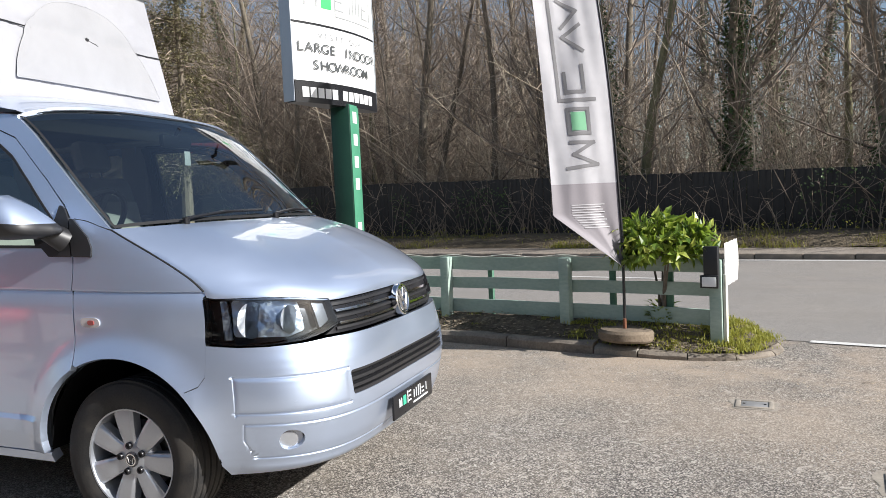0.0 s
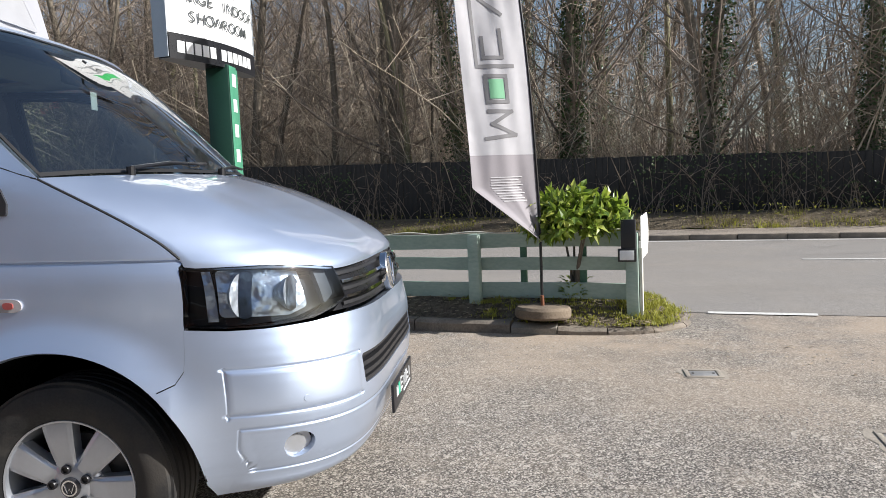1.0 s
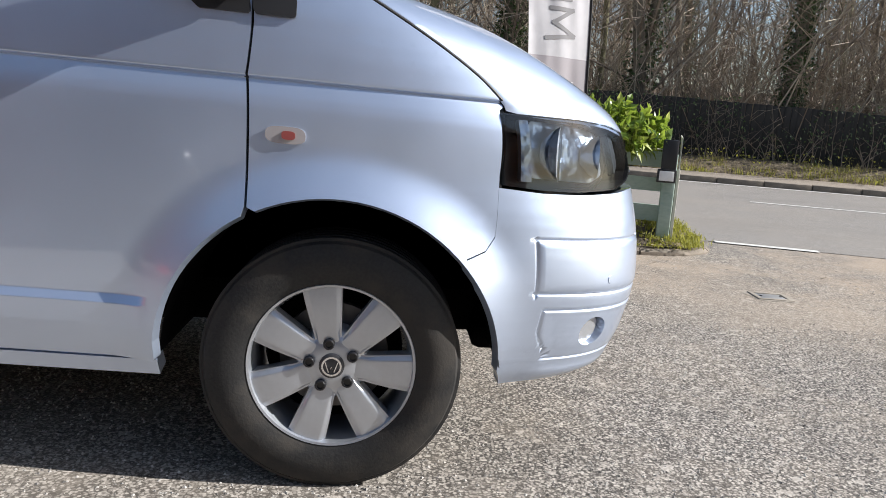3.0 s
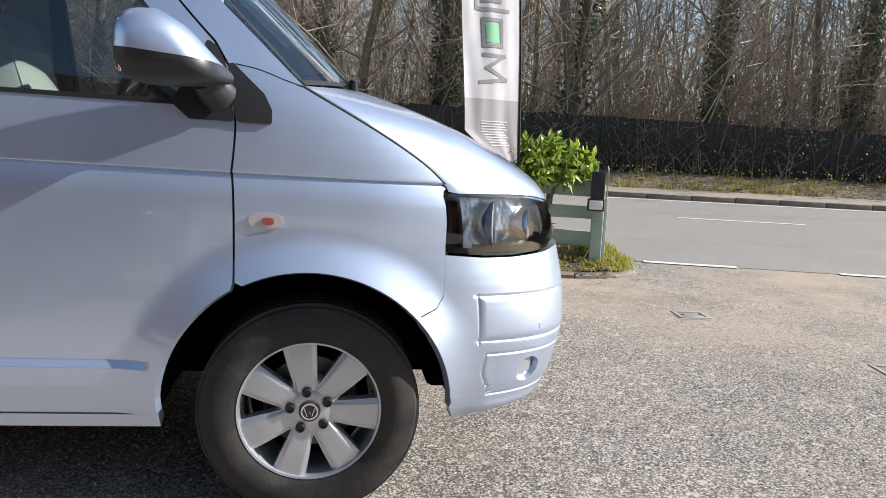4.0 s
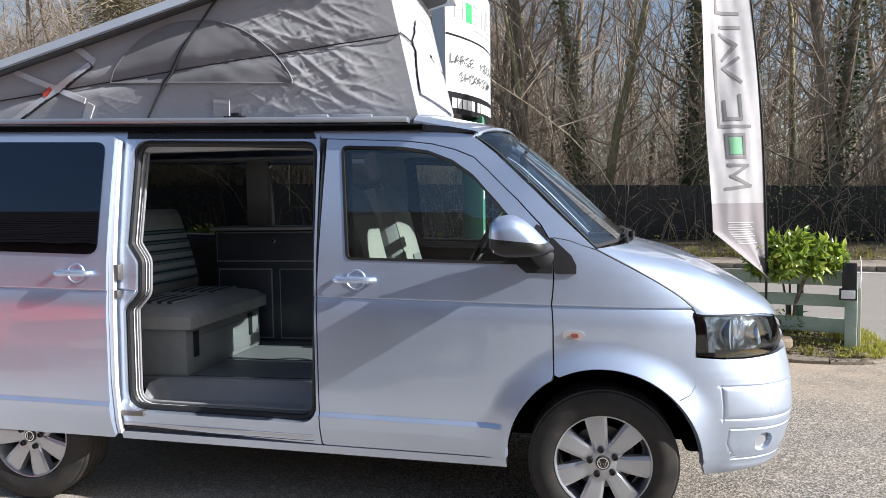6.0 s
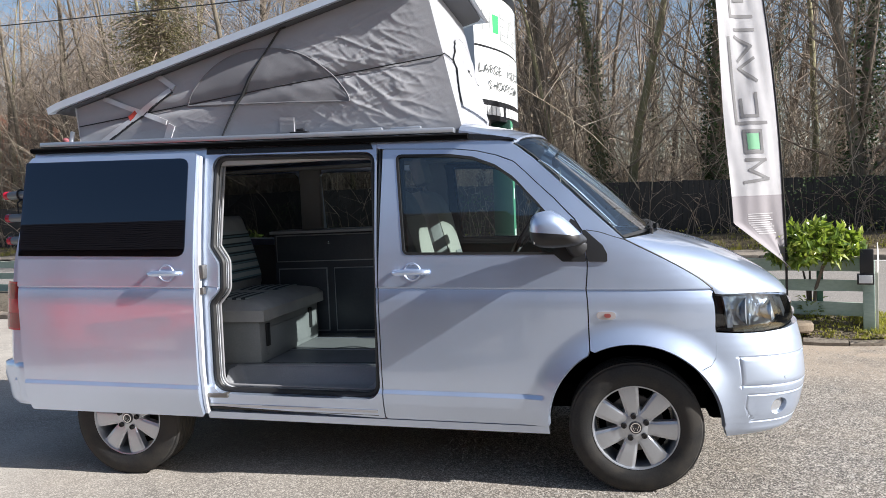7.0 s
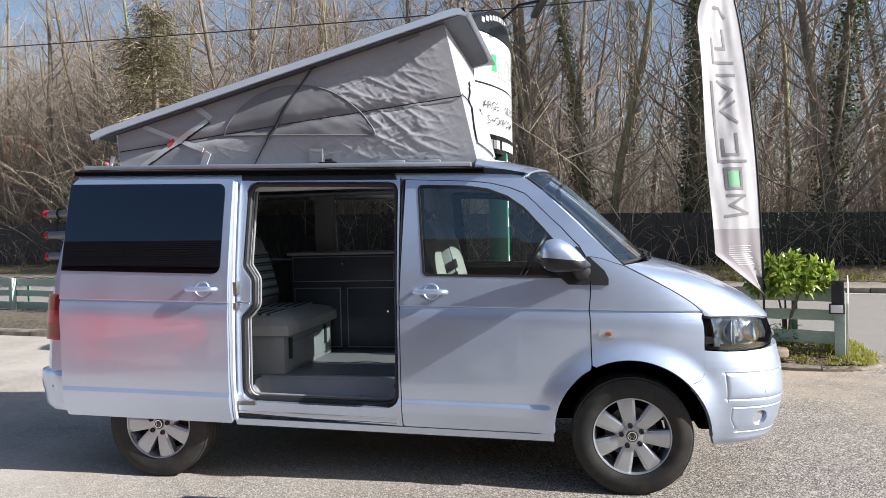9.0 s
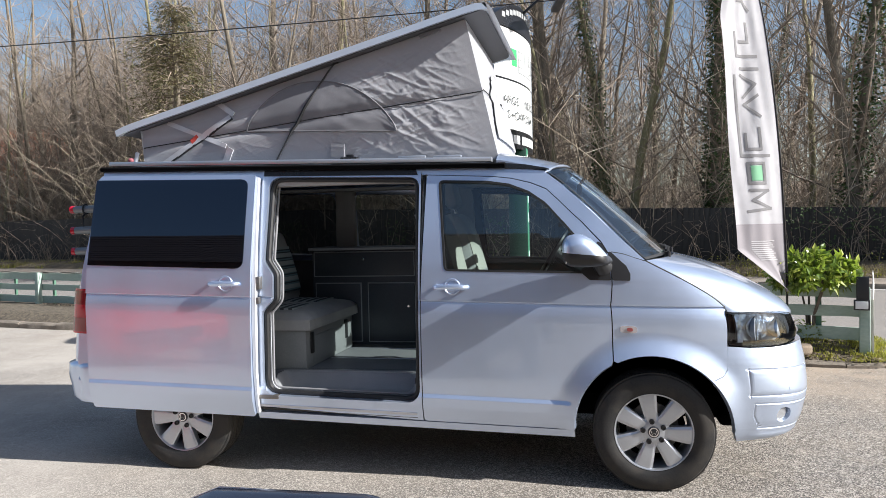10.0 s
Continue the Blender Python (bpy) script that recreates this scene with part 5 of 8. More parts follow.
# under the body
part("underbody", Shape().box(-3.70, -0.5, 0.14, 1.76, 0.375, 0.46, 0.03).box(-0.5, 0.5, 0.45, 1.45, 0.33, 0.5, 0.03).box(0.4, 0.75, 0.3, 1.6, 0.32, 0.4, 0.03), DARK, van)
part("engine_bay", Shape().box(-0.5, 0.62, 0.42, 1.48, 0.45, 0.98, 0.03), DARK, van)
for cx in (0.0, -3.0):
    for flip in (0, 1):
        w = Shape()
        ys = (0.045, 0.42) if not flip else (2 * YC - 0.42, 2 * YC - 0.045)
        prof = arc(cx, 0.44 if cx < -1 else 0.450, 0, 180, 18, 0.356 - SHEAR * cx * 0.9)
        vs = [(x, y, z) for y in ys for x, z in prof]
        m = len(prof)
        w.add(vs, [(i, i + 1, m + i + 1, m + i) for i in range(m - 1)])
        inn = ys[1] if not flip else ys[0]
        w.add([(x, inn, z) for x, z in prof], [tuple(range(m))])
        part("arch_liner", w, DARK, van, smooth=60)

# wheels: one built, three copied
def wheel(parent):
    w = thing("wheel", "", "")
    w.parent = parent
    R, rim = 0.345, 0.222
    tyre = [(rim - 0.004, -0.105), (rim + 0.012, -0.112), (rim + 0.05, -0.118), (R - 0.045, -0.117), (R - 0.014, -0.105), (R, -0.085)]
    for h in (-0.06, -0.02, 0.02, 0.06):
        tyre += [(R, h - 0.014), (R - 0.009, h - 0.011), (R - 0.009, h - 0.003), (R, h)]
    tyre += [(R, 0.085), (R - 0.014, 0.105), (R - 0.045, 0.117), (rim + 0.05, 0.118), (rim + 0.02, 0.113), (rim - 0.004, 0.10)]
    m = Matrix.Rotation(radians(90), 4, "X")
    t = Shape().lathe(tyre, 72, m)
    t.f = [f for f in t.f if len(f) == 4]
    tyre_ob = part("tyre", t, RUBBER, w, "black road tyre", 30)
    blocks = Shape()
    for i in range(72):
        a = 2 * math.pi * i / 72
        for h in (-0.085, 0.085):
            blocks.box(-0.011, 0.011, -0.016, 0.016, -0.004, 0.004, 0, m @ Matrix.Rotation(a, 4, "Z") @ Matrix.Translation((R - 0.006, 0, h)) @ Matrix.Rotation(radians(90 + (12 if h > 0 else -12)), 4, "Y"))
    tagged(part("tread", blocks, RUBBER, tyre_ob, smooth=0), kind="stuff")
    rings = Shape().lathe([(rim - 0.018, -0.09), (rim - 0.008, -0.09), (rim - 0.008, 0.075), (rim + 0.002, 0.082), (rim + 0.005, 0.098), (rim + 0.001, 0.106), (rim - 0.005, 0.104), (rim - 0.009, 0.088), (rim - 0.016, 0.06), (rim - 0.018, -0.09)], 64, m)
    rings.f = [f for f in rings.f if len(f) == 4]
    rim_ob = part("rim", rings, ALLOY, w, "silver alloy rim", 40)
    disc = Shape().lathe([(0.0, -0.02), (0.15, -0.02), (0.15, 0.005), (0.08, 0.008), (0.0, 0.008)], 40, m)
    part("brake_disc", disc, STEEL, w)
    part("brake_drum", Shape().lathe([(0.0, -0.10), (0.19, -0.10), (0.19, -0.03), (0.0, -0.03)], 32, m), DARK, w)
    for i in range(7):
        a = 2 * math.pi * i / 7 + radians(99)
        sp = Shape()

        def fn(p, q):
            r = 0.045 + (0.2145 - 0.045) * p
            wd = 0.0265 + 0.0265 * p ** 0.75 + 0.010 * max(0, (0.30 - p) / 0.30) ** 2
            s_ = (2 * q - 1)
            crown = 0.007 * (1 - abs(s_) ** 7) - 0.004 * math.exp(-((abs(s_) - 0.86) / 0.05) ** 2)
            lift = 0.088 + 0.014 * math.sin(math.pi * (0.10 + 0.60 * p))
            return (r, s_ * wd, lift - 0.010 + crown)
        sp.grid(fn, 12, 16, (0, 0, -0.040))
        sp.v = [tuple(m @ Matrix.Rotation(a, 4, "Z") @ Vector(p)) for p in sp.v]
        part("spoke", sp, ALLOY, rim_ob, smooth=40)
    hubs = Shape().lathe([(0.100, 0.02), (0.100, 0.062), (0.092, 0.080), (0.074, 0.091), (0.036, 0.094), (0.0, 0.094)], 36, m)
    hub = part("hub", hubs, ALLOY, w)
    part("centre_cap", Shape().lathe([(0.034, 0.088), (0.034, 0.098), (0.029, 0.101), (0.0, 0.101)], 28, m), plain("cap_grey", (0.07, 0.07, 0.075), 0.3, 0.5), hub)
    capring = Shape().lathe([(0.027, 0.1), (0.027, 0.104), (0.022, 0.104), (0.022, 0.1)], 28, m)
    capring.f = [f for f in capring.f if len(f) == 4]
    part("cap_ring", capring, CHROME, hub)
    part("cap_emblem", Shape().tube([m @ Vector((-0.017, 0.012, 0.103)), m @ Vector((-0.007, -0.016, 0.103)), m @ Vector((0, 0.0, 0.103)), m @ Vector((0.007, -0.016, 0.103)), m @ Vector((0.017, 0.012, 0.103))], 0.0025, 5), CHROME, hub)
    for i in range(5):
        a = 2 * math.pi * i / 5 + radians(99)
        part("wheel_bolt", Shape().lathe([(0.0155, 0.07), (0.0155, 0.102), (0.013, 0.106), (0.010, 0.106), (0.009, 0.1), (0.0, 0.1)], 12, m @ Matrix.Translation((0.061 * math.cos(a), 0.061 * math.sin(a), 0))), SATIN, hub)
    return w


w0 = wheel(van)
w0.matrix_basis = pose(0, 0.135, 0.345)
for x, y, rz, spin in ((-3.0, 0.135, 0, 20), (0, 2 * YC - 0.135, 180, 33), (-3.0, 2 * YC - 0.135, 180, 50)):
    copy_thing(w0, pose(x, y, 0.345, 0, 0, rz) @ pose(0, 0, 0, 0, spin, 0))

# ---- pop-top roof: fabric bellows under a tilted lid ----
k_ = Nodes("tent_fabric")
weave = k_.noise(420, 2, 0.5)
dirt = k_.noise(2.2, 6, 0.65)
k_.set(Base_Color=k_.ramp(k_.mix(0.3, dirt, weave), (0.3, (0.30, 0.30, 0.32)), (0.7, (0.385, 0.385, 0.41))), Roughness=0.62, Sheen_Weight=0.15)
k_.bump(k_.mix(0.75, weave, k_.noise(14, 5, 0.6)), 0.25, 0.006)
_mix, _tr = k_.n("MixShader", Fac=0.12), k_.n("BsdfTranslucent")
_tr.inputs[0].default_value = (0.45, 0.45, 0.46, 1)
k_.link(k_.bsdf.outputs[0], _mix.inputs[1])
k_.link(_tr.outputs[0], _mix.inputs[2])
k_.link(_mix.outputs[0], k_.out.inputs[0])
TENT = k_.m
NETTING = varied("window_netting", (0.13, 0.13, 0.145), (0.20, 0.20, 0.215), 3.0, 0.8, 0, 0.3, 500.0, 0.001)
CORD = plain("black_cord", (0.012, 0.012, 0.013), 0.6)
BAR = plain("strut_grey", (0.55, 0.55, 0.57), 0.4, 0.3)
LIDTOP = car_paint("roof_lid_paint", (0.66, 0.74, 0.85), 0.3, 0.3)

roof_z = lambda x: 1.945 - SHEAR * x
lid_z = lambda x: 2.292 + 0.2593 * (x + 3.53)
TY0, TY1 = 0.295, 2 * YC - 0.295


def fold(x, z, seed=0.0):
    """Creases of the slack cloth: long diagonal folds near the front corner, soft dents elsewhere."""
    n1 = noise.noise(Vector((x * 2.0 + z * 2.6, z * 1.5 - x * 0.8, 3 + seed)))
    f = min(max((x + 2.15) / 0.8, 0), 1)
    d1 = noise.noise(Vector(((x * 0.45 + z) * 15, (x - z * 0.4) * 3.2, 9 + seed)))
    d2 = noise.noise(Vector(((z - x * 0.35) * 24, (x + z * 0.3) * 3.0, 5 + seed)))
    d3 = noise.noise(Vector(((z + x * 0.9) * 30, (x - z) * 5.0, 2 + seed)))
    sharp = lambda d, p: (1 - min(abs(d) * 2.4, 1)) ** p
    ridge = sharp(d1, 4) * 0.011 + sharp(d2, 4) * 0.008 + sharp(d3, 5) * 0.005
    return 0.012 * n1 + (f + 0.12 * (1 - f)) * ridge


def tent_side(a, b, y_at=TY0, sg=1):
    xb, xt = -3.385 + 2.485 * a, -3.41 + 2.31 * a
    x = xb + (xt - xb) * b
    z0, z1 = roof_z(xb) + 0.01, lid_z(xt) - 0.048
    z = z0 + (z1 - z0) * b
    pin = min(b, 1 - b, a, 1 - a) * 5
    w = min(1, max(pin, 0.05))
    belt = 0.022 * math.exp(-((z - (2.155 + 0.107 * (x + 3.385))) / 0.035) ** 2)
    y = y_at + sg * (0.02 * b - 0.045 * math.sin(math.pi * b) * math.sin(math.pi * a) + belt * w - fold(x, z, y_at) * w)
    return (x, y, z)


bellows = part("bellows_side", Shape().grid(tent_side, 280, 120), TENT, van, "creased grey fabric side of the pop-top", 80)
part("bellows_side", Shape().grid(lambda a, b: tent_side(a, b, TY1, -1), 60, 24), TENT, van, smooth=80)


def tent_front(a, b):
    y = TY0 + (TY1 - TY0) * a
    x = -0.90 - 0.20 * b
    z = roof_z(-0.90) + 0.01 + (lid_z(-1.10) - 0.048 - roof_z(-0.90) - 0.01) * b
    w = min(1, min(b, 1 - b, a, 1 - a) * 6)
    bow = 0.03 * math.sin(math.pi * a) * math.sin(math.pi * b)
    belt = -0.015 * math.exp(-((b - 0.5) / 0.04) ** 2)
    return (x + bow + w * (belt + 0.5 * fold(y * 1.3, z, 8.0)), y + 0.02 * (1 - 2 * a) * b, z)


front_cloth = part("bellows_front", Shape().grid(tent_front, 70, 60), TENT, van, "pale grey fabric front of the pop-top", 80)
part("bellows_rear", Shape().grid(lambda a, b: (-3.385 - 0.025 * b, TY0 + (TY1 - TY0) * a, roof_z(-3.385) + (lid_z(-3.41) - 0.048 - roof_z(-3.385)) * b), 20, 6), TENT, van)

# netting windows with a piped edge
def on_side(x, z, out=0.010):
    a = min(max((x + 3.39) / 2.56, 0), 1)
    for _ in range(6):
        lo, hi = roof_z(-3.385 + 2.485 * a) + 0.01, lid_z(-3.41 + 2.31 * a) - 0.048
        b = min(max((z - lo) / (hi - lo), 0), 1)
        p = tent_side(a, b)
        a = min(max(a + (x - p[0]) / 2.5, 0), 1)
    return Vector((p[0], p[1] - out, p[2]))


PIPING = plain("piping_grey", (0.15, 0.15, 0.16), 0.7)
PALE_PIPING = plain("piping_pale", (0.30, 0.30, 0.31), 0.7)


def netting(base, rise, place, parent, cloth, cord=0.005, n=46, edging=PIPING):
    """An arched window: base runs along its foot, rise gives its height there."""
    sh, top, foot = Shape(), [], []
    for i in range(n + 1):
        x = base[0] + (base[1] - base[0]) * i / n
        top.append((x, base[2] + (base[3] - base[2]) * i / n + rise(i / n)))
        foot.append((x, base[2] + (base[3] - base[2]) * i / n))
    m = 16
    vs = [place(top[i][0], foot[i][1] + (top[i][1] - foot[i][1]) * j / m) for i in range(n + 1) for j in range(m + 1)]
    fs = [(i * (m + 1) + j, (i + 1) * (m + 1) + j, (i + 1) * (m + 1) + j + 1, i * (m + 1) + j + 1) for i in range(n) for j in range(m)]
    win = part("netting_window", sh.add(vs, fs), cloth, parent, "arched netting window", 80)
    loop_pts = [place(*p) for p in foot] + [place(*p) for p in top[::-1]]
    part("piping", Shape().tube(loop_pts + loop_pts[:1], cord, 5, False), edging, win)
    return win


arch_rise = lambda t: 0.315 * (1 - abs(2 * t - 1.0) ** 2.3) ** 0.85 * (1 + 0.08 * (0.5 - t)) + 0.012
netting((-2.60, -1.555, 2.232, 2.186), arch_rise, on_side, bellows, NETTING)


def on_front(y, z, out=0.014):
    a = (y - TY0) / (TY1 - TY0)
    lo, hi = roof_z(-0.90) + 0.01, lid_z(-1.10) - 0.048
    p = tent_front(a, min(max((z - lo) / (hi - lo), 0), 1))
    return Vector((p[0] + out, p[1], p[2]))


# Front netting: same net in a lighter copy, its sunlight put into the colour.
netting((0.42, 1.48, 2.13, 2.13), lambda t: 0.48 * (1 - abs(2 * t - 1) ** 2.6) ** 0.8 + 0.01, on_front, front_cloth, varied("sunlit_netting", (0.24, 0.24, 0.25), (0.31, 0.31, 0.32), 3.0, 0.8, 0, 0.3, 500.0, 0.001), 0.002, edging=PALE_PIPING)

cord = [on_side(-3.385 + 2.38 * i / 40, 2.155 + 0.107 * 2.38 * i / 40, 0.010) for i in range(41)]
cord += [on_front(TY0 + (TY1 - TY0) * i / 20, 2.42 + 0.004 * math.sin(i), 0.008) for i in range(21)]
part("cord", Shape().tube(cord, 0.0036, 6), CORD, bellows)
kn = on_front(0.95, 2.42, 0.012)
part("cord_knot", Shape().lathe([(0.0, -0.012), (0.012, -0.006), (0.014, 0.004), (0.0, 0.014)], 10, Matrix.Translation(kn)).tube([kn, kn + Vector((0.012, 0.06, -0.02)), kn + Vector((0.008, 0.12, -0.05))], 0.003, 5), CORD, front_cloth)
strap = [on_side(-2.397 + 0.449 * i / 14, 2.018 + 0.685 * i / 14, 0.012) for i in range(15)]
part("strap", Shape().tube(strap, [0.011 if 3 < i < 9 else 0.006 for i in range(15)], 6), CORD, bellows, "black tension strap")


def flat_bar(pts, w, material, name="strut"):
    sh, n = Shape(), 14
    for (x0, z0), (x1, z1) in zip(pts, pts[1:]):
        L = math.hypot(x1 - x0, z1 - z0)
        nx, nz = -(z1 - z0) / L * w / 2, (x1 - x0) / L * w / 2
        vs = []
        for i in range(n + 1):
            x, z = x0 + (x1 - x0) * i / n, z0 + (z1 - z0) * i / n
            for sx, o in ((-1, 0.002), (-1, 0.012), (1, 0.012), (1, 0.002)):
                vs.append(on_side(x + sx * nx, z + sx * nz, o))
        fs = [(i * 4 + j, i * 4 + j + 1, i * 4 + 5 + j, i * 4 + 4 + j) for i in range(n) for j in range(3)]
        sh.add(vs, fs + [(0, 1, 2, 3), (n * 4 + 3, n * 4 + 2, n * 4 + 1, n * 4)])
    return part(name, sh, material, bellows)


flat_bar([(-3.237, 2.035), (-2.72, 2.335)], 0.034, BAR)
flat_bar([(-3.22, 2.023), (-2.703, 2.323)], 0.010, CORD, "strut_edge")
flat_bar([(-2.83, 2.445), (-2.695, 2.35)], 0.034, BAR)
flat_bar([(-3.205, 2.323), (-2.75, 2.14)], 0.030, BAR)
flat_bar([(-2.768, 2.03), (-2.715, 2.123)], 0.045, BAR)
flat_bar([(-3.02, 2.182), (-2.965, 2.214)], 0.036, plain("red_catch", (0.5, 0.06, 0.04), 0.5), "red_catch")
flat_bar([(-1.40, 2.795), (-1.26, 2.84)], 0.05, NETTING, "vent")
flat_bar([(-1.965, 2.02), (-1.955, 2.12)], 0.09, TENT, "fabric_tab")
cl = on_side(-1.87, 2.0, 0.02)
part("roof_clamp", Shape().box(-0.055, 0.055, -0.03, 0.02, -0.014, 0.0, 0.004, Matrix.Translation(Vector((-1.87, 0.25, roof_z(-1.87) + 0.03)))).box(-0.02, 0.03, -0.02, 0.01, -0.004, 0.018, 0.008, Matrix.Translation(Vector((-1.87, 0.25, roof_z(-1.87) + 0.03)))), SATIN, van)
for x in (-1.45, -1.22):
    part("roof_fitting", Shape().box(-0.09, 0.09, -0.02, 0.02, -0.01, 0.018, 0.006, Matrix.Translation((x, 0.245, roof_z(x) + 0.015))), ALLOY, van)

# lid: shallow shell with a dark rim beneath
lid = Shape()


def lid_fn(a, b):
    x, y = -3.555 + 2.6 * a, 0.215 + (2 * YC - 0.43) * b
    e = abs(2 * b - 1)
    return (x, y, lid_z(x) + 0.035 * (1 - e ** 4) - 0.02 * max(0, (a - 0.97) / 0.03) - 0.012 * max(0, (0.03 - a) / 0.03))


lid_ob = part("roof_lid", Shape().grid(lid_fn, 40, 24, (0.012, 0, -0.040)), LIDTOP, van, "pale blue-grey lid of the pop-top", 40)
rim_sh = Shape()
rim_sh.grid(lambda a, b: (-3.54 + 2.57 * a, 0.26 + (2 * YC - 0.52) * b, lid_z(-3.54 + 2.57 * a) - 0.020), 20, 10, (0.006, 0, -0.022))
part("lid_lining", rim_sh, plain("lid_lining_grey", (0.07, 0.07, 0.075), 0.6), lid_ob)
fl = Shape().grid(lambda a, b: (-0.955 + 0.05 * b - 0.01, 0.215 + (2 * YC - 0.43) * a, lid_z(-0.955) - 0.01 - 0.048 * b), 16, 4, (-0.02, 0, -0.006))
part("lid_front_lip", fl, plain("lip_grey", (0.42, 0.43, 0.45), 0.5), lid_ob)

# fairing on the roof in front of the bellows
fair = Shape()


def fair_fn(a, b):
    y = 0.165 + (2 * YC - 0.33) * a
    e = abs(2 * a - 1)
    x0, x1 = -0.90, -0.50 - 0.14 * e ** 3
    x = x0 + (x1 - x0) * b
    zz = 1.905 - 0.02 * e ** 2 - SHEAR * x + 0.085 * (1 - b) ** 0.8 * (1 - 0.35 * e ** 10) + 0.042 * (1 - e ** 2.2) 
    return (x, y, zz)


part("roof_fairing", Shape().grid(fair_fn, 40, 16, (0, 0, -0.05)), SILVER, van, "silver fairing at the front of the roof", 50)

# carrier tubes on the tailgate
RAIL_GREY = plain("carrier_grey", (0.22, 0.25, 0.26), 0.4, 0.4)
carrier = part("cycle_carrier", Shape().tube([(-3.82, 0.55, 1.02), (-3.93, 0.55, 1.25), (-3.90, 0.55, 1.72)], 0.014, 8), SATIN, van, "black cycle carrier on the tailgate")
part("carrier_upright", Shape().tube([(-3.82, 1.35, 1.02), (-3.93, 1.35, 1.25), (-3.90, 1.35, 1.72)], 0.014, 8), SATIN, carrier)
for z in (1.44, 1.59, 1.74):
    part("carrier_rail", Shape().tube([(-3.90, 0.50, z), (-3.90, 1.40, z)], 0.018, 10), BLACK, carrier)
    part("wheel_tray", Shape().tube([(-3.99, 0.34, z + 0.003), (-3.78, 0.34, z + 0.006)], 0.027, 12), RAIL_GREY, carrier, "grey carrier tube with red end")
    part("end_cap", Shape().tube([(-4.015, 0.34, z + 0.003), (-3.985, 0.34, z + 0.003)], 0.0285, 12), RED_LENS, carrier)
loop_pts = [(-3.90, 0.34 + 0.034 * math.cos(0.52 * k), 1.745 + 0.034 * math.sin(0.52 * k)) for k in range(13)]
part("carrier_strap", Shape().tube(loop_pts + [(-3.905, 0.31, 1.69), (-3.91, 0.32, 1.62)], 0.006, 6), CORD, carrier)
catch = part("roof_catch", Shape().lathe([(0.0, -0.02), (0.022, -0.012), (0.026, 0.0), (0.02, 0.014), (0.0, 0.02)], 12, Matrix.Translation((-3.49, 0.30, 2.075))), plain("dusty_pink_knob", (0.30, 0.09, 0.10), 0.6), van, "dusty pink knob of the roof catch")
part("catch_plate", Shape().box(-0.012, 0.012, -0.01, 0.01, -0.05, 0.045, 0.004, Matrix.Translation((-3.452, 0.30, 2.085)) @ Matrix.Rotation(radians(15), 4, "Y")), JAMB, catch)
part("catch_arm", Shape().tube([(-3.50, 0.30, 2.055), (-3.46, 0.30, 2.03), (-3.42, 0.30, 2.035)], 0.009, 8), STEEL, catch)

# ---- roadside things ----
FENCE = varied("sage_fence_paint", (0.24, 0.33, 0.28), (0.40, 0.49, 0.43), 4.0, 0.7, 0, 0.35, 45.0, 0.003, (0.3, 1, 1))
FENCE_DARK = varied("green_fence_stain", (0.045, 0.12, 0.08), (0.09, 0.20, 0.13), 5.0, 0.7, 0, 0.3, 40.0, 0.003)
PALE_WOOD = varied("pale_post_wood", (0.45, 0.44, 0.38), (0.66, 0.64, 0.56), 6.0, 0.8, 0, 0.4, 50.0, 0.003, (1, 1, 0.2))
TURN = Matrix.Rotation(RA, 4, "Z")
fence = thing("fence", "low sage-green painted fence of posts and three rails", "fence")
S0 = 2.84
for i in range(14):
    s = S0 - 1.41 * i
    rr = random.Random(40 + i)
    lean_m = Matrix.Rotation(rr.uniform(-0.02, 0.02), 4, "Y") @ Matrix.Rotation(rr.uniform(-0.015, 0.015), 4, "X")
    top = 0.84 + rr.uniform(-0.015, 0.02)
    part("post", Shape().box(-0.052, 0.052, -0.045, 0.045, -0.05, top, 0.008, Matrix.Translation(rd(s, -0.90, 0)) @ TURN @ lean_m), FENCE, fence)
    if i:
        for z0, z1 in ((0.70, 0.835), (0.50, 0.615), (0.245, 0.385)):
            sag = rr.uniform(-0.012, 0.012)
            a, b = Vector(rd(s, -0.84, 0)), Vector(rd(s + 1.41, -0.84, 0))
            board = Shape()

            def fn(p, q, z0=z0, z1=z1, sag=sag, a=a, b=b):
                c = a.lerp(b, p)
                return (c.x, c.y, z0 + (z1 - z0) * q + sag * math.sin(math.pi * p) + 0.004 * noise.noise(Vector((p * 5 + i, q * 2, z0))))
            board.grid(fn, 14, 2, tuple(R2 * 0.024))
            part("board", board, FENCE, fence)
        part("stake", Shape().box(-0.028, 0.028, -0.02, 0.02, -0.05, 0.80, 0.004, Matrix.Translation(rd(s + 0.42 + rr.uniform(-0.1, 0.1), -0.785, 0)) @ TURN), FENCE_DARK, fence, "dark green stake behind the boards")
        if i == 1:
            part("stake", Shape().box(-0.03, 0.03, -0.02, 0.02, -0.05, 0.76, 0.004, Matrix.Translation(rd(S0 - 0.44, -0.785, 0)) @ TURN), FENCE_DARK, fence)
rope = [rd(S0 - 1.41 * 13 * k / 200, -0.88, 0.845 + 0.012 * math.sin(k * 0.9)) for k in range(201)]
part("capping_wire", Shape().tube(rope, 0.006, 5), PALE_WOOD, fence)
part("end_stake", Shape().box(-0.012, 0.012, -0.03, 0.03, -0.05, 0.70, 0.003, Matrix.Translation(rd(S0 + 0.07, -0.90, 0)) @ TURN), PALE_WOOD, fence, "bare pale stake on the end post")
box = thing("post_box", "black reflector box with a white panel on the end post", "marker box", at=Matrix.Translation(rd(S0 - 0.02, -0.97, 0.64)) @ TURN)
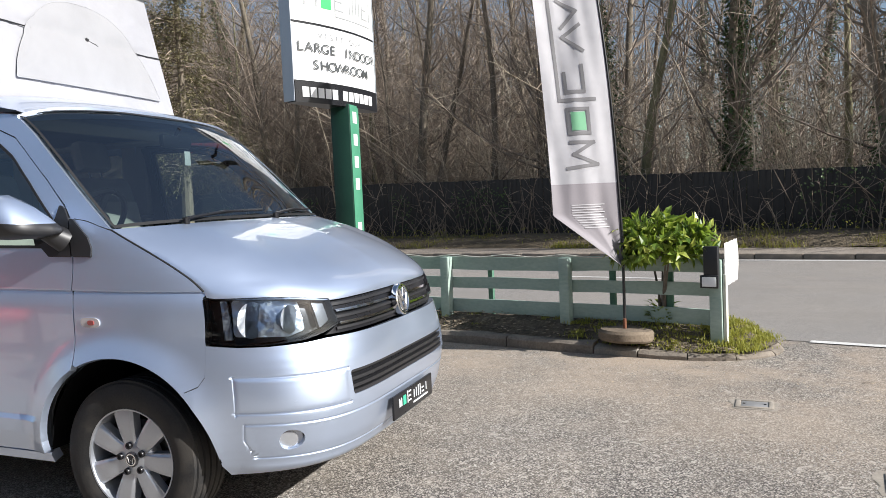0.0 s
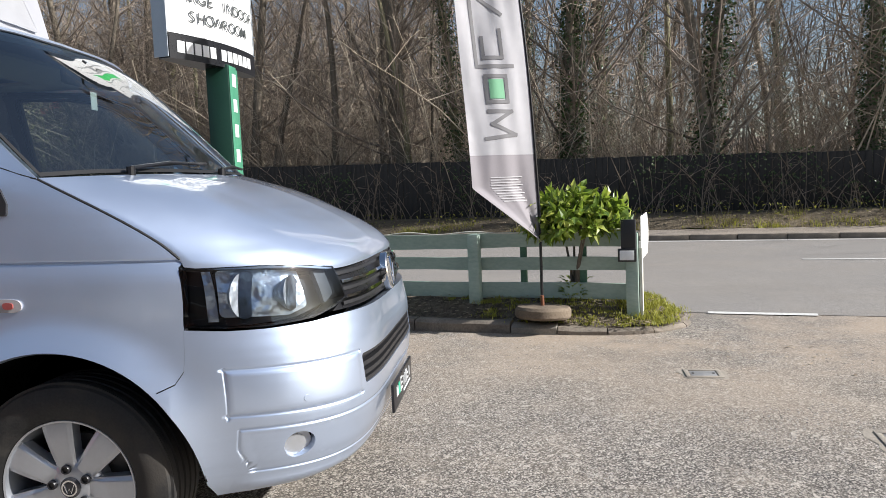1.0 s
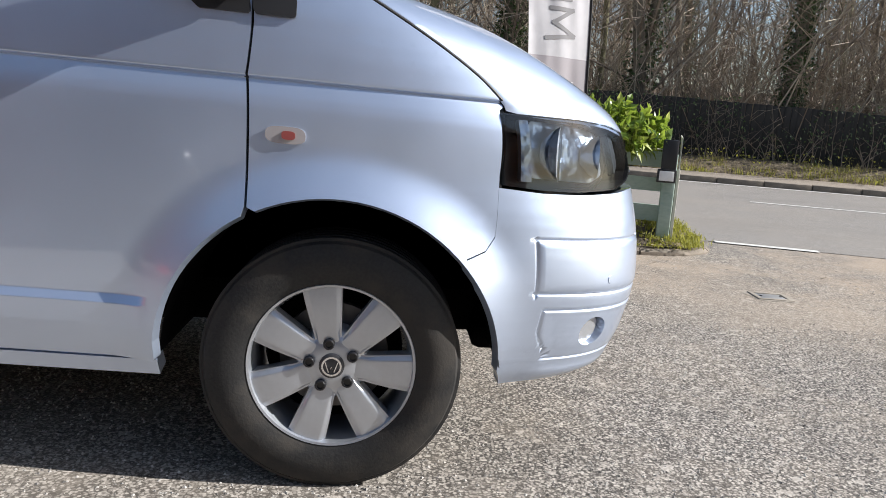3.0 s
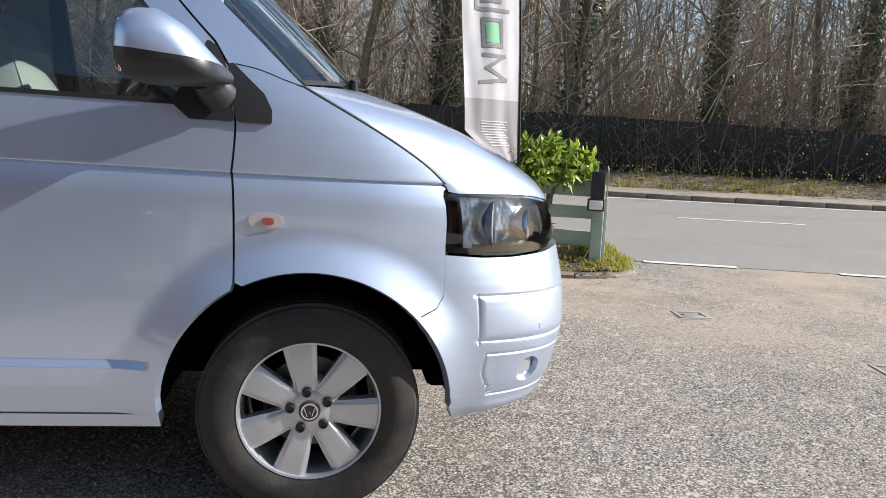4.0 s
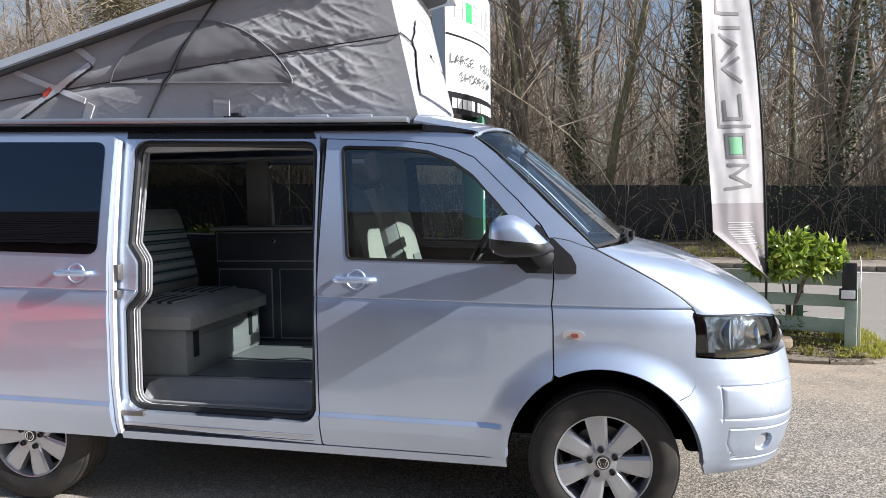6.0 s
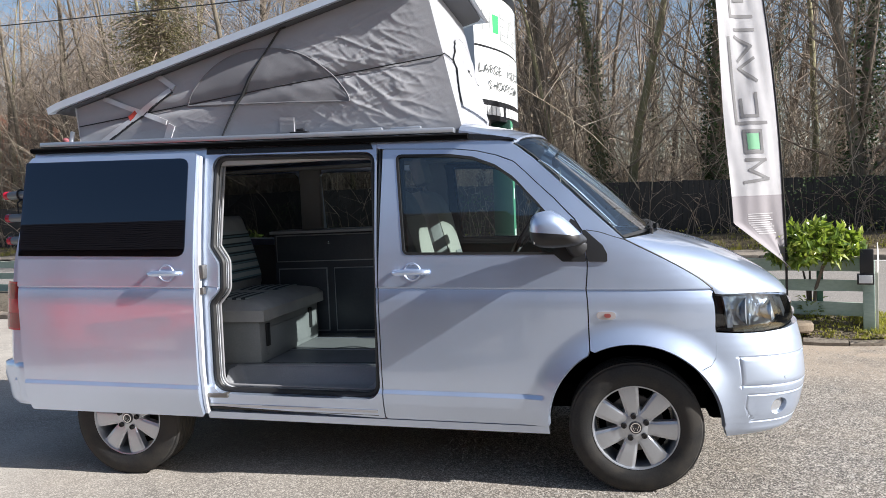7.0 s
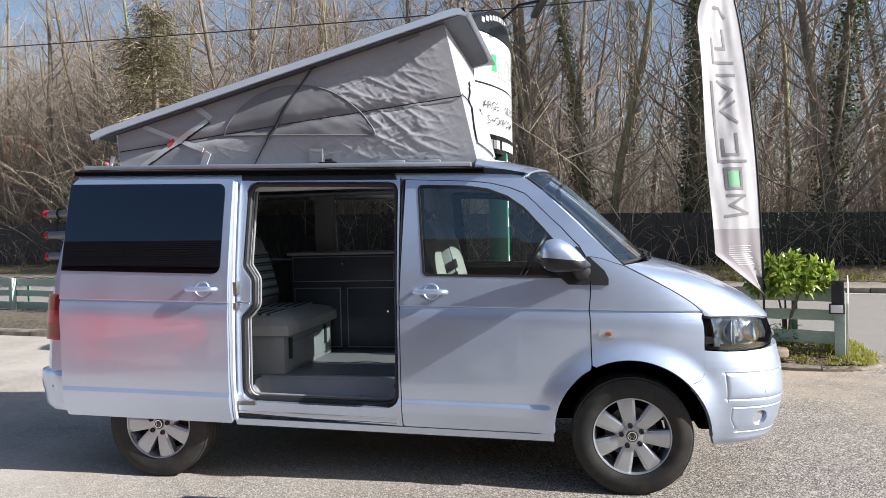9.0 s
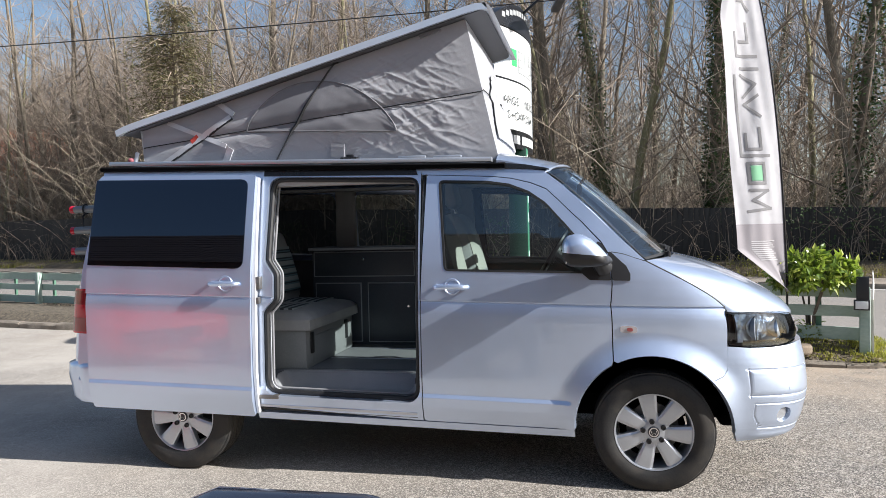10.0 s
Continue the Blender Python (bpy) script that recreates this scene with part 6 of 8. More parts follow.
part("case", Shape().box(-0.06, 0.06, -0.035, 0.02, 0.0, 0.30, 0.008), BLACK, box)
part("frame", Shape().box(-0.085, 0.065, -0.05, -0.02, -0.05, 0.06, 0.006), BLACK, box)
part("panel", Shape().box(-0.068, 0.048, -0.054, -0.048, -0.035, 0.045, 0.002), WHITE, box, "white panel")
b0, bdir, bnor = Vector(rd(S0 + 0.075, -0.92, 0.60)), Vector((0.32, 0.947, 0)), Vector((0.947, -0.32, 0))
sign_board = Shape().grid(lambda a, b: b0 + bdir * (0.34 * a + 0.01 * noise.noise(Vector((b * 9, 3, 1)))) + bnor * 0.012 * math.sin(3 * b) * a + Vector((0, 0, 0.36 * b + 0.02 * a + 0.01 * noise.noise(Vector((a * 8, 5, 1))))), 10, 12, tuple(bnor * -0.005))
solid("notice_board", sign_board, varied("worn_white_board", (0.55, 0.54, 0.51), (0.82, 0.81, 0.78), 8.0, 0.6, 0, 0.2, 60.0), "chipped white plastic notice fixed to the end post", "notice board")

# pole sign
SIGN_WHITE = varied("white_acrylic", (0.74, 0.75, 0.75), (0.84, 0.84, 0.83), 2.0, 0.3, 0, 0.02, 40.0)
SIGN_SIDE = plain("sign_edge_grey", (0.46, 0.50, 0.54), 0.4, 0.3)
POST_GREEN = varied("glossy_green_post", (0.005, 0.030, 0.019), (0.009, 0.048, 0.03), 3.0, 0.5, 0, 0.05, 40.0)
POST_SUNLIT = varied("sunlit_post_face", (0.05, 0.20, 0.12), (0.08, 0.27, 0.165), 3.0, 0.4, 0, 0.03, 40.0)
sign = thing("pole_sign", "tall dealer sign with white curved panels on a green post", "sign", at=(-1.18, 4.75, 0))
sp0, sdir, snor = Vector((-1.40, 4.02, -0.02)) - Vector((-1.18, 4.75, 0)), Vector((0.235, 0.972, 0)), Vector((0.972, -0.235, 0))
SW = 1.30


def sp(a, z, d=0.0):
    """A point on the sign's bowed face: a metres along it, d metres proud."""
    t = a / SW
    return sp0 + sdir * a + snor * (0.09 * (1 - (2 * t - 1) ** 2) + d) + Vector((0, 0, z))


def sign_panel(name, z0, z1, d, material, depth=0.14, a0=0.0, a1=SW, rise=None, label=""):
    sh = Shape()
    n = 18
    vs, fs = [], []
    for i in range(n + 1):
        a = a0 + (a1 - a0) * i / n
        zt = z1 + (rise(i / n) if rise else 0)
        back = sp0 + sdir * a - snor * depth * (1 - 0.3 * (2 * a / SW - 1) ** 2)
        vs += [sp(a, z0, d), sp(a, zt, d), back + Vector((0, 0, zt)), back + Vector((0, 0, z0))]
    for i in range(n):
        fs += [(i * 4 + j, i * 4 + (j + 1) % 4, i * 4 + 4 + (j + 1) % 4, i * 4 + 4 + j) for j in range(4)]
    fs += [(3, 2, 1, 0), (n * 4, n * 4 + 1, n * 4 + 2, n * 4 + 3)]
    return part(name, sh.add(vs, fs), material, sign, label, 30)


p_low = sign_panel("panel", 2.71, 3.27, 0.0, SIGN_WHITE)
p_mid = sign_panel("panel", 3.295, 3.87, 0.0, SIGN_WHITE)
p_band = sign_panel("number_band", 2.49, 2.695, 0.012, SATIN, 0.15, label="black band with pale figures")
p_top = sign_panel("top_cap", 3.885, 3.98, 0.006, SATIN, rise=lambda t: 0.22 * (1 - (2 * t - 1) ** 2), label="black arched cap with pale lettering")
for z in (2.70, 3.282, 3.878):
    sign_panel("joint", z - 0.008, z + 0.008, -0.006, SATIN)
for i in (0, 1):
    part("edge", Shape().prism([sp(SW * i, 2.5, 0.004) + sdir * (0.006 if i else -0.012), sp(SW * i, 3.87, 0.004) + sdir * (0.006 if i else -0.012), sp(SW * i, 3.87, -0.14) + sdir * (0.006 if i else -0.012), sp(SW * i, 2.5, -0.14) + sdir * (0.006 if i else -0.012)], sdir * 0.006), SIGN_SIDE, sign)


def wording(text, a, z, size, material, parent, place, name="wording", stretch=1.0, depth=0.014):
    """Words in the built-in font, bent onto a surface."""
    cu = bpy.data.curves.new("words", "FONT")
    cu.body, cu.size, cu.align_x = text, size, "CENTER"
    cu.offset = 0.0005
    ob = new("words", cu)
    me = bpy.data.meshes.new_from_object(ob.evaluated_get(bpy.context.evaluated_depsgraph_get()))
    bpy.data.objects.remove(ob)
    for v in me.vertices:
        v.co = place(a + v.co.x * stretch, z + v.co.y, depth)
    me.materials.clear()
    return part(name, me, material, parent)


INK = plain("dark_lettering", (0.05, 0.055, 0.055), 0.5)
MIDGREY = plain("grey_lettering", (0.32, 0.33, 0.33), 0.5)
onsign = lambda a, z, d: sp(a, z, d)
def spaced(text, a, z, size, material, pitch):
    """A line of words, each letter a piece of its own."""
    for i, ch in enumerate(text):
        if ch != " ":
            wording(ch, a + (i - (len(text) - 1) / 2) * pitch, z, size, material, p_low, onsign, "letter", 1.2)


spaced("VISIT OUR", 0.65, 3.155, 0.085, MIDGREY, 0.078)
spaced("LARGE INDOOR", 0.65, 3.0, 0.135, INK, 0.104)
spaced("SHOWROOM", 0.65, 2.83, 0.135, INK, 0.112)
bars(lambda a, z, d: sp(a, z, d + 0.002), [(0.15, 3.46, 0.02, 0.22), (0.30, 3.46, 0.02, 0.22), (0.17, 3.55, 0.12, 0.02), (0.56, 3.40, 0.015, 0.30), (0.58, 3.47, 0.12, 0.015), (0.58, 3.56, 0.10, 0.015), (0.58, 3.65, 0.12, 0.015), (0.80, 3.47, 0.015, 0.2), (0.86, 3.47, 0.015, 0.2), (0.92, 3.47, 0.015, 0.22), (0.98, 3.42, 0.015, 0.28), (1.04, 3.42, 0.015, 0.28), (1.06, 3.47, 0.1, 0.015), (1.06, 3.57, 0.08, 0.015), (1.2, 3.47, 0.015, 0.2), (0.58, 3.40, 0.62, 0.012)], MIDGREY, p_mid, depth=0.003)
bars(lambda a, z, d: sp(a, z, d + 0.002), [(0.37, 3.46, 0.14, 0.2)], plain("bright_green", (0.04, 0.50, 0.12), 0.5), p_mid, "mark", 0.003)
bars(lambda a, z, d: sp(a, z, d + 0.014), [(0.075 + 0.095 * i + (0.06 if i > 4 else 0), 2.545, 0.075, 0.10) for i in range(11)], WHITE, p_band, depth=0.003)
bars(lambda a, z, d: sp(a, z, d + 0.008), [(0.15 + 0.09 * i, 3.92 + 0.16 * (1 - (2 * (0.15 + 0.09 * i) / SW - 1) ** 2), 0.07, 0.06) for i in range(12)], MIDGREY, p_top, depth=0.003)
col = Shape().box(-0.16, 0.06, -0.12, 0.10, 0.0, 2.5, 0.012)
colp = part("post", col, POST_GREEN, sign, "dark green box-section post")
# Sun-facing side coloured lighter than the post, so its lit look is painted.
part("post_face", Shape().box(0.062, 0.068, -0.112, 0.095, 0.0, 2.49, 0.002), POST_SUNLIT, colp, "mint green post face, lightened as the sunny side")
bars(lambda a, z, d: (0.069 + d, -0.01 + a, z), [(-0.045, 2.30 - 0.235 * i, 0.09, 0.12) for i in range(9) if i != 4], WHITE, colp, depth=0.002)
part("foot", Shape().box(-0.22, 0.18, -0.3, 0.3, -0.02, 0.06, 0.015), CONCRETE, sign)
part("lamp_arm", Shape().tube([(0.0, 0.0, 4.1), (0.25, -0.05, 4.28), (0.5, -0.08, 4.30)], 0.018, 8), SATIN, sign)
part("flood_lamp", Shape().box(-0.05, 0.05, -0.55, 0.55, -0.03, 0.03, 0.012, Matrix.Translation((0.52, 0.0, 4.30)) @ Matrix.Rotation(radians(12), 4, "Z")), BLACK, sign, "long black trough lamp")

# feather flag on a round concrete base
k_ = Nodes("flag_cloth")
k_.set(Base_Color=k_.ramp(k_.noise(6, 4, 0.6), (0.3, (0.55, 0.54, 0.56)), (0.7, (0.66, 0.65, 0.67))), Roughness=0.7)
_mix, _tr = k_.n("MixShader", Fac=0.4), k_.n("BsdfTranslucent")
_tr.inputs[0].default_value = (0.62, 0.60, 0.62, 1)
k_.link(k_.bsdf.outputs[0], _mix.inputs[1]); k_.link(_tr.outputs[0], _mix.inputs[2]); k_.link(_mix.outputs[0], k_.out.inputs[0])
CLOTH = k_.m
GREYCLOTH = plain("grey_flag_cloth", (0.24, 0.22, 0.235), 0.7)
FLAG_INK = plain("flag_lettering", (0.17, 0.165, 0.17), 0.7)
FLAG_GREEN = plain("flag_green", (0.16, 0.38, 0.22), 0.7)
flag = thing("feather_flag", "white feather flag with grey foot on a bent pole", "flag", at=pose(1.695, 4.12, 0.03, 0, 0, 16))
pole_x = lambda z: -0.045 * max(0, z - 1.0) - 0.026 * max(0, z - 1.6) ** 2 - 0.10 * max(0, z - 3.5) ** 2.2
left_x = lambda z: -(0.60 + 0.02 * max(0, min(z - 1.25, 2.6)) + 0.022 * max(0, z - 1.25) ** 2)
ZT = 4.25


def edge_l(z):
    if z < 1.22:
        return -0.60 * max(0, (z - 0.74) / 0.48)
    if z > 3.62:
        t = (z - 3.62) / (ZT - 3.62)
        return left_x(3.62) + (pole_x(ZT) - left_x(3.62)) * t ** 2.4
    return left_x(z)


def flag_pt(q, z, d=0.0):
    """q from the pole (0) to the free edge (1)."""
    x = pole_x(z) + (min(edge_l(z), pole_x(z) - 0.001) - pole_x(z)) * q
    wave = 0.05 * math.sin(2.2 * z + 2.6 * q) * q + 0.022 * math.sin(7 * q + 1.3 * z) * q + 0.012 * math.sin(14 * q - 2 * z) * min(1, q * 3) * max(0, 1.8 - z) + 0.006 * abs(math.sin(9 * q + 2.1 * z)) * min(1, q * 4) + 0.004 * math.sin(21 * q - 3.3 * z) * min(1, q * 4)
    return (x, 0.02 + wave - 0.10 * q - d, z)


cl1 = Shape().grid(lambda a, b: flag_pt(a, 1.485 + (ZT - 1.485) * b), 30, 90, (0, 0.002, 0))
cloth = part("cloth", cl1, CLOTH, flag, "white cloth with grey marks", 80)
part("cloth_foot", Shape().grid(lambda a, b: flag_pt(a, 0.75 + 0.735 * b), 30, 34, (0, 0.002, 0)), GREYCLOTH, flag, "grey foot of the cloth", 80)


def flag_bars(rows, material, name="letter_bar"):
    m = 6
    for z0, z1, q0, q1 in rows:
        vs = [flag_pt(q0 + (q1 - q0) * j / m, z0 + (z1 - z0) * i / m, 0.004) for i in range(m + 1) for j in range(m + 1)]
        fs = [(i * (m + 1) + j, i * (m + 1) + j + 1, (i + 1) * (m + 1) + j + 1, (i + 1) * (m + 1) + j) for i in range(m) for j in range(m)]
        part(name, Shape().add(vs, fs), material, cloth, smooth=80)


def flag_stroke(pts, material=FLAG_INK, wide=0.030):
    """One bent stroke of the printed mark, drawn along points of (across, height)."""
    sh = Shape()
    for (q0, z0), (q1, z1) in zip(pts, pts[1:]):
        dx, dz = (q1 - q0) * 0.6, z1 - z0
        ln = math.hypot(dx, dz)
        oq, oz = -dz / ln * wide / 2 / 0.6, dx / ln * wide / 2
        eq, ez = dx / ln * wide / 2 / 0.6, dz / ln * wide / 2
        m = max(2, int(ln / 0.03))
        vs = []
        for i in range(m + 1):
            t = i / m
            q, z = q0 - eq + (q1 - q0 + 2 * eq) * t, z0 - ez + (z1 - z0 + 2 * ez) * t
            vs += [flag_pt(q + oq, z + oz, 0.004), flag_pt(q - oq, z - oz, 0.004)]
        sh.add(vs, [(2 * i, 2 * i + 1, 2 * i + 3, 2 * i + 2) for i in range(m)])
    part("printed_stroke", sh, material, cloth, smooth=80, fix=False)


for stroke in ([(0.73, 1.62), (0.28, 1.65), (0.62, 1.74), (0.32, 1.84), (0.66, 1.845)], [(0.36, 1.92), (0.66, 1.92), (0.66, 2.13), (0.36, 2.13), (0.36, 1.92)], [(0.24, 2.21), (0.76, 2.21), (0.77, 3.05)],
               [(0.38, 2.50), (0.38, 2.28), (0.65, 2.28), (0.65, 2.44)], [(0.33, 2.63), (0.61, 2.75), (0.34, 2.85)], [(0.61, 2.83), (0.36, 2.97), (0.63, 3.06)], [(0.27, 3.13), (0.62, 3.13)], [(0.27, 3.26), (0.68, 3.26), (0.68, 3.50)],
               [(0.40, 3.60), (0.40, 3.41), (0.58, 3.41)], [(0.60, 3.83), (0.46, 3.83), (0.32, 3.74)]):
    flag_stroke(stroke)
flag_bars([(1.945, 2.105, 0.40, 0.62)], FLAG_GREEN, "mark")
flag_bars([(1.10 + 0.022 * i, 1.108 + 0.022 * i, 0.22 + 0.03 * (i % 3), 0.72) for i in range(10)], plain("pale_grey_lettering", (0.45, 0.44, 0.45), 0.7), "small_print")
part("pole", Shape().tube([(0, 0, 0.20)] + [(pole_x(z) + 0.006, 0.02, z) for z in np.linspace(0.3, ZT, 30)] + [(edge_l(4.17), -0.02, 4.21)], [0.014] * 3 + [0.013 - 0.006 * i / 28 for i in range(28)] + [0.005], 8), SATIN, flag, "black bent pole")
part("spike", Shape().tube([(0, 0, 0.19), (0, 0, 0.29)], 0.016, 10).tube([(0, 0, 0.185), (0, 0, 0.20)], 0.045, 12), varied("rusty_iron", (0.14, 0.055, 0.03), (0.27, 0.11, 0.055), 20.0, 0.8, 0.2, 0.4, 80.0), flag, "rusty steel socket")
base = Shape().lathe([(0.0, 0.0), (0.225, 0.0), (0.24, 0.02), (0.24, 0.075), (0.22, 0.098), (0.10, 0.108), (0.0, 0.108)], 40)
base.v = [(x * (1 + 0.02 * noise.noise(Vector((x * 5, y * 5, z * 9)))), y, z + 0.006 * noise.noise(Vector((x * 9, y * 9, 3)))) for x, y, z in base.v]
flag_base = thing("flag_base", "round mossy concrete weight holding the flag pole", "flag base", at=pose(1.70, 4.15, 0.125, -2, 2, 0))
part("disc", base, varied("mossy_brown_concrete", (0.075, 0.055, 0.038), (0.23, 0.18, 0.13), 6.0, 0.92, 0, 0.6, 55.0, 0.006), flag_base)

# laurel bush behind the fence
BARK = varied("grey_bark", (0.06, 0.05, 0.04), (0.20, 0.17, 0.14), 6.0, 0.9, 0, 0.8, 40.0, 0.01, (1, 1, 0.3))
k_ = Nodes("laurel_leaf")
geo = k_.n("NewGeometry")
k_.set(Base_Color=k_.ramp(geo.outputs["Random Per Island"], (0.0, (0.04, 0.085, 0.016)), (0.5, (0.14, 0.21, 0.032)), (1.0, (0.46, 0.48, 0.11))), Roughness=0.32)
_mix, _tr = k_.n("MixShader", Fac=0.3), k_.n("BsdfTranslucent")
_tr.inputs[0].default_value = (0.35, 0.48, 0.06, 1)
k_.link(k_.bsdf.outputs[0], _mix.inputs[1]); k_.link(_tr.outputs[0], _mix.inputs[2]); k_.link(_mix.outputs[0], k_.out.inputs[0])
LAUREL = k_.m
bush = thing("laurel_bush", "glossy yellow-green laurel bush growing at the fence", "bush", at=pose(2.0, 4.42, 0.17) @ Matrix.Scale(0.82, 4))
rr = random.Random(77)
stems, leaves = Shape(), Shape()


def leaf(sh, at, d, up, length, width):
    d, up = Vector(d).normalized(), Vector(up)
    side = d.cross(up)
    side = side.normalized() if side.length > 1e-4 else d.orthogonal().normalized()
    nrm = side.cross(d)
    at = Vector(at)
    mid, droop = at + d * length * 0.5 + nrm * length * 0.05, nrm * (-length * 0.12)
    sh.add([at, mid - side * width + nrm * width * 0.35, mid, mid + side * width + nrm * width * 0.35, at + d * length + droop], [(0, 1, 2), (0, 2, 3), (1, 4, 2), (2, 4, 3)])


for i in range(5):
    a = rr.uniform(0, 6.28)
    part("stem", Shape().tube([(0.04 * math.cos(a), 0.04 * math.sin(a), 0.0), (0.07 * math.cos(a), 0.07 * math.sin(a), 0.4), (0.2 * math.cos(a), 0.2 * math.sin(a) - 0.08, 0.75)], [0.022, 0.016, 0.01], 6), BARK, bush)
for i in range(150):
    a, e = rr.uniform(0, 6.283), math.asin(rr.uniform(-0.35, 1))
    rad = rr.uniform(0.72, 1.08)
    c = Vector((0.0, -0.12, 0.93))
    tip = c + Vector((math.cos(a) * math.cos(e) * 0.56 * rad, math.sin(a) * math.cos(e) * 0.36 * rad, math.sin(e) * 0.34 * rad + 0.03 * math.sin(3 * a)))
    root = c + (tip - c) * 0.25 + Vector((0, 0, -0.12))
    stems.tube([root, root.lerp(tip, 0.6) + Vector((0, 0, 0.02)), tip], [0.006, 0.004, 0.003], 4, False)
    out = (tip - c).normalized()
    for k in range(9):
        f = 0.42 + 0.58 * k / 8
        p = root.lerp(tip, f)
        b = k * 2.4 + rr.uniform(-0.3, 0.3)
        o = out.orthogonal().normalized()
        d = out * (0.25 + 0.7 * f) + (Matrix.Rotation(b, 3, out) @ o) * 0.9 + Vector((0, 0, 0.15))
        leaf(leaves, p, d, out * 0.9 + Vector((rr.uniform(-0.5, 0.5), rr.uniform(-0.5, 0.5), 0.5)), rr.uniform(0.11, 0.18), rr.uniform(0.026, 0.042))
for i in range(60):
    a = rr.uniform(0, 6.28)
    leaf(leaves, (0.12 * math.cos(a), 0.1 * math.sin(a), rr.uniform(0.1, 0.3)), (math.cos(a), math.sin(a), 0.5), (0, 0, 1), 0.09, 0.02)
tagged(part("twigs", stems, BARK, bush), kind="stuff")
part("foliage", leaves, LAUREL, bush, smooth=0, fix=False)

# a second laurel on the bed behind the van
laurel_far = copy_thing(bush, pose(-5.15, 5.75, 0.1, 0, 0, 130) @ Matrix.Scale(1.1, 4))

# overhead cable
pts = [(-34 + 70 * t, 9.0 + 3.0 * (0.5 - t), 5.56 + 3.0 * (t - 0.48) ** 2 * 1.6) for t in [i / 40 for i in range(41)]]
solid("overhead_cable", Shape().tube(pts, 0.011, 5), SATIN, "black overhead cable slung across the forecourt", "cable")

# ---- bare wood behind the wall ----
TRUNK = varied("mossy_bark", (0.08, 0.068, 0.05), (0.30, 0.25, 0.19), 3.0, 0.95, 0, 0.9, 30.0, 0.02, (1, 1, 0.25))
PALE_TRUNK = varied("sunlit_lichen_bark", (0.12, 0.115, 0.06), (0.34, 0.31, 0.18), 3.0, 0.95, 0, 0.9, 30.0, 0.02, (1, 1, 0.25))
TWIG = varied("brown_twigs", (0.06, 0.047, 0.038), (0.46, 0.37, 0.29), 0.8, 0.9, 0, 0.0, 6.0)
# Lighter copy of the twig colour, standing for stems that catch the sun.
SUNTWIG = varied("sunlit_twigs", (0.28, 0.22, 0.15), (0.62, 0.54, 0.43), 0.8, 0.9, 0, 0.0, 6.0)
IVY = leafy("ivy_leaves", (0.016, 0.036, 0.010), (0.075, 0.125, 0.03), 0.35, 0.08)


def thin(sh, pts, r0, r1, n=3):
    """A tapered stick without caps, cheap."""
    k, m = len(sh.v), len(pts)
    turns = TURNS[n]
    add_v, add_f = sh.v.append, sh.f.append
    for i, p in enumerate(pts):
        q, o = pts[i + 1 if i < m - 1 else i], pts[i - 1 if i else 0]
        dx, dy, dz = q[0] - o[0], q[1] - o[1], q[2] - o[2]
        sx, sy, sz = dy * 0.13 - dz * 0.94, dz * 0.31 - dx * 0.13, dx * 0.94 - dy * 0.31
        ls = math.sqrt(sx * sx + sy * sy + sz * sz) or 1.0
        sx, sy, sz = sx / ls, sy / ls, sz / ls
        ux, uy, uz = dy * sz - dz * sy, dz * sx - dx * sz, dx * sy - dy * sx
        lu = math.sqrt(ux * ux + uy * uy + uz * uz) or 1.0
        r = r0 + (r1 - r0) * i / (m - 1)
        for c, s_ in turns:
            c_, d_ = c * r, s_ * r / lu
            add_v((p[0] + sx * c_ + ux * d_, p[1] + sy * c_ + uy * d_, p[2] + sz * c_ + uz * d_))
    for i in range(m - 1):
        a = k + i * n
        for j in range(n):
            b = (j + 1) % n
            add_f((a + j, a + b, a + n + b, a + n + j))


TURNS = {n: [(math.cos(2 * math.pi * j / n), math.sin(2 * math.pi * j / n)) for j in range(n)] for n in (3, 4, 5, 6)}


def bough(sh, rr, start, d, length, r, level, most):
    """A bending branch with its side branches."""
    n = 6 if level < 2 else 3 if level < 3 else 2
    pts, p, d = [start], start, d / np.linalg.norm(d)
    for i in range(n):
        wob = np.array([rr.gauss(0, 1) for _ in range(3)])
        d = d + wob * (0.10 if level < 2 else 0.17) + np.array((0, 0, 0.10 if level > 0 else 0.02))
        d = d / np.linalg.norm(d)
        p = p + d * length / n
        pts.append(p)
    thin(sh, pts, r, r * (0.45 if level < most else 0.3), 6 if level == 0 else 4 if level == 1 else 3)
    if level >= most:
        return pts
    kids = {0: 15, 1: 7, 2: 5}[level]
    for i in range(kids):
        f = rr.uniform(0.16 if level == 0 else 0.2, 1.0)
        k = f * n
        j = min(int(k), n - 1)
        q = pts[j] + (pts[j + 1] - pts[j]) * (k - j)
        axis = (pts[j + 1] - pts[j]) / (np.linalg.norm(pts[j + 1] - pts[j]) + 1e-9)
        a = rr.uniform(0, 6.283)
        side = np.cross(axis, (math.cos(a), math.sin(a), 0.3))
        side = side / (np.linalg.norm(side) + 1e-9)
        lean = rr.uniform(0.5, 1.2)
        bough(sh, rr, q, axis * (1.0 if level == 0 else 0.8) + side * lean * 1.2, length * (rr.uniform(0.22, 0.42) if level == 0 else rr.uniform(0.35, 0.6)) * (1.15 - 0.5 * f), r * (0.40 - 0.12 * f), level + 1, most)
    return pts


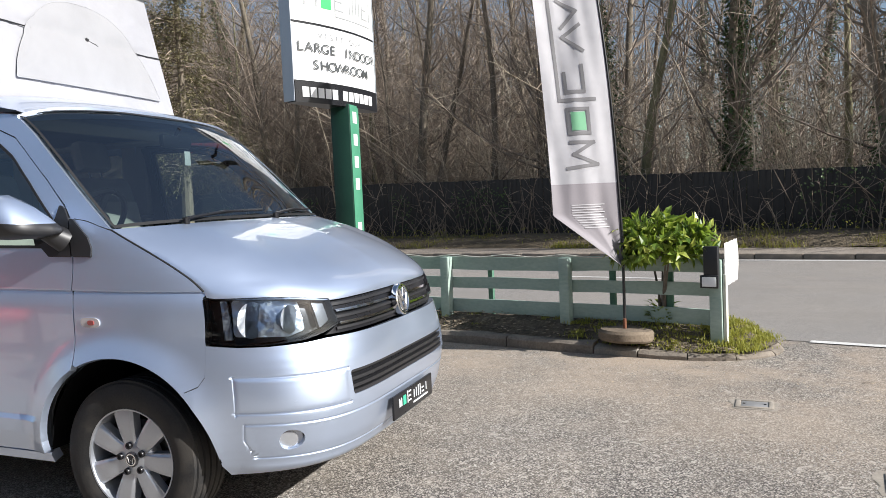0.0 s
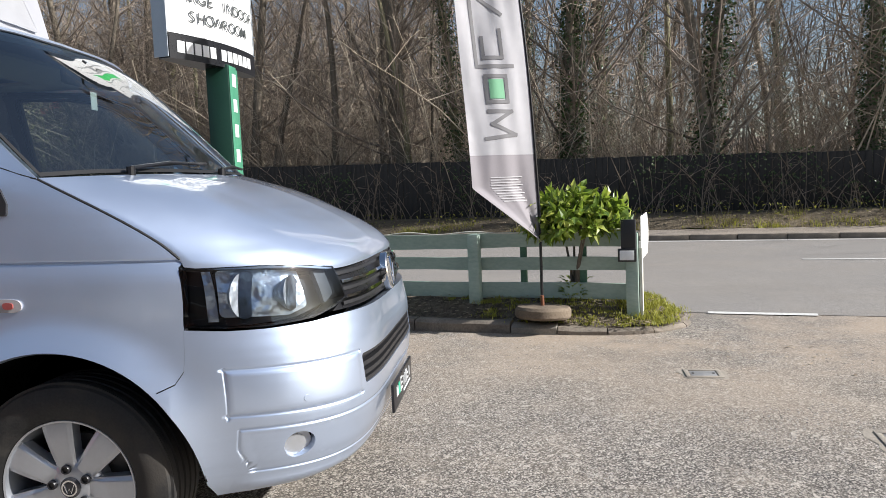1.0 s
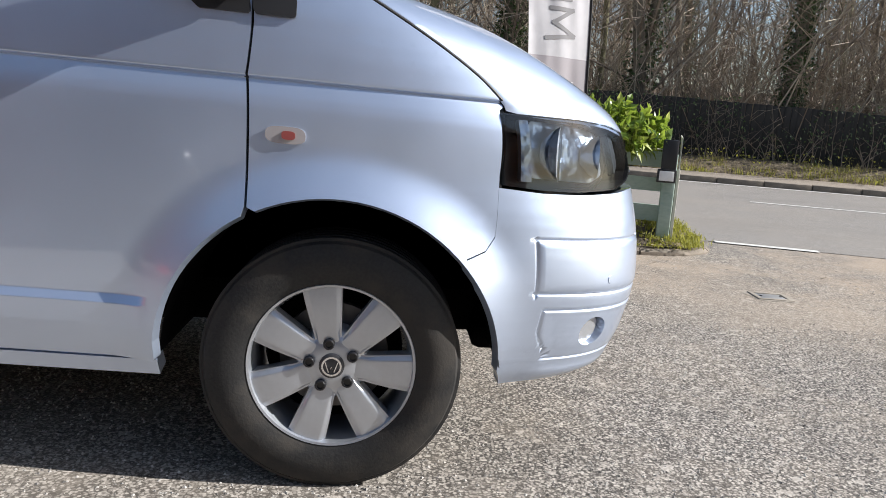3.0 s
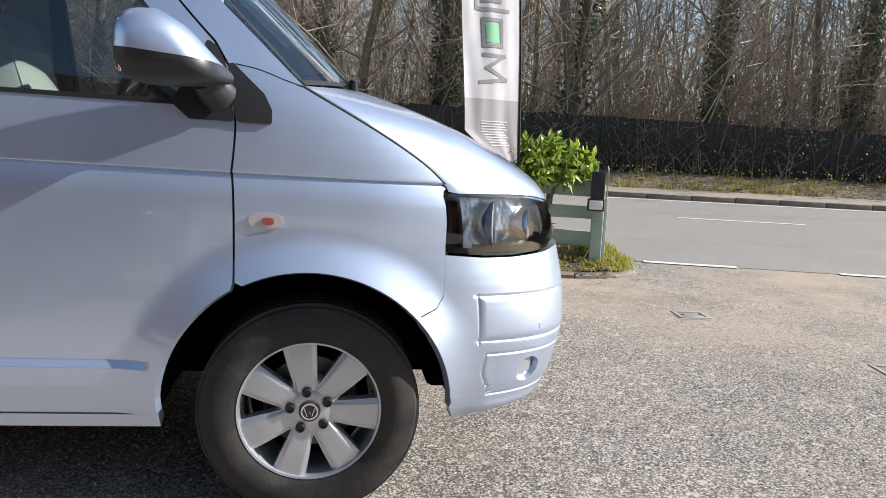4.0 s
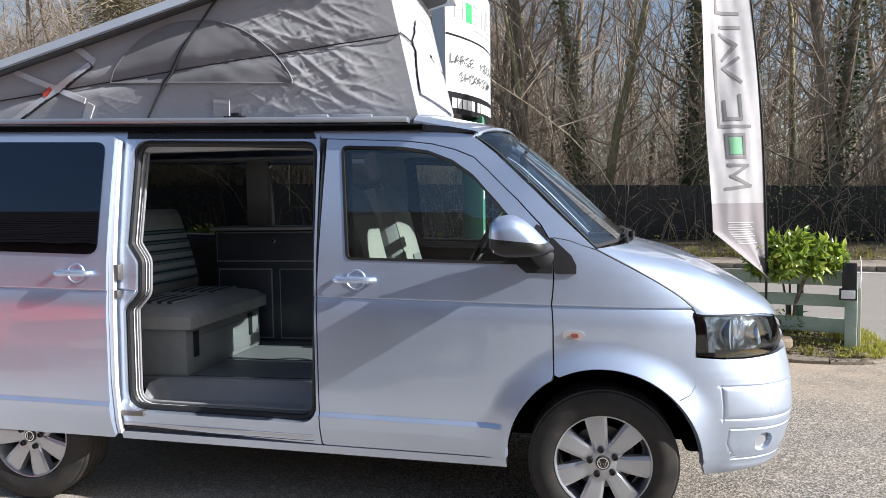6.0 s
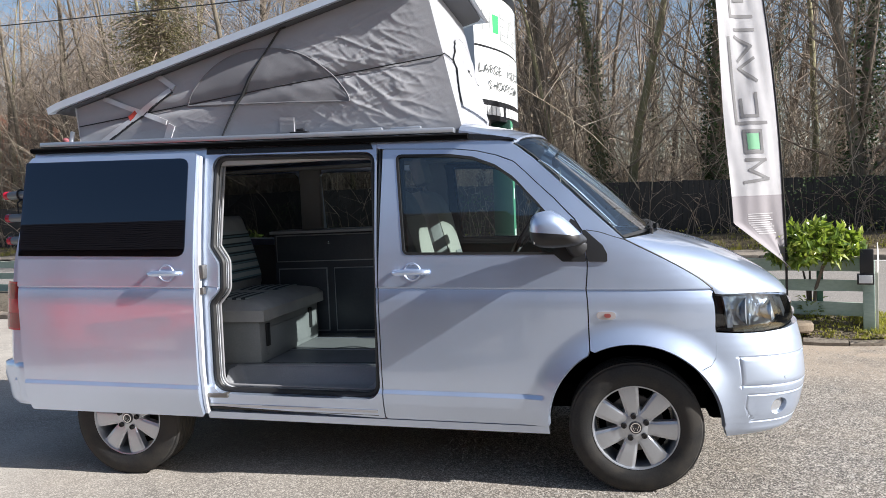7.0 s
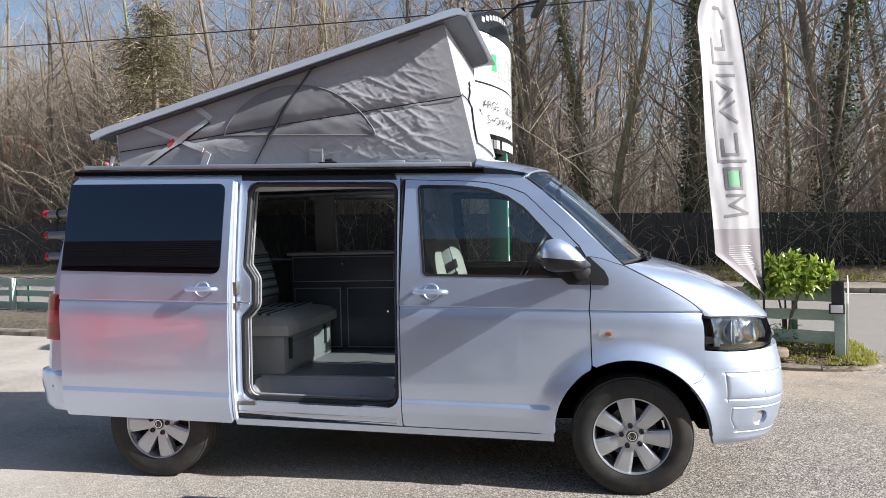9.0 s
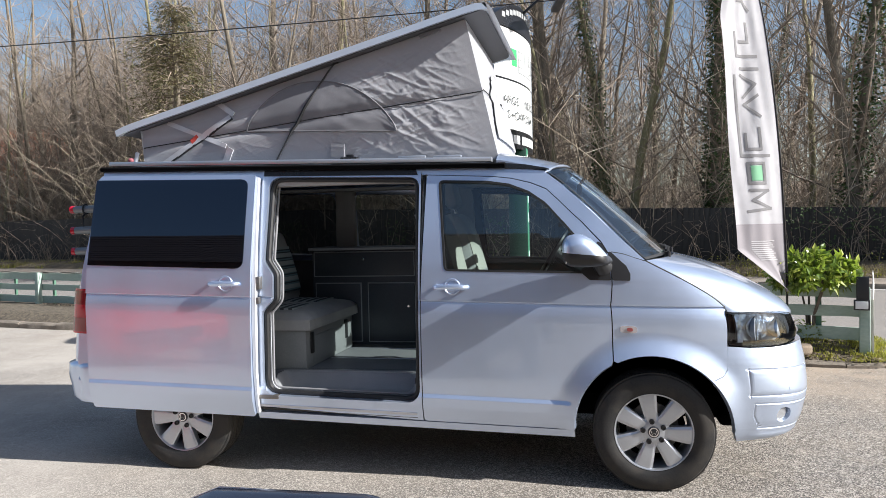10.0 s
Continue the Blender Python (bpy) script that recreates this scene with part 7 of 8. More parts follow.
def tree_kind(seed, height, r, ivy=0, fork=False):
    rr = random.Random(seed)
    trunk, crown, leaves = Shape(), Shape(), Shape()
    n, p, d = 12, np.array((0.0, 0, -0.3)), np.array((rr.uniform(-0.05, 0.05), rr.uniform(-0.05, 0.05), 1.0))
    pts = [p]
    for i in range(n):
        d = d + np.array((rr.gauss(0, 0.045), rr.gauss(0, 0.045), 0))
        d = d / np.linalg.norm(d)
        p = p + d * height / n
        pts.append(p)
    radii = [r * (1.25 if i == 0 else 1 - 0.86 * i / n) for i in range(n + 1)]
    trunk.tube([tuple(q) for q in pts], radii, 9, False)
    for i in range(32):
        f = rr.uniform(0.10, 0.98)
        k = f * n
        j = min(int(k), n - 1)
        q = pts[j] + (pts[j + 1] - pts[j]) * (k - j)
        a = rr.uniform(0, 6.283)
        bough(crown, rr, q, np.array((math.cos(a), math.sin(a), rr.uniform(0.2, 1.1))), height * rr.uniform(0.12, 0.30) * (1.2 - 0.6 * f), r * (0.21 - 0.12 * f), 1, 3)
    if ivy:
        for i in range(ivy):
            f = rr.uniform(0.02, 0.8) ** 1.2
            k = f * n
            j = min(int(k), n - 1)
            q = pts[j] + (pts[j + 1] - pts[j]) * (k - j)
            a, o = rr.uniform(0, 6.283), radii[j] + abs(rr.gauss(0.05, 0.16)) * (1.2 - f)
            leaf(leaves, (q[0] + math.cos(a) * o, q[1] + math.sin(a) * o, q[2]), (math.cos(a + rr.uniform(-1, 1)), math.sin(a), rr.uniform(-1, 0.3)), (math.cos(a), math.sin(a), 0.4), rr.uniform(0.07, 0.13), rr.uniform(0.03, 0.05))
    made = [mesh_of("trunk", trunk, 60), mesh_of("crown", crown, 60), mesh_of("ivy", leaves, 0) if ivy else None]
    made[1].materials.append(TWIG)
    if ivy:
        made[2].materials.append(IVY)
    return made


KINDS = [tree_kind(1, 15.0, 0.20), tree_kind(2, 13.0, 0.14), tree_kind(3, 16.0, 0.25), tree_kind(4, 11.0, 0.09), tree_kind(5, 14.0, 0.16), tree_kind(6, 12.0, 0.11),
         tree_kind(7, 15.0, 0.24, 5200), tree_kind(8, 14.0, 0.17, 3000)]
WORDS = ["bare mossy tree behind the boundary wall", "bare slender tree in the wood", "bare ivy-clad tree behind the boundary wall"]


def plant(s, d, kind, scale=1.0, pale=False, spin=None, z=None):
    rr = random.Random(int(s * 131 + d * 17))
    tr, cr, iv = KINDS[kind]
    zz = (0.45 + max(0, d - 12.4) * 0.02 + max(0, d - 30) * 0.05) if z is None else z
    t = thing("tree", WORDS[2] if iv else WORDS[0] if kind in (0, 2) else WORDS[1], "tree", "trees of the wood",
              Matrix.Translation(rd(s, d, zz)) @ Matrix.Rotation(spin if spin is not None else rr.uniform(0, 6.283), 4, "Z") @ Matrix.Scale(scale, 4))
    for name, me in (("trunk", tr), ("crown", cr), ("ivy", iv)):
        if me:
            o = new(name, me)
            o.parent = t
            if name == "trunk":
                if not me.materials:
                    me.materials.append(TRUNK)
                o.material_slots[0].link = "OBJECT"
                o.material_slots[0].material = PALE_TRUNK if pale else TRUNK
    return t


for s, d, kind, sc, pale in ((-6.05, 13.5, 2, 0.85, False), (-5.4, 13.0, 5, 1.0, True), (3.05, 13.4, 0, 1.0, False), (6.55, 13.2, 6, 0.8, False), (-0.83, 14.0, 7, 1.0, False), (-3.3, 13.6, 4, 1.0, True),
                             (-6.67, 14.3, 2, 0.9, False), (-3.83, 13.4, 7, 1.0, True), (-0.7, 14.2, 6, 1.0, False), (2.7, 13.7, 7, 1.1, False), (-30.6, 14, 2, 1.0, False), (-22.5, 15, 7, 1.1, False),
                             (-24.3, 14, 0, 1.0, True), (-33.4, 13.5, 4, 1.0, False), (-19.4, 14, 0, 1.0, False), (-8.5, 13.6, 1, 1.0, False), (1.8, 15, 5, 1.1, True), (10.2, 13.6, 7, 1.0, False), (13.5, 14.5, 2, 1.0, False),
                             (17.5, 13.4, 4, 1.0, True), (-11.5, 13.8, 0, 1.0, False), (-14.5, 14.6, 5, 1.1, True), (-17.0, 13.3, 1, 1.0, False), (-27.5, 14.8, 5, 1.0, True)):
    plant(s, d, kind, sc, pale)
rr = random.Random(21)
for i in range(116):
    s = rr.uniform(-52, 34) if i % 2 else rr.uniform(-56, -12)
    d = 13.6 + 24 * rr.random() ** 1.5
    plant(s, d, rr.choice([0, 1, 1, 2, 3, 3, 4, 4, 5, 5, 7, 7]), rr.uniform(0.8, 1.25), rr.random() < 0.3)

for i in range(64):
    plant(rr.uniform(-66, -17), rr.uniform(16.0, 46.0), rr.choice([0, 1, 3, 4, 5, 2]), rr.uniform(0.95, 1.35), rr.random() < 0.3)

# undergrowth: arching stems, one tangled mass; sunlit ones painted in a paler copy
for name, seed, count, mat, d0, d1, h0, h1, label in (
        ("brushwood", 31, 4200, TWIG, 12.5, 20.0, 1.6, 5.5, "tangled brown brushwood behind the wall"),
        ("pale_brushwood", 32, 3600, SUNTWIG, 12.4, 19.0, 1.2, 7.0, "bramble and hazel stems painted pale as sunlit ones"),
        ("tall_brushwood", 35, 2500, TWIG, 13.0, 27.0, 4.0, 12.5, "tall fine hazel and thorn stems in the wood"),
        ("wall_creepers", 33, 1100, TWIG, 11.75, 12.15, 0.5, 1.9, "dry creepers and thin stems against the wall"),
        ("deep_wood", 34, 2300, TWIG, 22.0, 60.0, 7.0, 15.0, "far bare stems deep in the wood")):
    rr = random.Random(seed)
    sh = Shape()
    for i in range(count):
        s, d = rr.uniform(*{"deep_wood": (-90, 60), "tall_brushwood": (-66, -9)}.get(name, (-58, 30))), rr.uniform(d0, d1)
        h, a, le = rr.uniform(h0, h1), rr.uniform(0, 6.283), rr.uniform(0.0, 0.12 if name == "deep_wood" else 0.55 if h < 5.5 else 0.3)
        base = np.array(rd(s, d, 0.35 + max(0, d - 12.4) * 0.02 + max(0, d - 30) * 0.05))
        d3 = np.array((math.cos(a) * le, math.sin(a) * le, 1.0))
        pts, p = [base], base
        for k in range(5):
            d3 = d3 + np.array((math.cos(a) * le * 0.35 + rr.gauss(0, 0.09), math.sin(a) * le * 0.35 + rr.gauss(0, 0.09), -0.06 * le * k))
            p = p + d3 / np.linalg.norm(d3) * h / 5
            pts.append(p)
        r = rr.uniform(0.02, 0.07) if name == "deep_wood" else rr.uniform(0.006, 0.018) * (1 if h < 5.5 else 1.6)
        thin(sh, pts, r, r * 0.35)
        for k in range(rr.randint(14, 22) if name == "tall_brushwood" else rr.randint(3, 7) if name != "wall_creepers" else 3):
            j = rr.randint(1, 4)
            b = rr.uniform(0, 6.283)
            L = h * rr.uniform(0.10, 0.35)
            q = pts[j] + (pts[j + 1] - pts[j]) * rr.random()
            e = q + np.array((math.cos(b), math.sin(b), rr.uniform(0.1, 1.0))) * L * 0.5
            thin(sh, [q, e, e + np.array((math.cos(b + 0.5), math.sin(b + 0.5), rr.uniform(-0.1, 0.7))) * L * 0.5], r * 0.5, r * 0.2)
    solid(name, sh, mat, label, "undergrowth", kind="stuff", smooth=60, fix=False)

# brick houses glimpsed through the wood
HOUSE_BRICK = varied("orange_brick", (0.34, 0.12, 0.06), (0.52, 0.22, 0.12), 3.0, 0.9, 0, 0.4, 18.0, 0.01)
for hx, hy, turn in ((-37.0, 31.0, 0.25), (-50.0, 27.0, 0.35)):
    house = thing("house", "orange brick house with a tiled roof beyond the wood", "house", "houses beyond the wood", Matrix.Translation((hx, hy, 0.6)) @ Matrix.Rotation(turn, 4, "Z"))
    part("wall", Shape().box(-5.0, 5.0, 0.0, 7.0, -0.6, 5.0, 0.02), HOUSE_BRICK, house)
    part("roof", Shape().prism([(-5.3, -0.4, 4.9), (-5.3, 3.5, 7.6), (-5.3, 7.4, 4.9)], (10.6, 0, 0)), varied("orange_tiles", (0.26, 0.09, 0.05), (0.42, 0.17, 0.10), 4.0, 0.85, 0, 0.5, 20.0, 0.02) if "orange_tiles" not in bpy.data.materials else bpy.data.materials["orange_tiles"], house)
    for wx in (-3.6, -0.7, 2.2):
        for wz in (0.6, 3.0):
            win = part("window", Shape().box(wx, wx + 1.4, -0.06, 0.05, wz, wz + 1.3, 0.01), WHITE, house)
            part("window_pane", Shape().box(wx + 0.1, wx + 1.3, -0.075, -0.055, wz + 0.1, wz + 1.2, 0.004), plain("house_pane", (0.05, 0.06, 0.07), 0.1, 0, 1.0) if "house_pane" not in bpy.data.materials else bpy.data.materials["house_pane"], win)

# an olive-green evergreen among the bare trees
EVERGREEN = leafy("olive_evergreen", (0.06, 0.058, 0.026), (0.19, 0.165, 0.08), 0.55, 0.15)
ever = thing("evergreen_tree", "olive-green evergreen standing among bare trees", "tree", at=(-14.4, 18.8, 0.6))
part("trunk", Shape().tube([(0, 0, -0.3), (0.1, 0, 4), (0, 0.1, 8.6)], [0.22, 0.15, 0.04], 9), TRUNK, ever)
rr = random.Random(91)
sh, tw = Shape(), Shape()
for i in range(210):
    z = 2.2 + 6.6 * rr.random()
    a, reach = rr.uniform(0, 6.283), (3.1 - 0.24 * z) * rr.uniform(0.4, 1.2)
    tip = np.array((math.cos(a) * reach, math.sin(a) * reach, z - 0.25 * reach + rr.uniform(-0.2, 0.3)))
    thin(tw, [np.array((0, 0, z)), np.array((tip[0] * 0.5, tip[1] * 0.5, z + 0.05)), tip], 0.03, 0.006)
    for k in range(44):
        f = rr.uniform(0.25, 1.05)
        p = np.array((0, 0, z)) * (1 - f) + tip * f + np.array([rr.gauss(0, 0.16) for _ in range(3)])
        leaf(sh, p, (math.cos(a) + rr.gauss(0, 0.6), math.sin(a) + rr.gauss(0, 0.6), rr.uniform(-0.7, 0.3)), (rr.gauss(0, 0.4), rr.gauss(0, 0.4), 1), rr.uniform(0.12, 0.24), rr.uniform(0.015, 0.03))
tagged(part("twig_mass", tw, TWIG, ever), kind="stuff")
part("foliage", sh, EVERGREEN, ever, smooth=0, fix=False)

# ivy and bramble leaves on the wall and among the brush
rr = random.Random(55)
sh = Shape()
for i in range(5200):
    s, d, z = rr.uniform(-24, 24), rr.uniform(11.85, 12.2), 0.3 + 1.6 * rr.random() ** 0.7
    if noise.noise(Vector((s * 0.55, z * 0.4, 2))) < 0.12:
        continue
    leaf(sh, rd(s, d, z), (rr.uniform(-1, 1), -0.6, rr.uniform(-1, 0.3)), (0.2, -1, 0.3), rr.uniform(0.05, 0.10), rr.uniform(0.02, 0.035))
solid("wall_ivy", sh, IVY, "dark ivy trailing over the boundary wall", "ivy", kind="stuff", smooth=0, fix=False)
sh = Shape()
for i in range(2600):
    s, d, z = rr.uniform(-26, 24), rr.uniform(10.5, 12.1), rr.uniform(0.2, 0.65)
    leaf(sh, rd(s, d, z), (rr.uniform(-1, 1), rr.uniform(-1, 1), rr.uniform(0, 1)), (0, 0, 1), rr.uniform(0.05, 0.10), rr.uniform(0.015, 0.03))
solid("verge_weeds", sh, GRASS, "green weeds along the verge", "weeds", kind="stuff", smooth=0, fix=False)
pole_wood = varied("creosoted_pole", (0.05, 0.04, 0.03), (0.13, 0.10, 0.08), 4.0, 0.9, 0, 0.5, 40.0, 0.01, (1, 1, 0.2))
for x, y, z in ((-34, 10.5, 6.7), (36, 7.5, 7.2)):
    solid("cable_pole", Shape().tube([(x, y, -0.3), (x, y, z + 0.3)], [0.14, 0.10], 12), pole_wood, "tall creosoted pole carrying the cable", "utility pole")

# ---- forecourt side: showroom and parked cars, seen in the van's glass and paint ----
BRICK = varied("red_brown_brick", (0.16, 0.075, 0.05), (0.30, 0.16, 0.11), 5.0, 0.9, 0, 0.5, 30.0, 0.006)
TILE = varied("clay_roof_tiles", (0.05, 0.035, 0.03), (0.13, 0.085, 0.07), 4.0, 0.85, 0, 0.5, 25.0, 0.01)
hall = thing("showroom", "long low brick showroom with a dark tiled roof", "building", at=(0, -12.5, 0))
part("wall", Shape().box(-26, 12, -9.5, 0, 0, 4.3, 0.02), BRICK, hall)
roof_s = Shape()
for i in range(14):
    t0, t1 = i / 14, (i + 1) / 14
    y0, y1 = 0.5 - 5.2 * t0, 0.5 - 5.2 * t1
    roof_s.add([(-26.6, y0, 4.2 + 3.2 * t0 + 0.03), (12.6, y0, 4.2 + 3.2 * t0 + 0.03), (12.6, y1, 4.2 + 3.2 * t1), (-26.6, y1, 4.2 + 3.2 * t1), (-26.6, y0, 4.2 + 3.2 * t0), (12.6, y0, 4.2 + 3.2 * t0)], [(0, 1, 2, 3), (0, 4, 5, 1)])
roof_s.add([(-26.6, -4.7, 7.4), (12.6, -4.7, 7.4), (12.6, -10.0, 4.2), (-26.6, -10.0, 4.2)], [(0, 1, 2, 3)])
roof_s.add([(-26.6, 0.5, 4.2), (-26.6, -4.7, 7.4), (-26.6, -10.0, 4.2)], [(0, 1, 2)]).add([(12.6, 0.5, 4.2), (12.6, -4.7, 7.4), (12.6, -10.0, 4.2)], [(0, 2, 1)])
part("roof", roof_s, TILE, hall, smooth=0)
DARKPANE = plain("dark_window", (0.03, 0.035, 0.04), 0.05, 0, 1.0)
for i in range(7):
    x = -24 + i * 5.0
    w = part("window", Shape().box(x, x + 3.2, 0.0, 0.05, 0.4, 2.5, 0.01), JAMB, hall)
    part("glazing", Shape().box(x + 0.08, x + 3.12, 0.04, 0.06, 0.48, 2.42, 0.004), DARKPANE, w)


def parked_car(x, y, turn, paint, label, cab=0.9, tall=0.5, mirrors=()):
    """A hatchback: lofted body, glasshouse, wheels; its nose points to local +y."""
    car = thing("parked_car", label, "car", "cars on the forecourt", Matrix.Translation((x, y, 0)) @ Matrix.Rotation(turn, 4, "Z"))
    st = [(-2.05, 0.45, 0.80, 0.70), (-1.9, 0.30, 0.95, 0.80), (-1.2, 0.24, 0.98, 0.86), (0.0, 0.22, 0.96, 0.88), (0.9, 0.24, 0.95, 0.87), (1.5, 0.26, 0.90, 0.84), (1.9, 0.30, 0.80, 0.76), (2.05, 0.38, 0.66, 0.62)]
    n = 20

    def ringat(s):
        yy, z0, z1, w = s
        out = []
        for i in range(n):
            t = 2 * math.pi * i / n
            c, q = math.cos(t), math.sin(t)
            out.append((w * math.copysign(abs(c) ** 0.45, c), yy, (z0 + z1) / 2 + (z1 - z0) / 2 * math.copysign(abs(q) ** 0.55, q)))
        return out
    dense = [tuple(v) for v in spline(st, 5)]
    b = Shape()
    vs = [p for s in dense for p in ringat(s)]
    fs = [(i * n + j, i * n + (j + 1) % n, (i + 1) * n + (j + 1) % n, (i + 1) * n + j) for i in range(len(dense) - 1) for j in range(n)]
    b.add(vs, fs + [tuple(range(n)), tuple(range((len(dense) - 1) * n, len(dense) * n))])
    part("body", b, paint, car, smooth=60)
    gl = Shape().grid(lambda a, c: ((2 * a - 1) * (0.78 - 0.20 * math.sin(math.pi * min(max((c - 0.02) / 0.96, 0), 1)) ** 0.5), -1.85 + (1.85 + cab) * c, 0.92 + tall * math.sin(math.pi * min(max(c, 0), 1)) ** 0.55 * (1 - abs(2 * a - 1) ** 5)), 16, 22)
    part("glasshouse", gl, DARKPANE, car, smooth=60)
    part("roof", Shape().grid(lambda a, c: ((2 * a - 1) * 0.57, -1.35 + (0.8 + cab) * c, 0.932 + tall - 0.06 * (2 * c - 1.1) ** 2 - 0.04 * abs(2 * a - 1) ** 3), 10, 12, (0, 0, -0.03)), paint, car, smooth=60)
    for sx in (-1, 1):
        part("headlamp", Shape().box(-0.2, 0.2, -0.05, 0.05, -0.07, 0.07, 0.04, Matrix.Translation((sx * 0.52, 1.93, 0.66)) @ Matrix.Rotation(-sx * 0.35, 4, "Z")), LENS, car)
        for yy in (-1.3, 1.28):
            wh = part("wheel", Shape().lathe([(0.0, -0.09), (0.29, -0.09), (0.31, -0.07), (0.31, 0.07), (0.29, 0.09), (0.2, 0.09), (0.19, 0.07), (0.0, 0.07)], 28, Matrix.Translation((sx * 0.80, yy, 0.31)) @ Matrix.Rotation(radians(90 * sx), 4, "Y")), RUBBER, car)
            part("rim", Shape().lathe([(0.19, 0.07), (0.185, 0.095), (0.05, 0.085), (0.0, 0.085)], 20, Matrix.Translation((sx * 0.80, yy, 0.31)) @ Matrix.Rotation(radians(90 * sx), 4, "Y")), ALLOY, wh)
    part("grille", Shape().box(-0.42, 0.42, 1.97, 2.055, 0.42, 0.58, 0.03), SATIN, car)
    part("number_plate", Shape().box(-0.26, 0.26, 2.05, 2.07, 0.40, 0.51, 0.004), BLACK, car)
    for mx, my, mz in mirrors:
        mm = part("door_mirror", Shape().box(-0.16, 0.16, -0.07, 0.07, -0.09, 0.09, 0.06, Matrix.Translation((mx, my, mz))), paint, car)
        part("mirror_arm", Shape().tube([(mx - math.copysign(0.12, mx), my, mz - 0.05), (mx - math.copysign(0.28, mx), my - 0.02, mz - 0.12)], 0.03, 8), SATIN, mm)
    return car


parked_car(-1.79, -4.64, radians(0), NAVY_PAINT, "dark blue people carrier parked nose towards the van", 1.35, 0.72, ((1.09, 1.16, 1.135), (-1.09, 1.16, 1.135)))
parked_car(-6.27, -4.07, radians(-48), RED_PAINT, "bright red hatchback parked nose towards the van")

# ---- inside the van ----
GREYCLOTH_SEAT = varied("grey_upholstery", (0.27, 0.275, 0.27), (0.40, 0.40, 0.39), 8.0, 0.85, 0, 0.3, 300.0, 0.002)
SEATBOX = varied("grey_seat_laminate", (0.20, 0.21, 0.21), (0.27, 0.28, 0.28), 4.0, 0.5, 0, 0.05, 90.0, 0.001)
VINYL = varied("grey_vinyl_floor", (0.15, 0.155, 0.16), (0.23, 0.235, 0.24), 4.0, 0.55, 0, 0.15, 120.0, 0.002)
LAMINATE = varied("slate_laminate", (0.048, 0.057, 0.070), (0.078, 0.090, 0.106), 3.0, 0.4, 0, 0.05, 90.0, 0.001)
EDGING = plain("pale_edging", (0.42, 0.44, 0.46), 0.4)
LINING = varied("grey_carpet_lining", (0.09, 0.09, 0.095), (0.15, 0.15, 0.155), 5.0, 0.95, 0, 0.4, 250.0, 0.003)
HEADLINING = varied("pale_headlining", (0.30, 0.30, 0.29), (0.40, 0.39, 0.38), 3.0, 0.9, 0, 0.1, 200.0, 0.001)
DASH = varied("charcoal_dash", (0.035, 0.037, 0.04), (0.06, 0.062, 0.066), 5.0, 0.6, 0, 0.2, 220.0, 0.001)
STEPMAT = varied("grey_step_plastic", (0.20, 0.205, 0.215), (0.30, 0.305, 0.315), 4.0, 0.5, 0, 0.1, 140.0, 0.001)
k_ = Nodes("striped_upholstery")
wv = k_.n("TexWave", Scale=5.2, Distortion=0.15, Detail=1.0)
wv.bands_direction = "Z"
k_.link(k_.coords(), wv.inputs["Vector"])
wv2 = k_.n("TexWave", Scale=15.0, Distortion=0.1)
wv2.bands_direction = "Z"
k_.link(k_.coords(), wv2.inputs["Vector"])
k_.set(Base_Color=k_.mix(k_.ramp(wv.outputs["Fac"], (0.42, 0.0), (0.5, 1.0)), k_.mix(k_.ramp(wv2.outputs["Fac"], (0.4, 0.0), (0.55, 1.0)), (0.03, 0.04, 0.045), (0.12, 0.2, 0.22)), (0.32, 0.36, 0.36)), Roughness=0.9)
k_.bump(k_.noise(300, 2), 0.2, 0.002)
STRIPE = k_.m
k_ = Nodes("striped_cushion")
wv = k_.n("TexWave", Scale=5.0, Distortion=0.15, Detail=1.0)
wv.bands_direction = "X"
k_.link(k_.coords(), wv.inputs["Vector"])
k_.set(Base_Color=k_.mix(k_.ramp(wv.outputs["Fac"], (0.42, 0.0), (0.5, 1.0)), (0.035, 0.045, 0.05), (0.32, 0.36, 0.36)), Roughness=0.9)
STRIPE_X = k_.m

FZ = 0.612
cabin = part("cabin_floor", Shape().box(-3.75, -0.62, 0.30, 1.80, FZ - 0.06, FZ, 0.004), VINYL, van, "grey vinyl floor with rails")
for x0, x1, y in ((-2.38, -1.40, 0.335), (-3.6, -1.0, 0.78), (-3.6, -1.0, 1.22)):
    part("floor_rail", Shape().box(x0, x1, y, y + 0.018, FZ - 0.002, FZ + 0.006, 0.002), ALLOY, cabin)
    part("floor_rail", Shape().box(x0, x1, y + 0.028, y + 0.04, FZ - 0.002, FZ + 0.005, 0.002), SATIN, cabin)
# step well inside the side door
well = Shape()
def tray(a, b):
    """A tray with a rounded back wall and rounded ends."""
    wall = max(ease((b - 0.66) / 0.34), ease((abs(2 * a - 1) - 0.80) / 0.20) * ease(b / 0.5))
    return (-2.385 + 0.985 * a, 0.085 + 0.225 * b, 0.512 + (FZ - 0.510) * wall)


well.grid(tray, 60, 24, (0, 0, -0.02))
part("door_step", well, STEPMAT, van, "moulded grey door step", 60)
part("step_vent", Shape().box(-1.452, -1.440, 0.19, 0.225, 0.56, 0.60, 0.003), SATIN, van)
part("floor_edge", Shape().box(-2.40, -1.385, 0.30, 0.33, FZ - 0.05, FZ + 0.008, 0.006), STEPMAT, van)
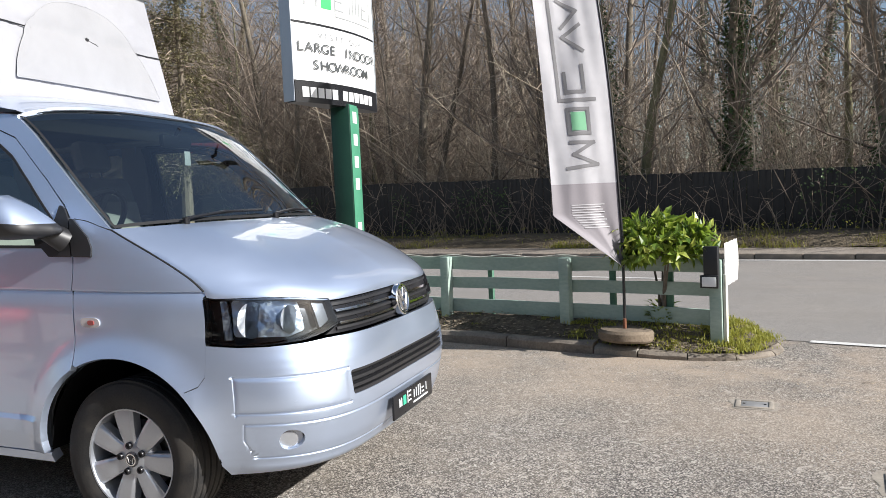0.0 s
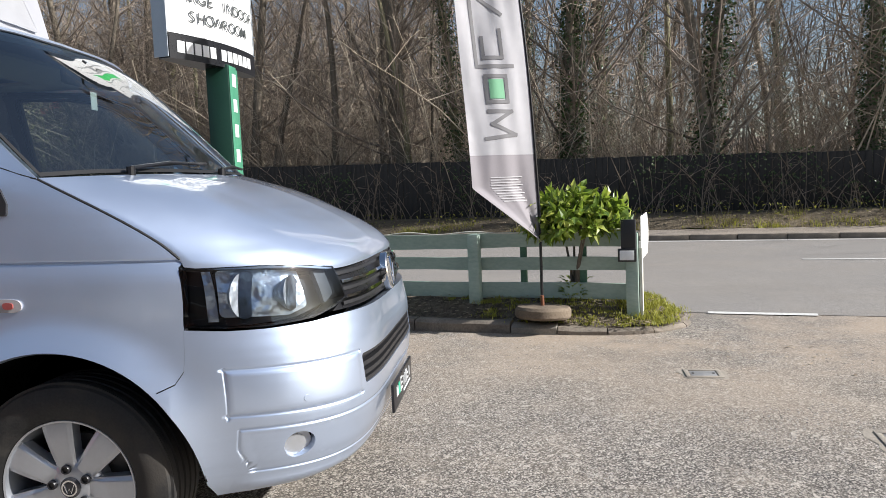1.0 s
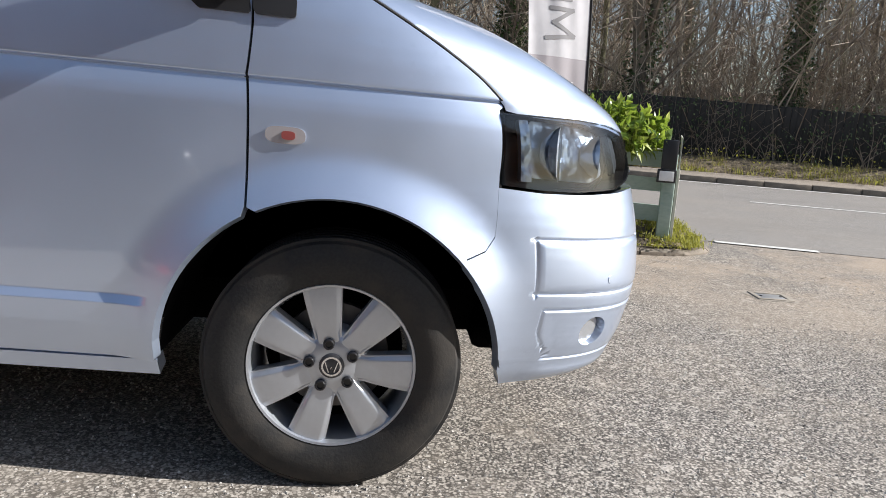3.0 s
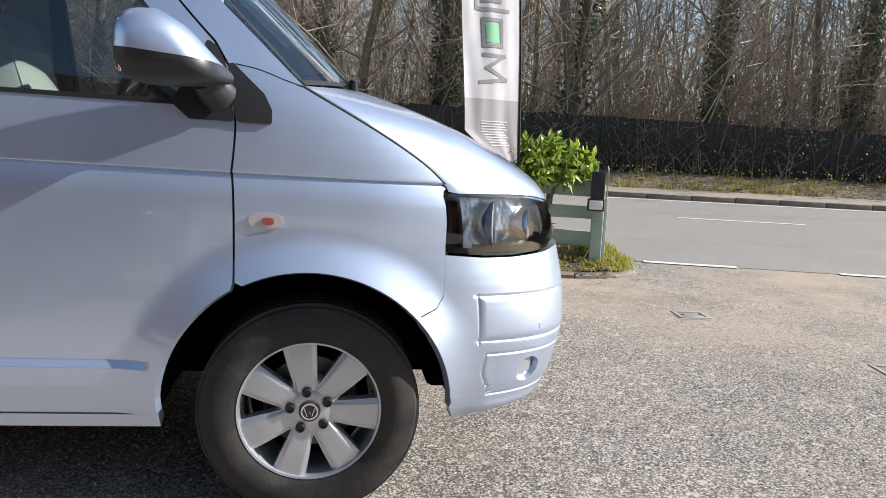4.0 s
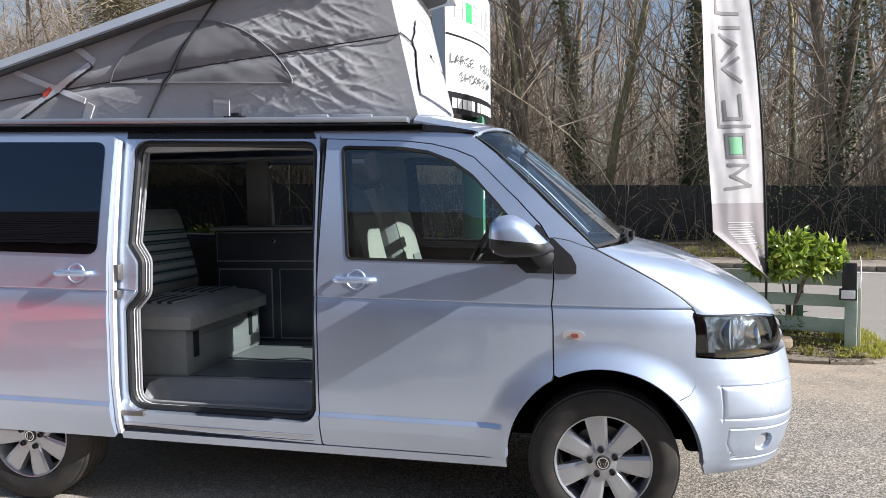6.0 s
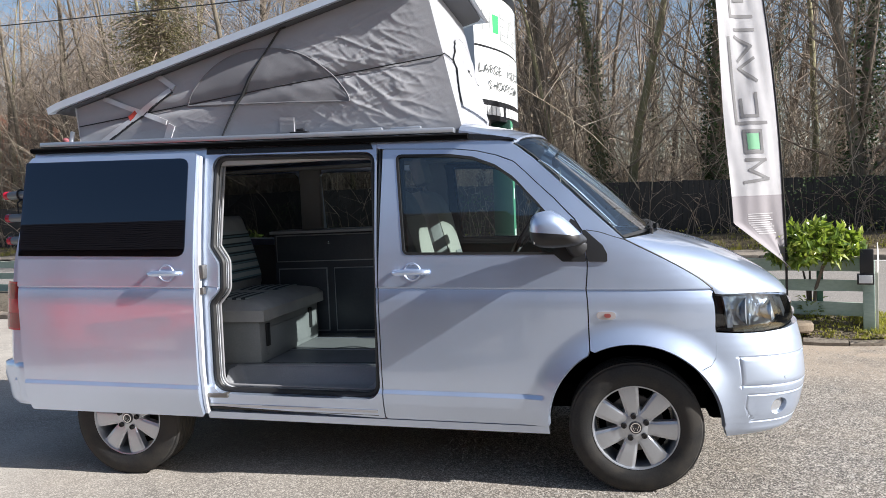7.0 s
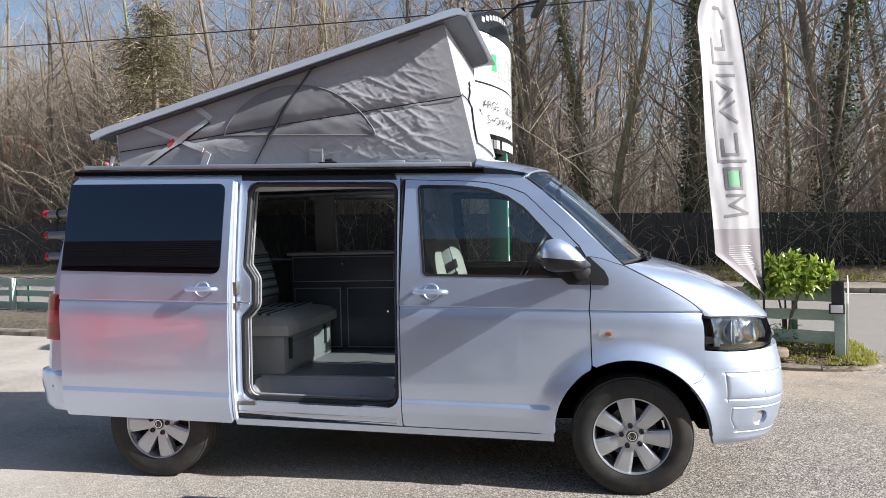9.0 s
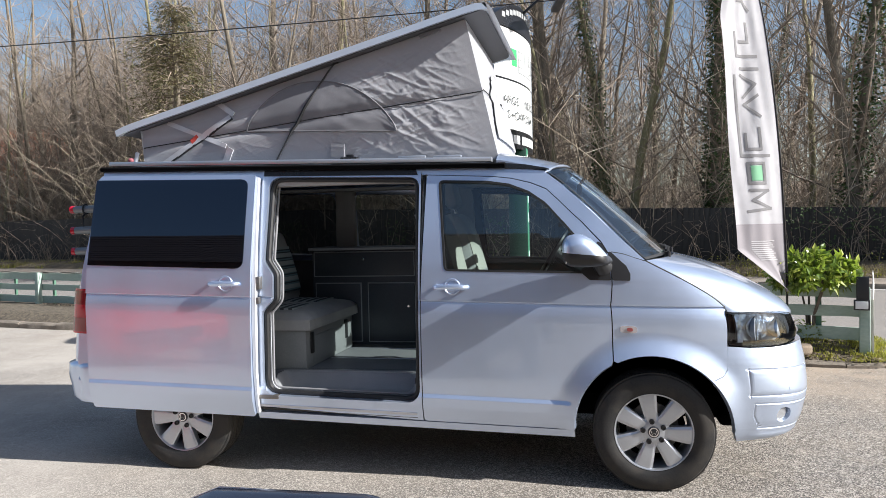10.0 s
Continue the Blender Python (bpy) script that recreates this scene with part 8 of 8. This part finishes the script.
# linings
part("side_lining", Shape().box(-3.70, -1.38, 1.80, 1.815, 0.5, 1.29, 0.004), LINING, van)
part("rear_lining", Shape().box(-3.72, -3.66, 0.12, 1.80, 0.5, 1.30, 0.01), LINING, van)
part("side_lining", Shape().box(-3.70, -2.43, 0.10, 0.115, 0.5, 1.28, 0.004), LINING, van)
for x0, x1 in ((-2.52, -2.34), (-1.50, -1.30), (-3.62, -3.50)):
    part("pillar_trim", Shape().box(x0, x1, 1.735, 1.80, 1.2, 1.9, 0.02), HEADLINING, van)
part("pillar_trim", Shape().box(-2.62, -2.42, 0.13, 0.18, 1.2, 1.9, 0.02), HEADLINING, van)
part("pillar_trim", Shape().box(-1.375, -1.24, 0.19, 0.26, 0.5, 1.84, 0.02), BLACK, van)
hl = Shape()
for x0, x1, y0, y1 in ((-3.6, -0.62, 0.16, 0.36), (-3.6, -0.62, 1.54, 1.74), (-1.0, -0.62, 0.36, 1.54), (-3.6, -3.2, 0.36, 1.54)):
    hl.box(x0, x1, y0, y1, 1.88, 1.90, 0.004)
part("headlining", hl, HEADLINING, van)
part("opening_header", Shape().box(-2.40, -1.39, 0.15, 0.22, 1.83, 1.90, 0.015, Matrix.Translation((0, 0, 0.012))), HEADLINING, van)

# bench seat that folds to a bed
bench = thing("bench_seat", "grey and striped bench seat standing on the van floor", "bench seat", at=(0, 0, FZ))
part("base", Shape().box(-2.86, -2.24, 0.33, 1.30, 0.0, 0.270, 0.012), SEATBOX, bench, "grey laminate seat box")
part("drawer_front", Shape().box(-2.245, -2.232, 0.42, 1.22, 0.035, 0.215, 0.008), SEATBOX, bench)
for y in (0.40, 1.10):
    part("pull_strap", Shape().box(-2.238, -2.224, y, y + 0.045, 0.10, 0.245, 0.004), CORD, bench)


def cushion(x0, x1, y0, y1, z0, z1, m=None, puff=0.03):
    s = Shape()
    for (u0, u1) in ((y0, y1),):
        def top(a, b):
            e = 1 - abs(2 * a - 1) ** 4
            f = 1 - abs(2 * b - 1) ** 6
            return (x0 + (x1 - x0) * a, u0 + (u1 - u0) * b, z0 + (z1 - z0) * (0.55 + 0.45 * min(e, f) ** 0.5) + puff * e * f)
        s.grid(top, 20, 24)
        def bot(a, b):
            p = top(a, b)
            return (p[0], p[1], z0)
        s.grid(bot, 20, 24)
        rim = []
        for a, b in [(i / 20, 0) for i in range(20)] + [(1, i / 24) for i in range(24)] + [(1 - i / 20, 1) for i in range(20)] + [(0, 1 - i / 24) for i in range(24)]:
            rim.append((top(a, b), bot(a, b)))
        n = len(rim)
        s.add([p for pr in rim for p in pr], [(2 * i, 2 * i + 1, 2 * ((i + 1) % n) + 1, 2 * ((i + 1) % n)) for i in range(n)])
    if m is not None:
        s.v = [tuple(m @ Vector(p)) for p in s.v]
    return s


seat_c = part("seat_cushion", cushion(-2.90, -2.20, 0.31, 1.32, 0.270, 0.395, puff=0.012), GREYCLOTH_SEAT, bench, "grey seat cushion")
for y0, y1 in ((0.42, 0.74), (0.89, 1.21)):
    part("striped_insert", Shape().grid(lambda a, b: (-2.86 + 0.5 * a, y0 + (y1 - y0) * b, 0.409 + 0.006 * math.sin(math.pi * a) * math.sin(math.pi * b)), 8, 6, (0, 0, -0.02)), STRIPE_X, seat_c, "striped seat insert")
tilt = Matrix.Translation((-2.74, 0, 0.38)) @ Matrix.Rotation(radians(-106), 4, "Y") @ Matrix.Diagonal((1, 1, -1, 1))
back = part("backrest", cushion(0.0, 0.56, 0.31, 1.32, -0.02, 0.10, tilt), GREYCLOTH_SEAT, bench, "grey backrest")
for y0, y1 in ((0.66, 1.20),):
    ins = Shape().grid(lambda a, b: tuple(tilt @ Vector((0.06 + 0.36 * a, y0 + (y1 - y0) * b, 0.135 + 0.006 * math.sin(math.pi * a)))), 8, 6, tuple((tilt.to_3x3() @ Vector((0, 0, -0.03)))))
    part("striped_insert", ins, STRIPE, back, "striped backrest insert")
part("buckle", Shape().box(-2.62, -2.56, 0.36, 0.42, 0.395, 0.44, 0.01), plain("buckle_red", (0.35, 0.03, 0.05), 0.4), bench)

# kitchen units along the far side
units = [(-2.62, -1.72), (-1.72, -1.32)]
worktop = thing("worktop", "slate-grey worktop along the far side of the van", "worktop", at=(0, 0, 1.385))
part("top", Shape().box(-2.64, -1.28, 1.40, 1.79, 0.0, 0.025, 0.006), LAMINATE, worktop)
part("edge_strip", Shape().box(-2.64, -1.28, 1.392, 1.40, 0.002, 0.022, 0.002), EDGING, worktop)
for i, (x0, x1) in enumerate(units):
    u = thing("kitchen_unit", "slate-grey camper cupboard with pale edging", "cupboard", "units along the van", (0, 0, FZ))
    part("carcass", Shape().box(x0 + 0.004, x1 - 0.004, 1.42, 1.79, 0.0, 0.77, 0.004), LAMINATE, u)
    for z0, z1, xa, xb in ((0.565, 0.755, x0 + 0.03, x1 - 0.03),) + (((0.0 + 0.03, 0.50, -2.13, -1.745), (0.03, 0.50, -2.58, -2.20)) if i == 0 else ((0.03, 0.52, x0 + 0.02, x1 - 0.03),)):
        dr = part("drawer" if z0 > 0.5 else "door", Shape().box(xa, xb, 1.405, 1.422, z0, z1, 0.004), LAMINATE, u)
        fr = Shape()
        for bx0, bx1, bz0, bz1 in ((xa - 0.008, xb + 0.008, z1, z1 + 0.008), (xa - 0.008, xb + 0.008, z0 - 0.008, z0), (xa - 0.008, xa, z0, z1), (xb, xb + 0.008, z0, z1)):
            fr.box(bx0, bx1, 1.412, 1.42, bz0, bz1, 0.001)
        part("edging", fr, EDGING, dr)
        part("catch", Shape().lathe([(0.012, 0), (0.012, 0.008), (0.008, 0.012), (0, 0.012)], 12, Matrix.Translation(((xa + xb) / 2 if z0 > 0.5 else xb - 0.05, 1.405, (z0 + z1) / 2 + (0.04 if z0 > 0.5 else 0.05))) @ Matrix.Rotation(radians(90), 4, "X")), CHROME, dr)
tap = thing("tap", "folding metal tap on the worktop", "tap", at=(-1.45, 1.62, 1.41))
part("spout", Shape().tube([(0, 0, 0), (0, 0, 0.06), (0.05, -0.02, 0.13), (0.09, -0.04, 0.14)], 0.011, 8), SATIN, tap)

# cab: dashboard, wheel, seats
dash = thing("dashboard", "charcoal dashboard under the windscreen", "dashboard", at=(0, 0, 1.0))


def dash_fn(a, b):
    y = 0.16 + 1.58 * a
    bow = 0.10 * (1 - (2 * a - 1) ** 2)
    prof = [(-0.40, -0.12), (-0.44, -0.05), (-0.42, 0.10), (-0.36, 0.20), (-0.22, 0.265), (-0.02, 0.305), (0.02, 0.315)]
    k = b * (len(prof) - 1)
    i = min(int(k), len(prof) - 2)
    x, z = (prof[i][j] + (prof[i + 1][j] - prof[i][j]) * (k - i) for j in (0, 1))
    hump = 0.05 * math.exp(-((y - 0.55) / 0.2) ** 2) * math.exp(-((x + 0.36) / 0.08) ** 2)
    return (x + bow * (0.3 + 0.9 * b), y, z + hump)


part("moulding", Shape().grid(dash_fn, 30, 24), DASH, dash, smooth=60)
for y in (0.10, 1.73):
    part("dash_end", Shape().box(-0.42, -0.05, y, y + 0.07, -0.12, 0.27, 0.02), DASH, dash)
steer_m = Matrix.Translation((-0.58, 0.52, 1.37)) @ Matrix.Rotation(radians(-58), 4, "Y")
stw = thing("steering_wheel", "black steering wheel on the driver's side", "steering wheel", at=steer_m)
rim_pts = [(0.185 * math.cos(2 * math.pi * i / 40), 0.185 * math.sin(2 * math.pi * i / 40), 0) for i in range(41)]
part("rim", Shape().tube(rim_pts, 0.015, 8, False), SATIN, stw)
part("boss", Shape().lathe([(0.07, -0.03), (0.075, 0.0), (0.06, 0.015), (0.0, 0.02)], 20), BLACK, stw)
for a in (0, 120, 240):
    part("spoke", Shape().box(0.05, 0.18, -0.02, 0.02, -0.012, 0.008, 0.006, Matrix.Rotation(radians(a), 4, "Z")), BLACK, stw)
part("column", Shape().tube([(0, 0, -0.02), (0, 0, -0.28)], 0.04, 10), BLACK, stw)
def cover_z(p, q):
    """Height of the backrest's face, with the paper just above it."""
    e, f = 1 - abs(2 * p / 0.70 - 1) ** 4, 1 - abs(2 * (q + 0.24) / 0.48 - 1) ** 6
    return -0.04 + 0.14 * (0.55 + 0.45 * max(min(e, f), 0) ** 0.5) + 0.03 * e * f + 0.007


for y in (0.50, 1.38):
    cs = thing("cab_seat", "pale grey cab seat with white cover and headrest", "seat", "cab seats", (-1.08, y, FZ))
    part("pedestal", Shape().box(-0.25, 0.22, -0.22, 0.22, 0.0, 0.26, 0.02), DARK, cs)
    part("cushion", cushion(-0.28, 0.28, -0.25, 0.25, 0.26, 0.40), GREYCLOTH_SEAT, cs)
    tm = Matrix.Translation((-0.16, 0, 0.36)) @ Matrix.Rotation(radians(-104), 4, "Y") @ Matrix.Diagonal((1, 1, -1, 1))
    part("backrest", cushion(0.0, 0.70, -0.24, 0.24, -0.04, 0.10, tm), GREYCLOTH_SEAT, cs)
    part("cover", Shape().grid(lambda a, b: tuple(tm @ Vector((0.05 + 0.46 * a, -0.205 + 0.41 * b, cover_z(0.05 + 0.46 * a, -0.205 + 0.41 * b) + 0.003 * math.sin(9 * b + 5 * a)))), 10, 10, tuple(tm.to_3x3() @ Vector((0, 0, -0.004)))), plain("cream_cover", (0.46, 0.45, 0.40), 0.8), cs, "cream paper seat cover")
    part("cover_print", Shape().grid(lambda a, b: tuple(tm @ Vector((0.14 + 0.09 * a, -0.09 + 0.18 * b, cover_z(0.14 + 0.09 * a, -0.09 + 0.18 * b) + 0.006))), 6, 6, tuple(tm.to_3x3() @ Vector((0, 0, -0.002)))), MIDGREY, cs, "grey printed panel")
    part("headrest", Shape().box(-0.055, 0.055, -0.13, 0.13, 0.0, 0.21, 0.05, tm @ Matrix.Translation((0.74, 0, 0.03)) @ Matrix.Rotation(radians(90), 4, "Y")), GREYCLOTH_SEAT, cs)
    part("headrest_bar", Shape().tube([tm @ Vector((0.66, -0.05, 0.03)), tm @ Vector((0.76, -0.05, 0.03))], 0.006, 6).tube([tm @ Vector((0.66, 0.05, 0.03)), tm @ Vector((0.76, 0.05, 0.03))], 0.006, 6), CHROME, cs)
mirror_in = thing("rear_view_mirror", "black rear-view mirror with a white tag hanging behind the windscreen", "mirror", at=(-0.42, 0.98, 1.80))
part("stalk", Shape().tube([(0.035, 0, 0.075), (0, 0, 0.03)], 0.010, 8), SATIN, mirror_in)
part("case", Shape().box(-0.015, 0.02, -0.12, 0.12, -0.035, 0.035, 0.014), SATIN, mirror_in)
part("tag", Shape().box(0.022, 0.026, 0.04, 0.09, -0.13, -0.05, 0.006), WHITE, mirror_in)
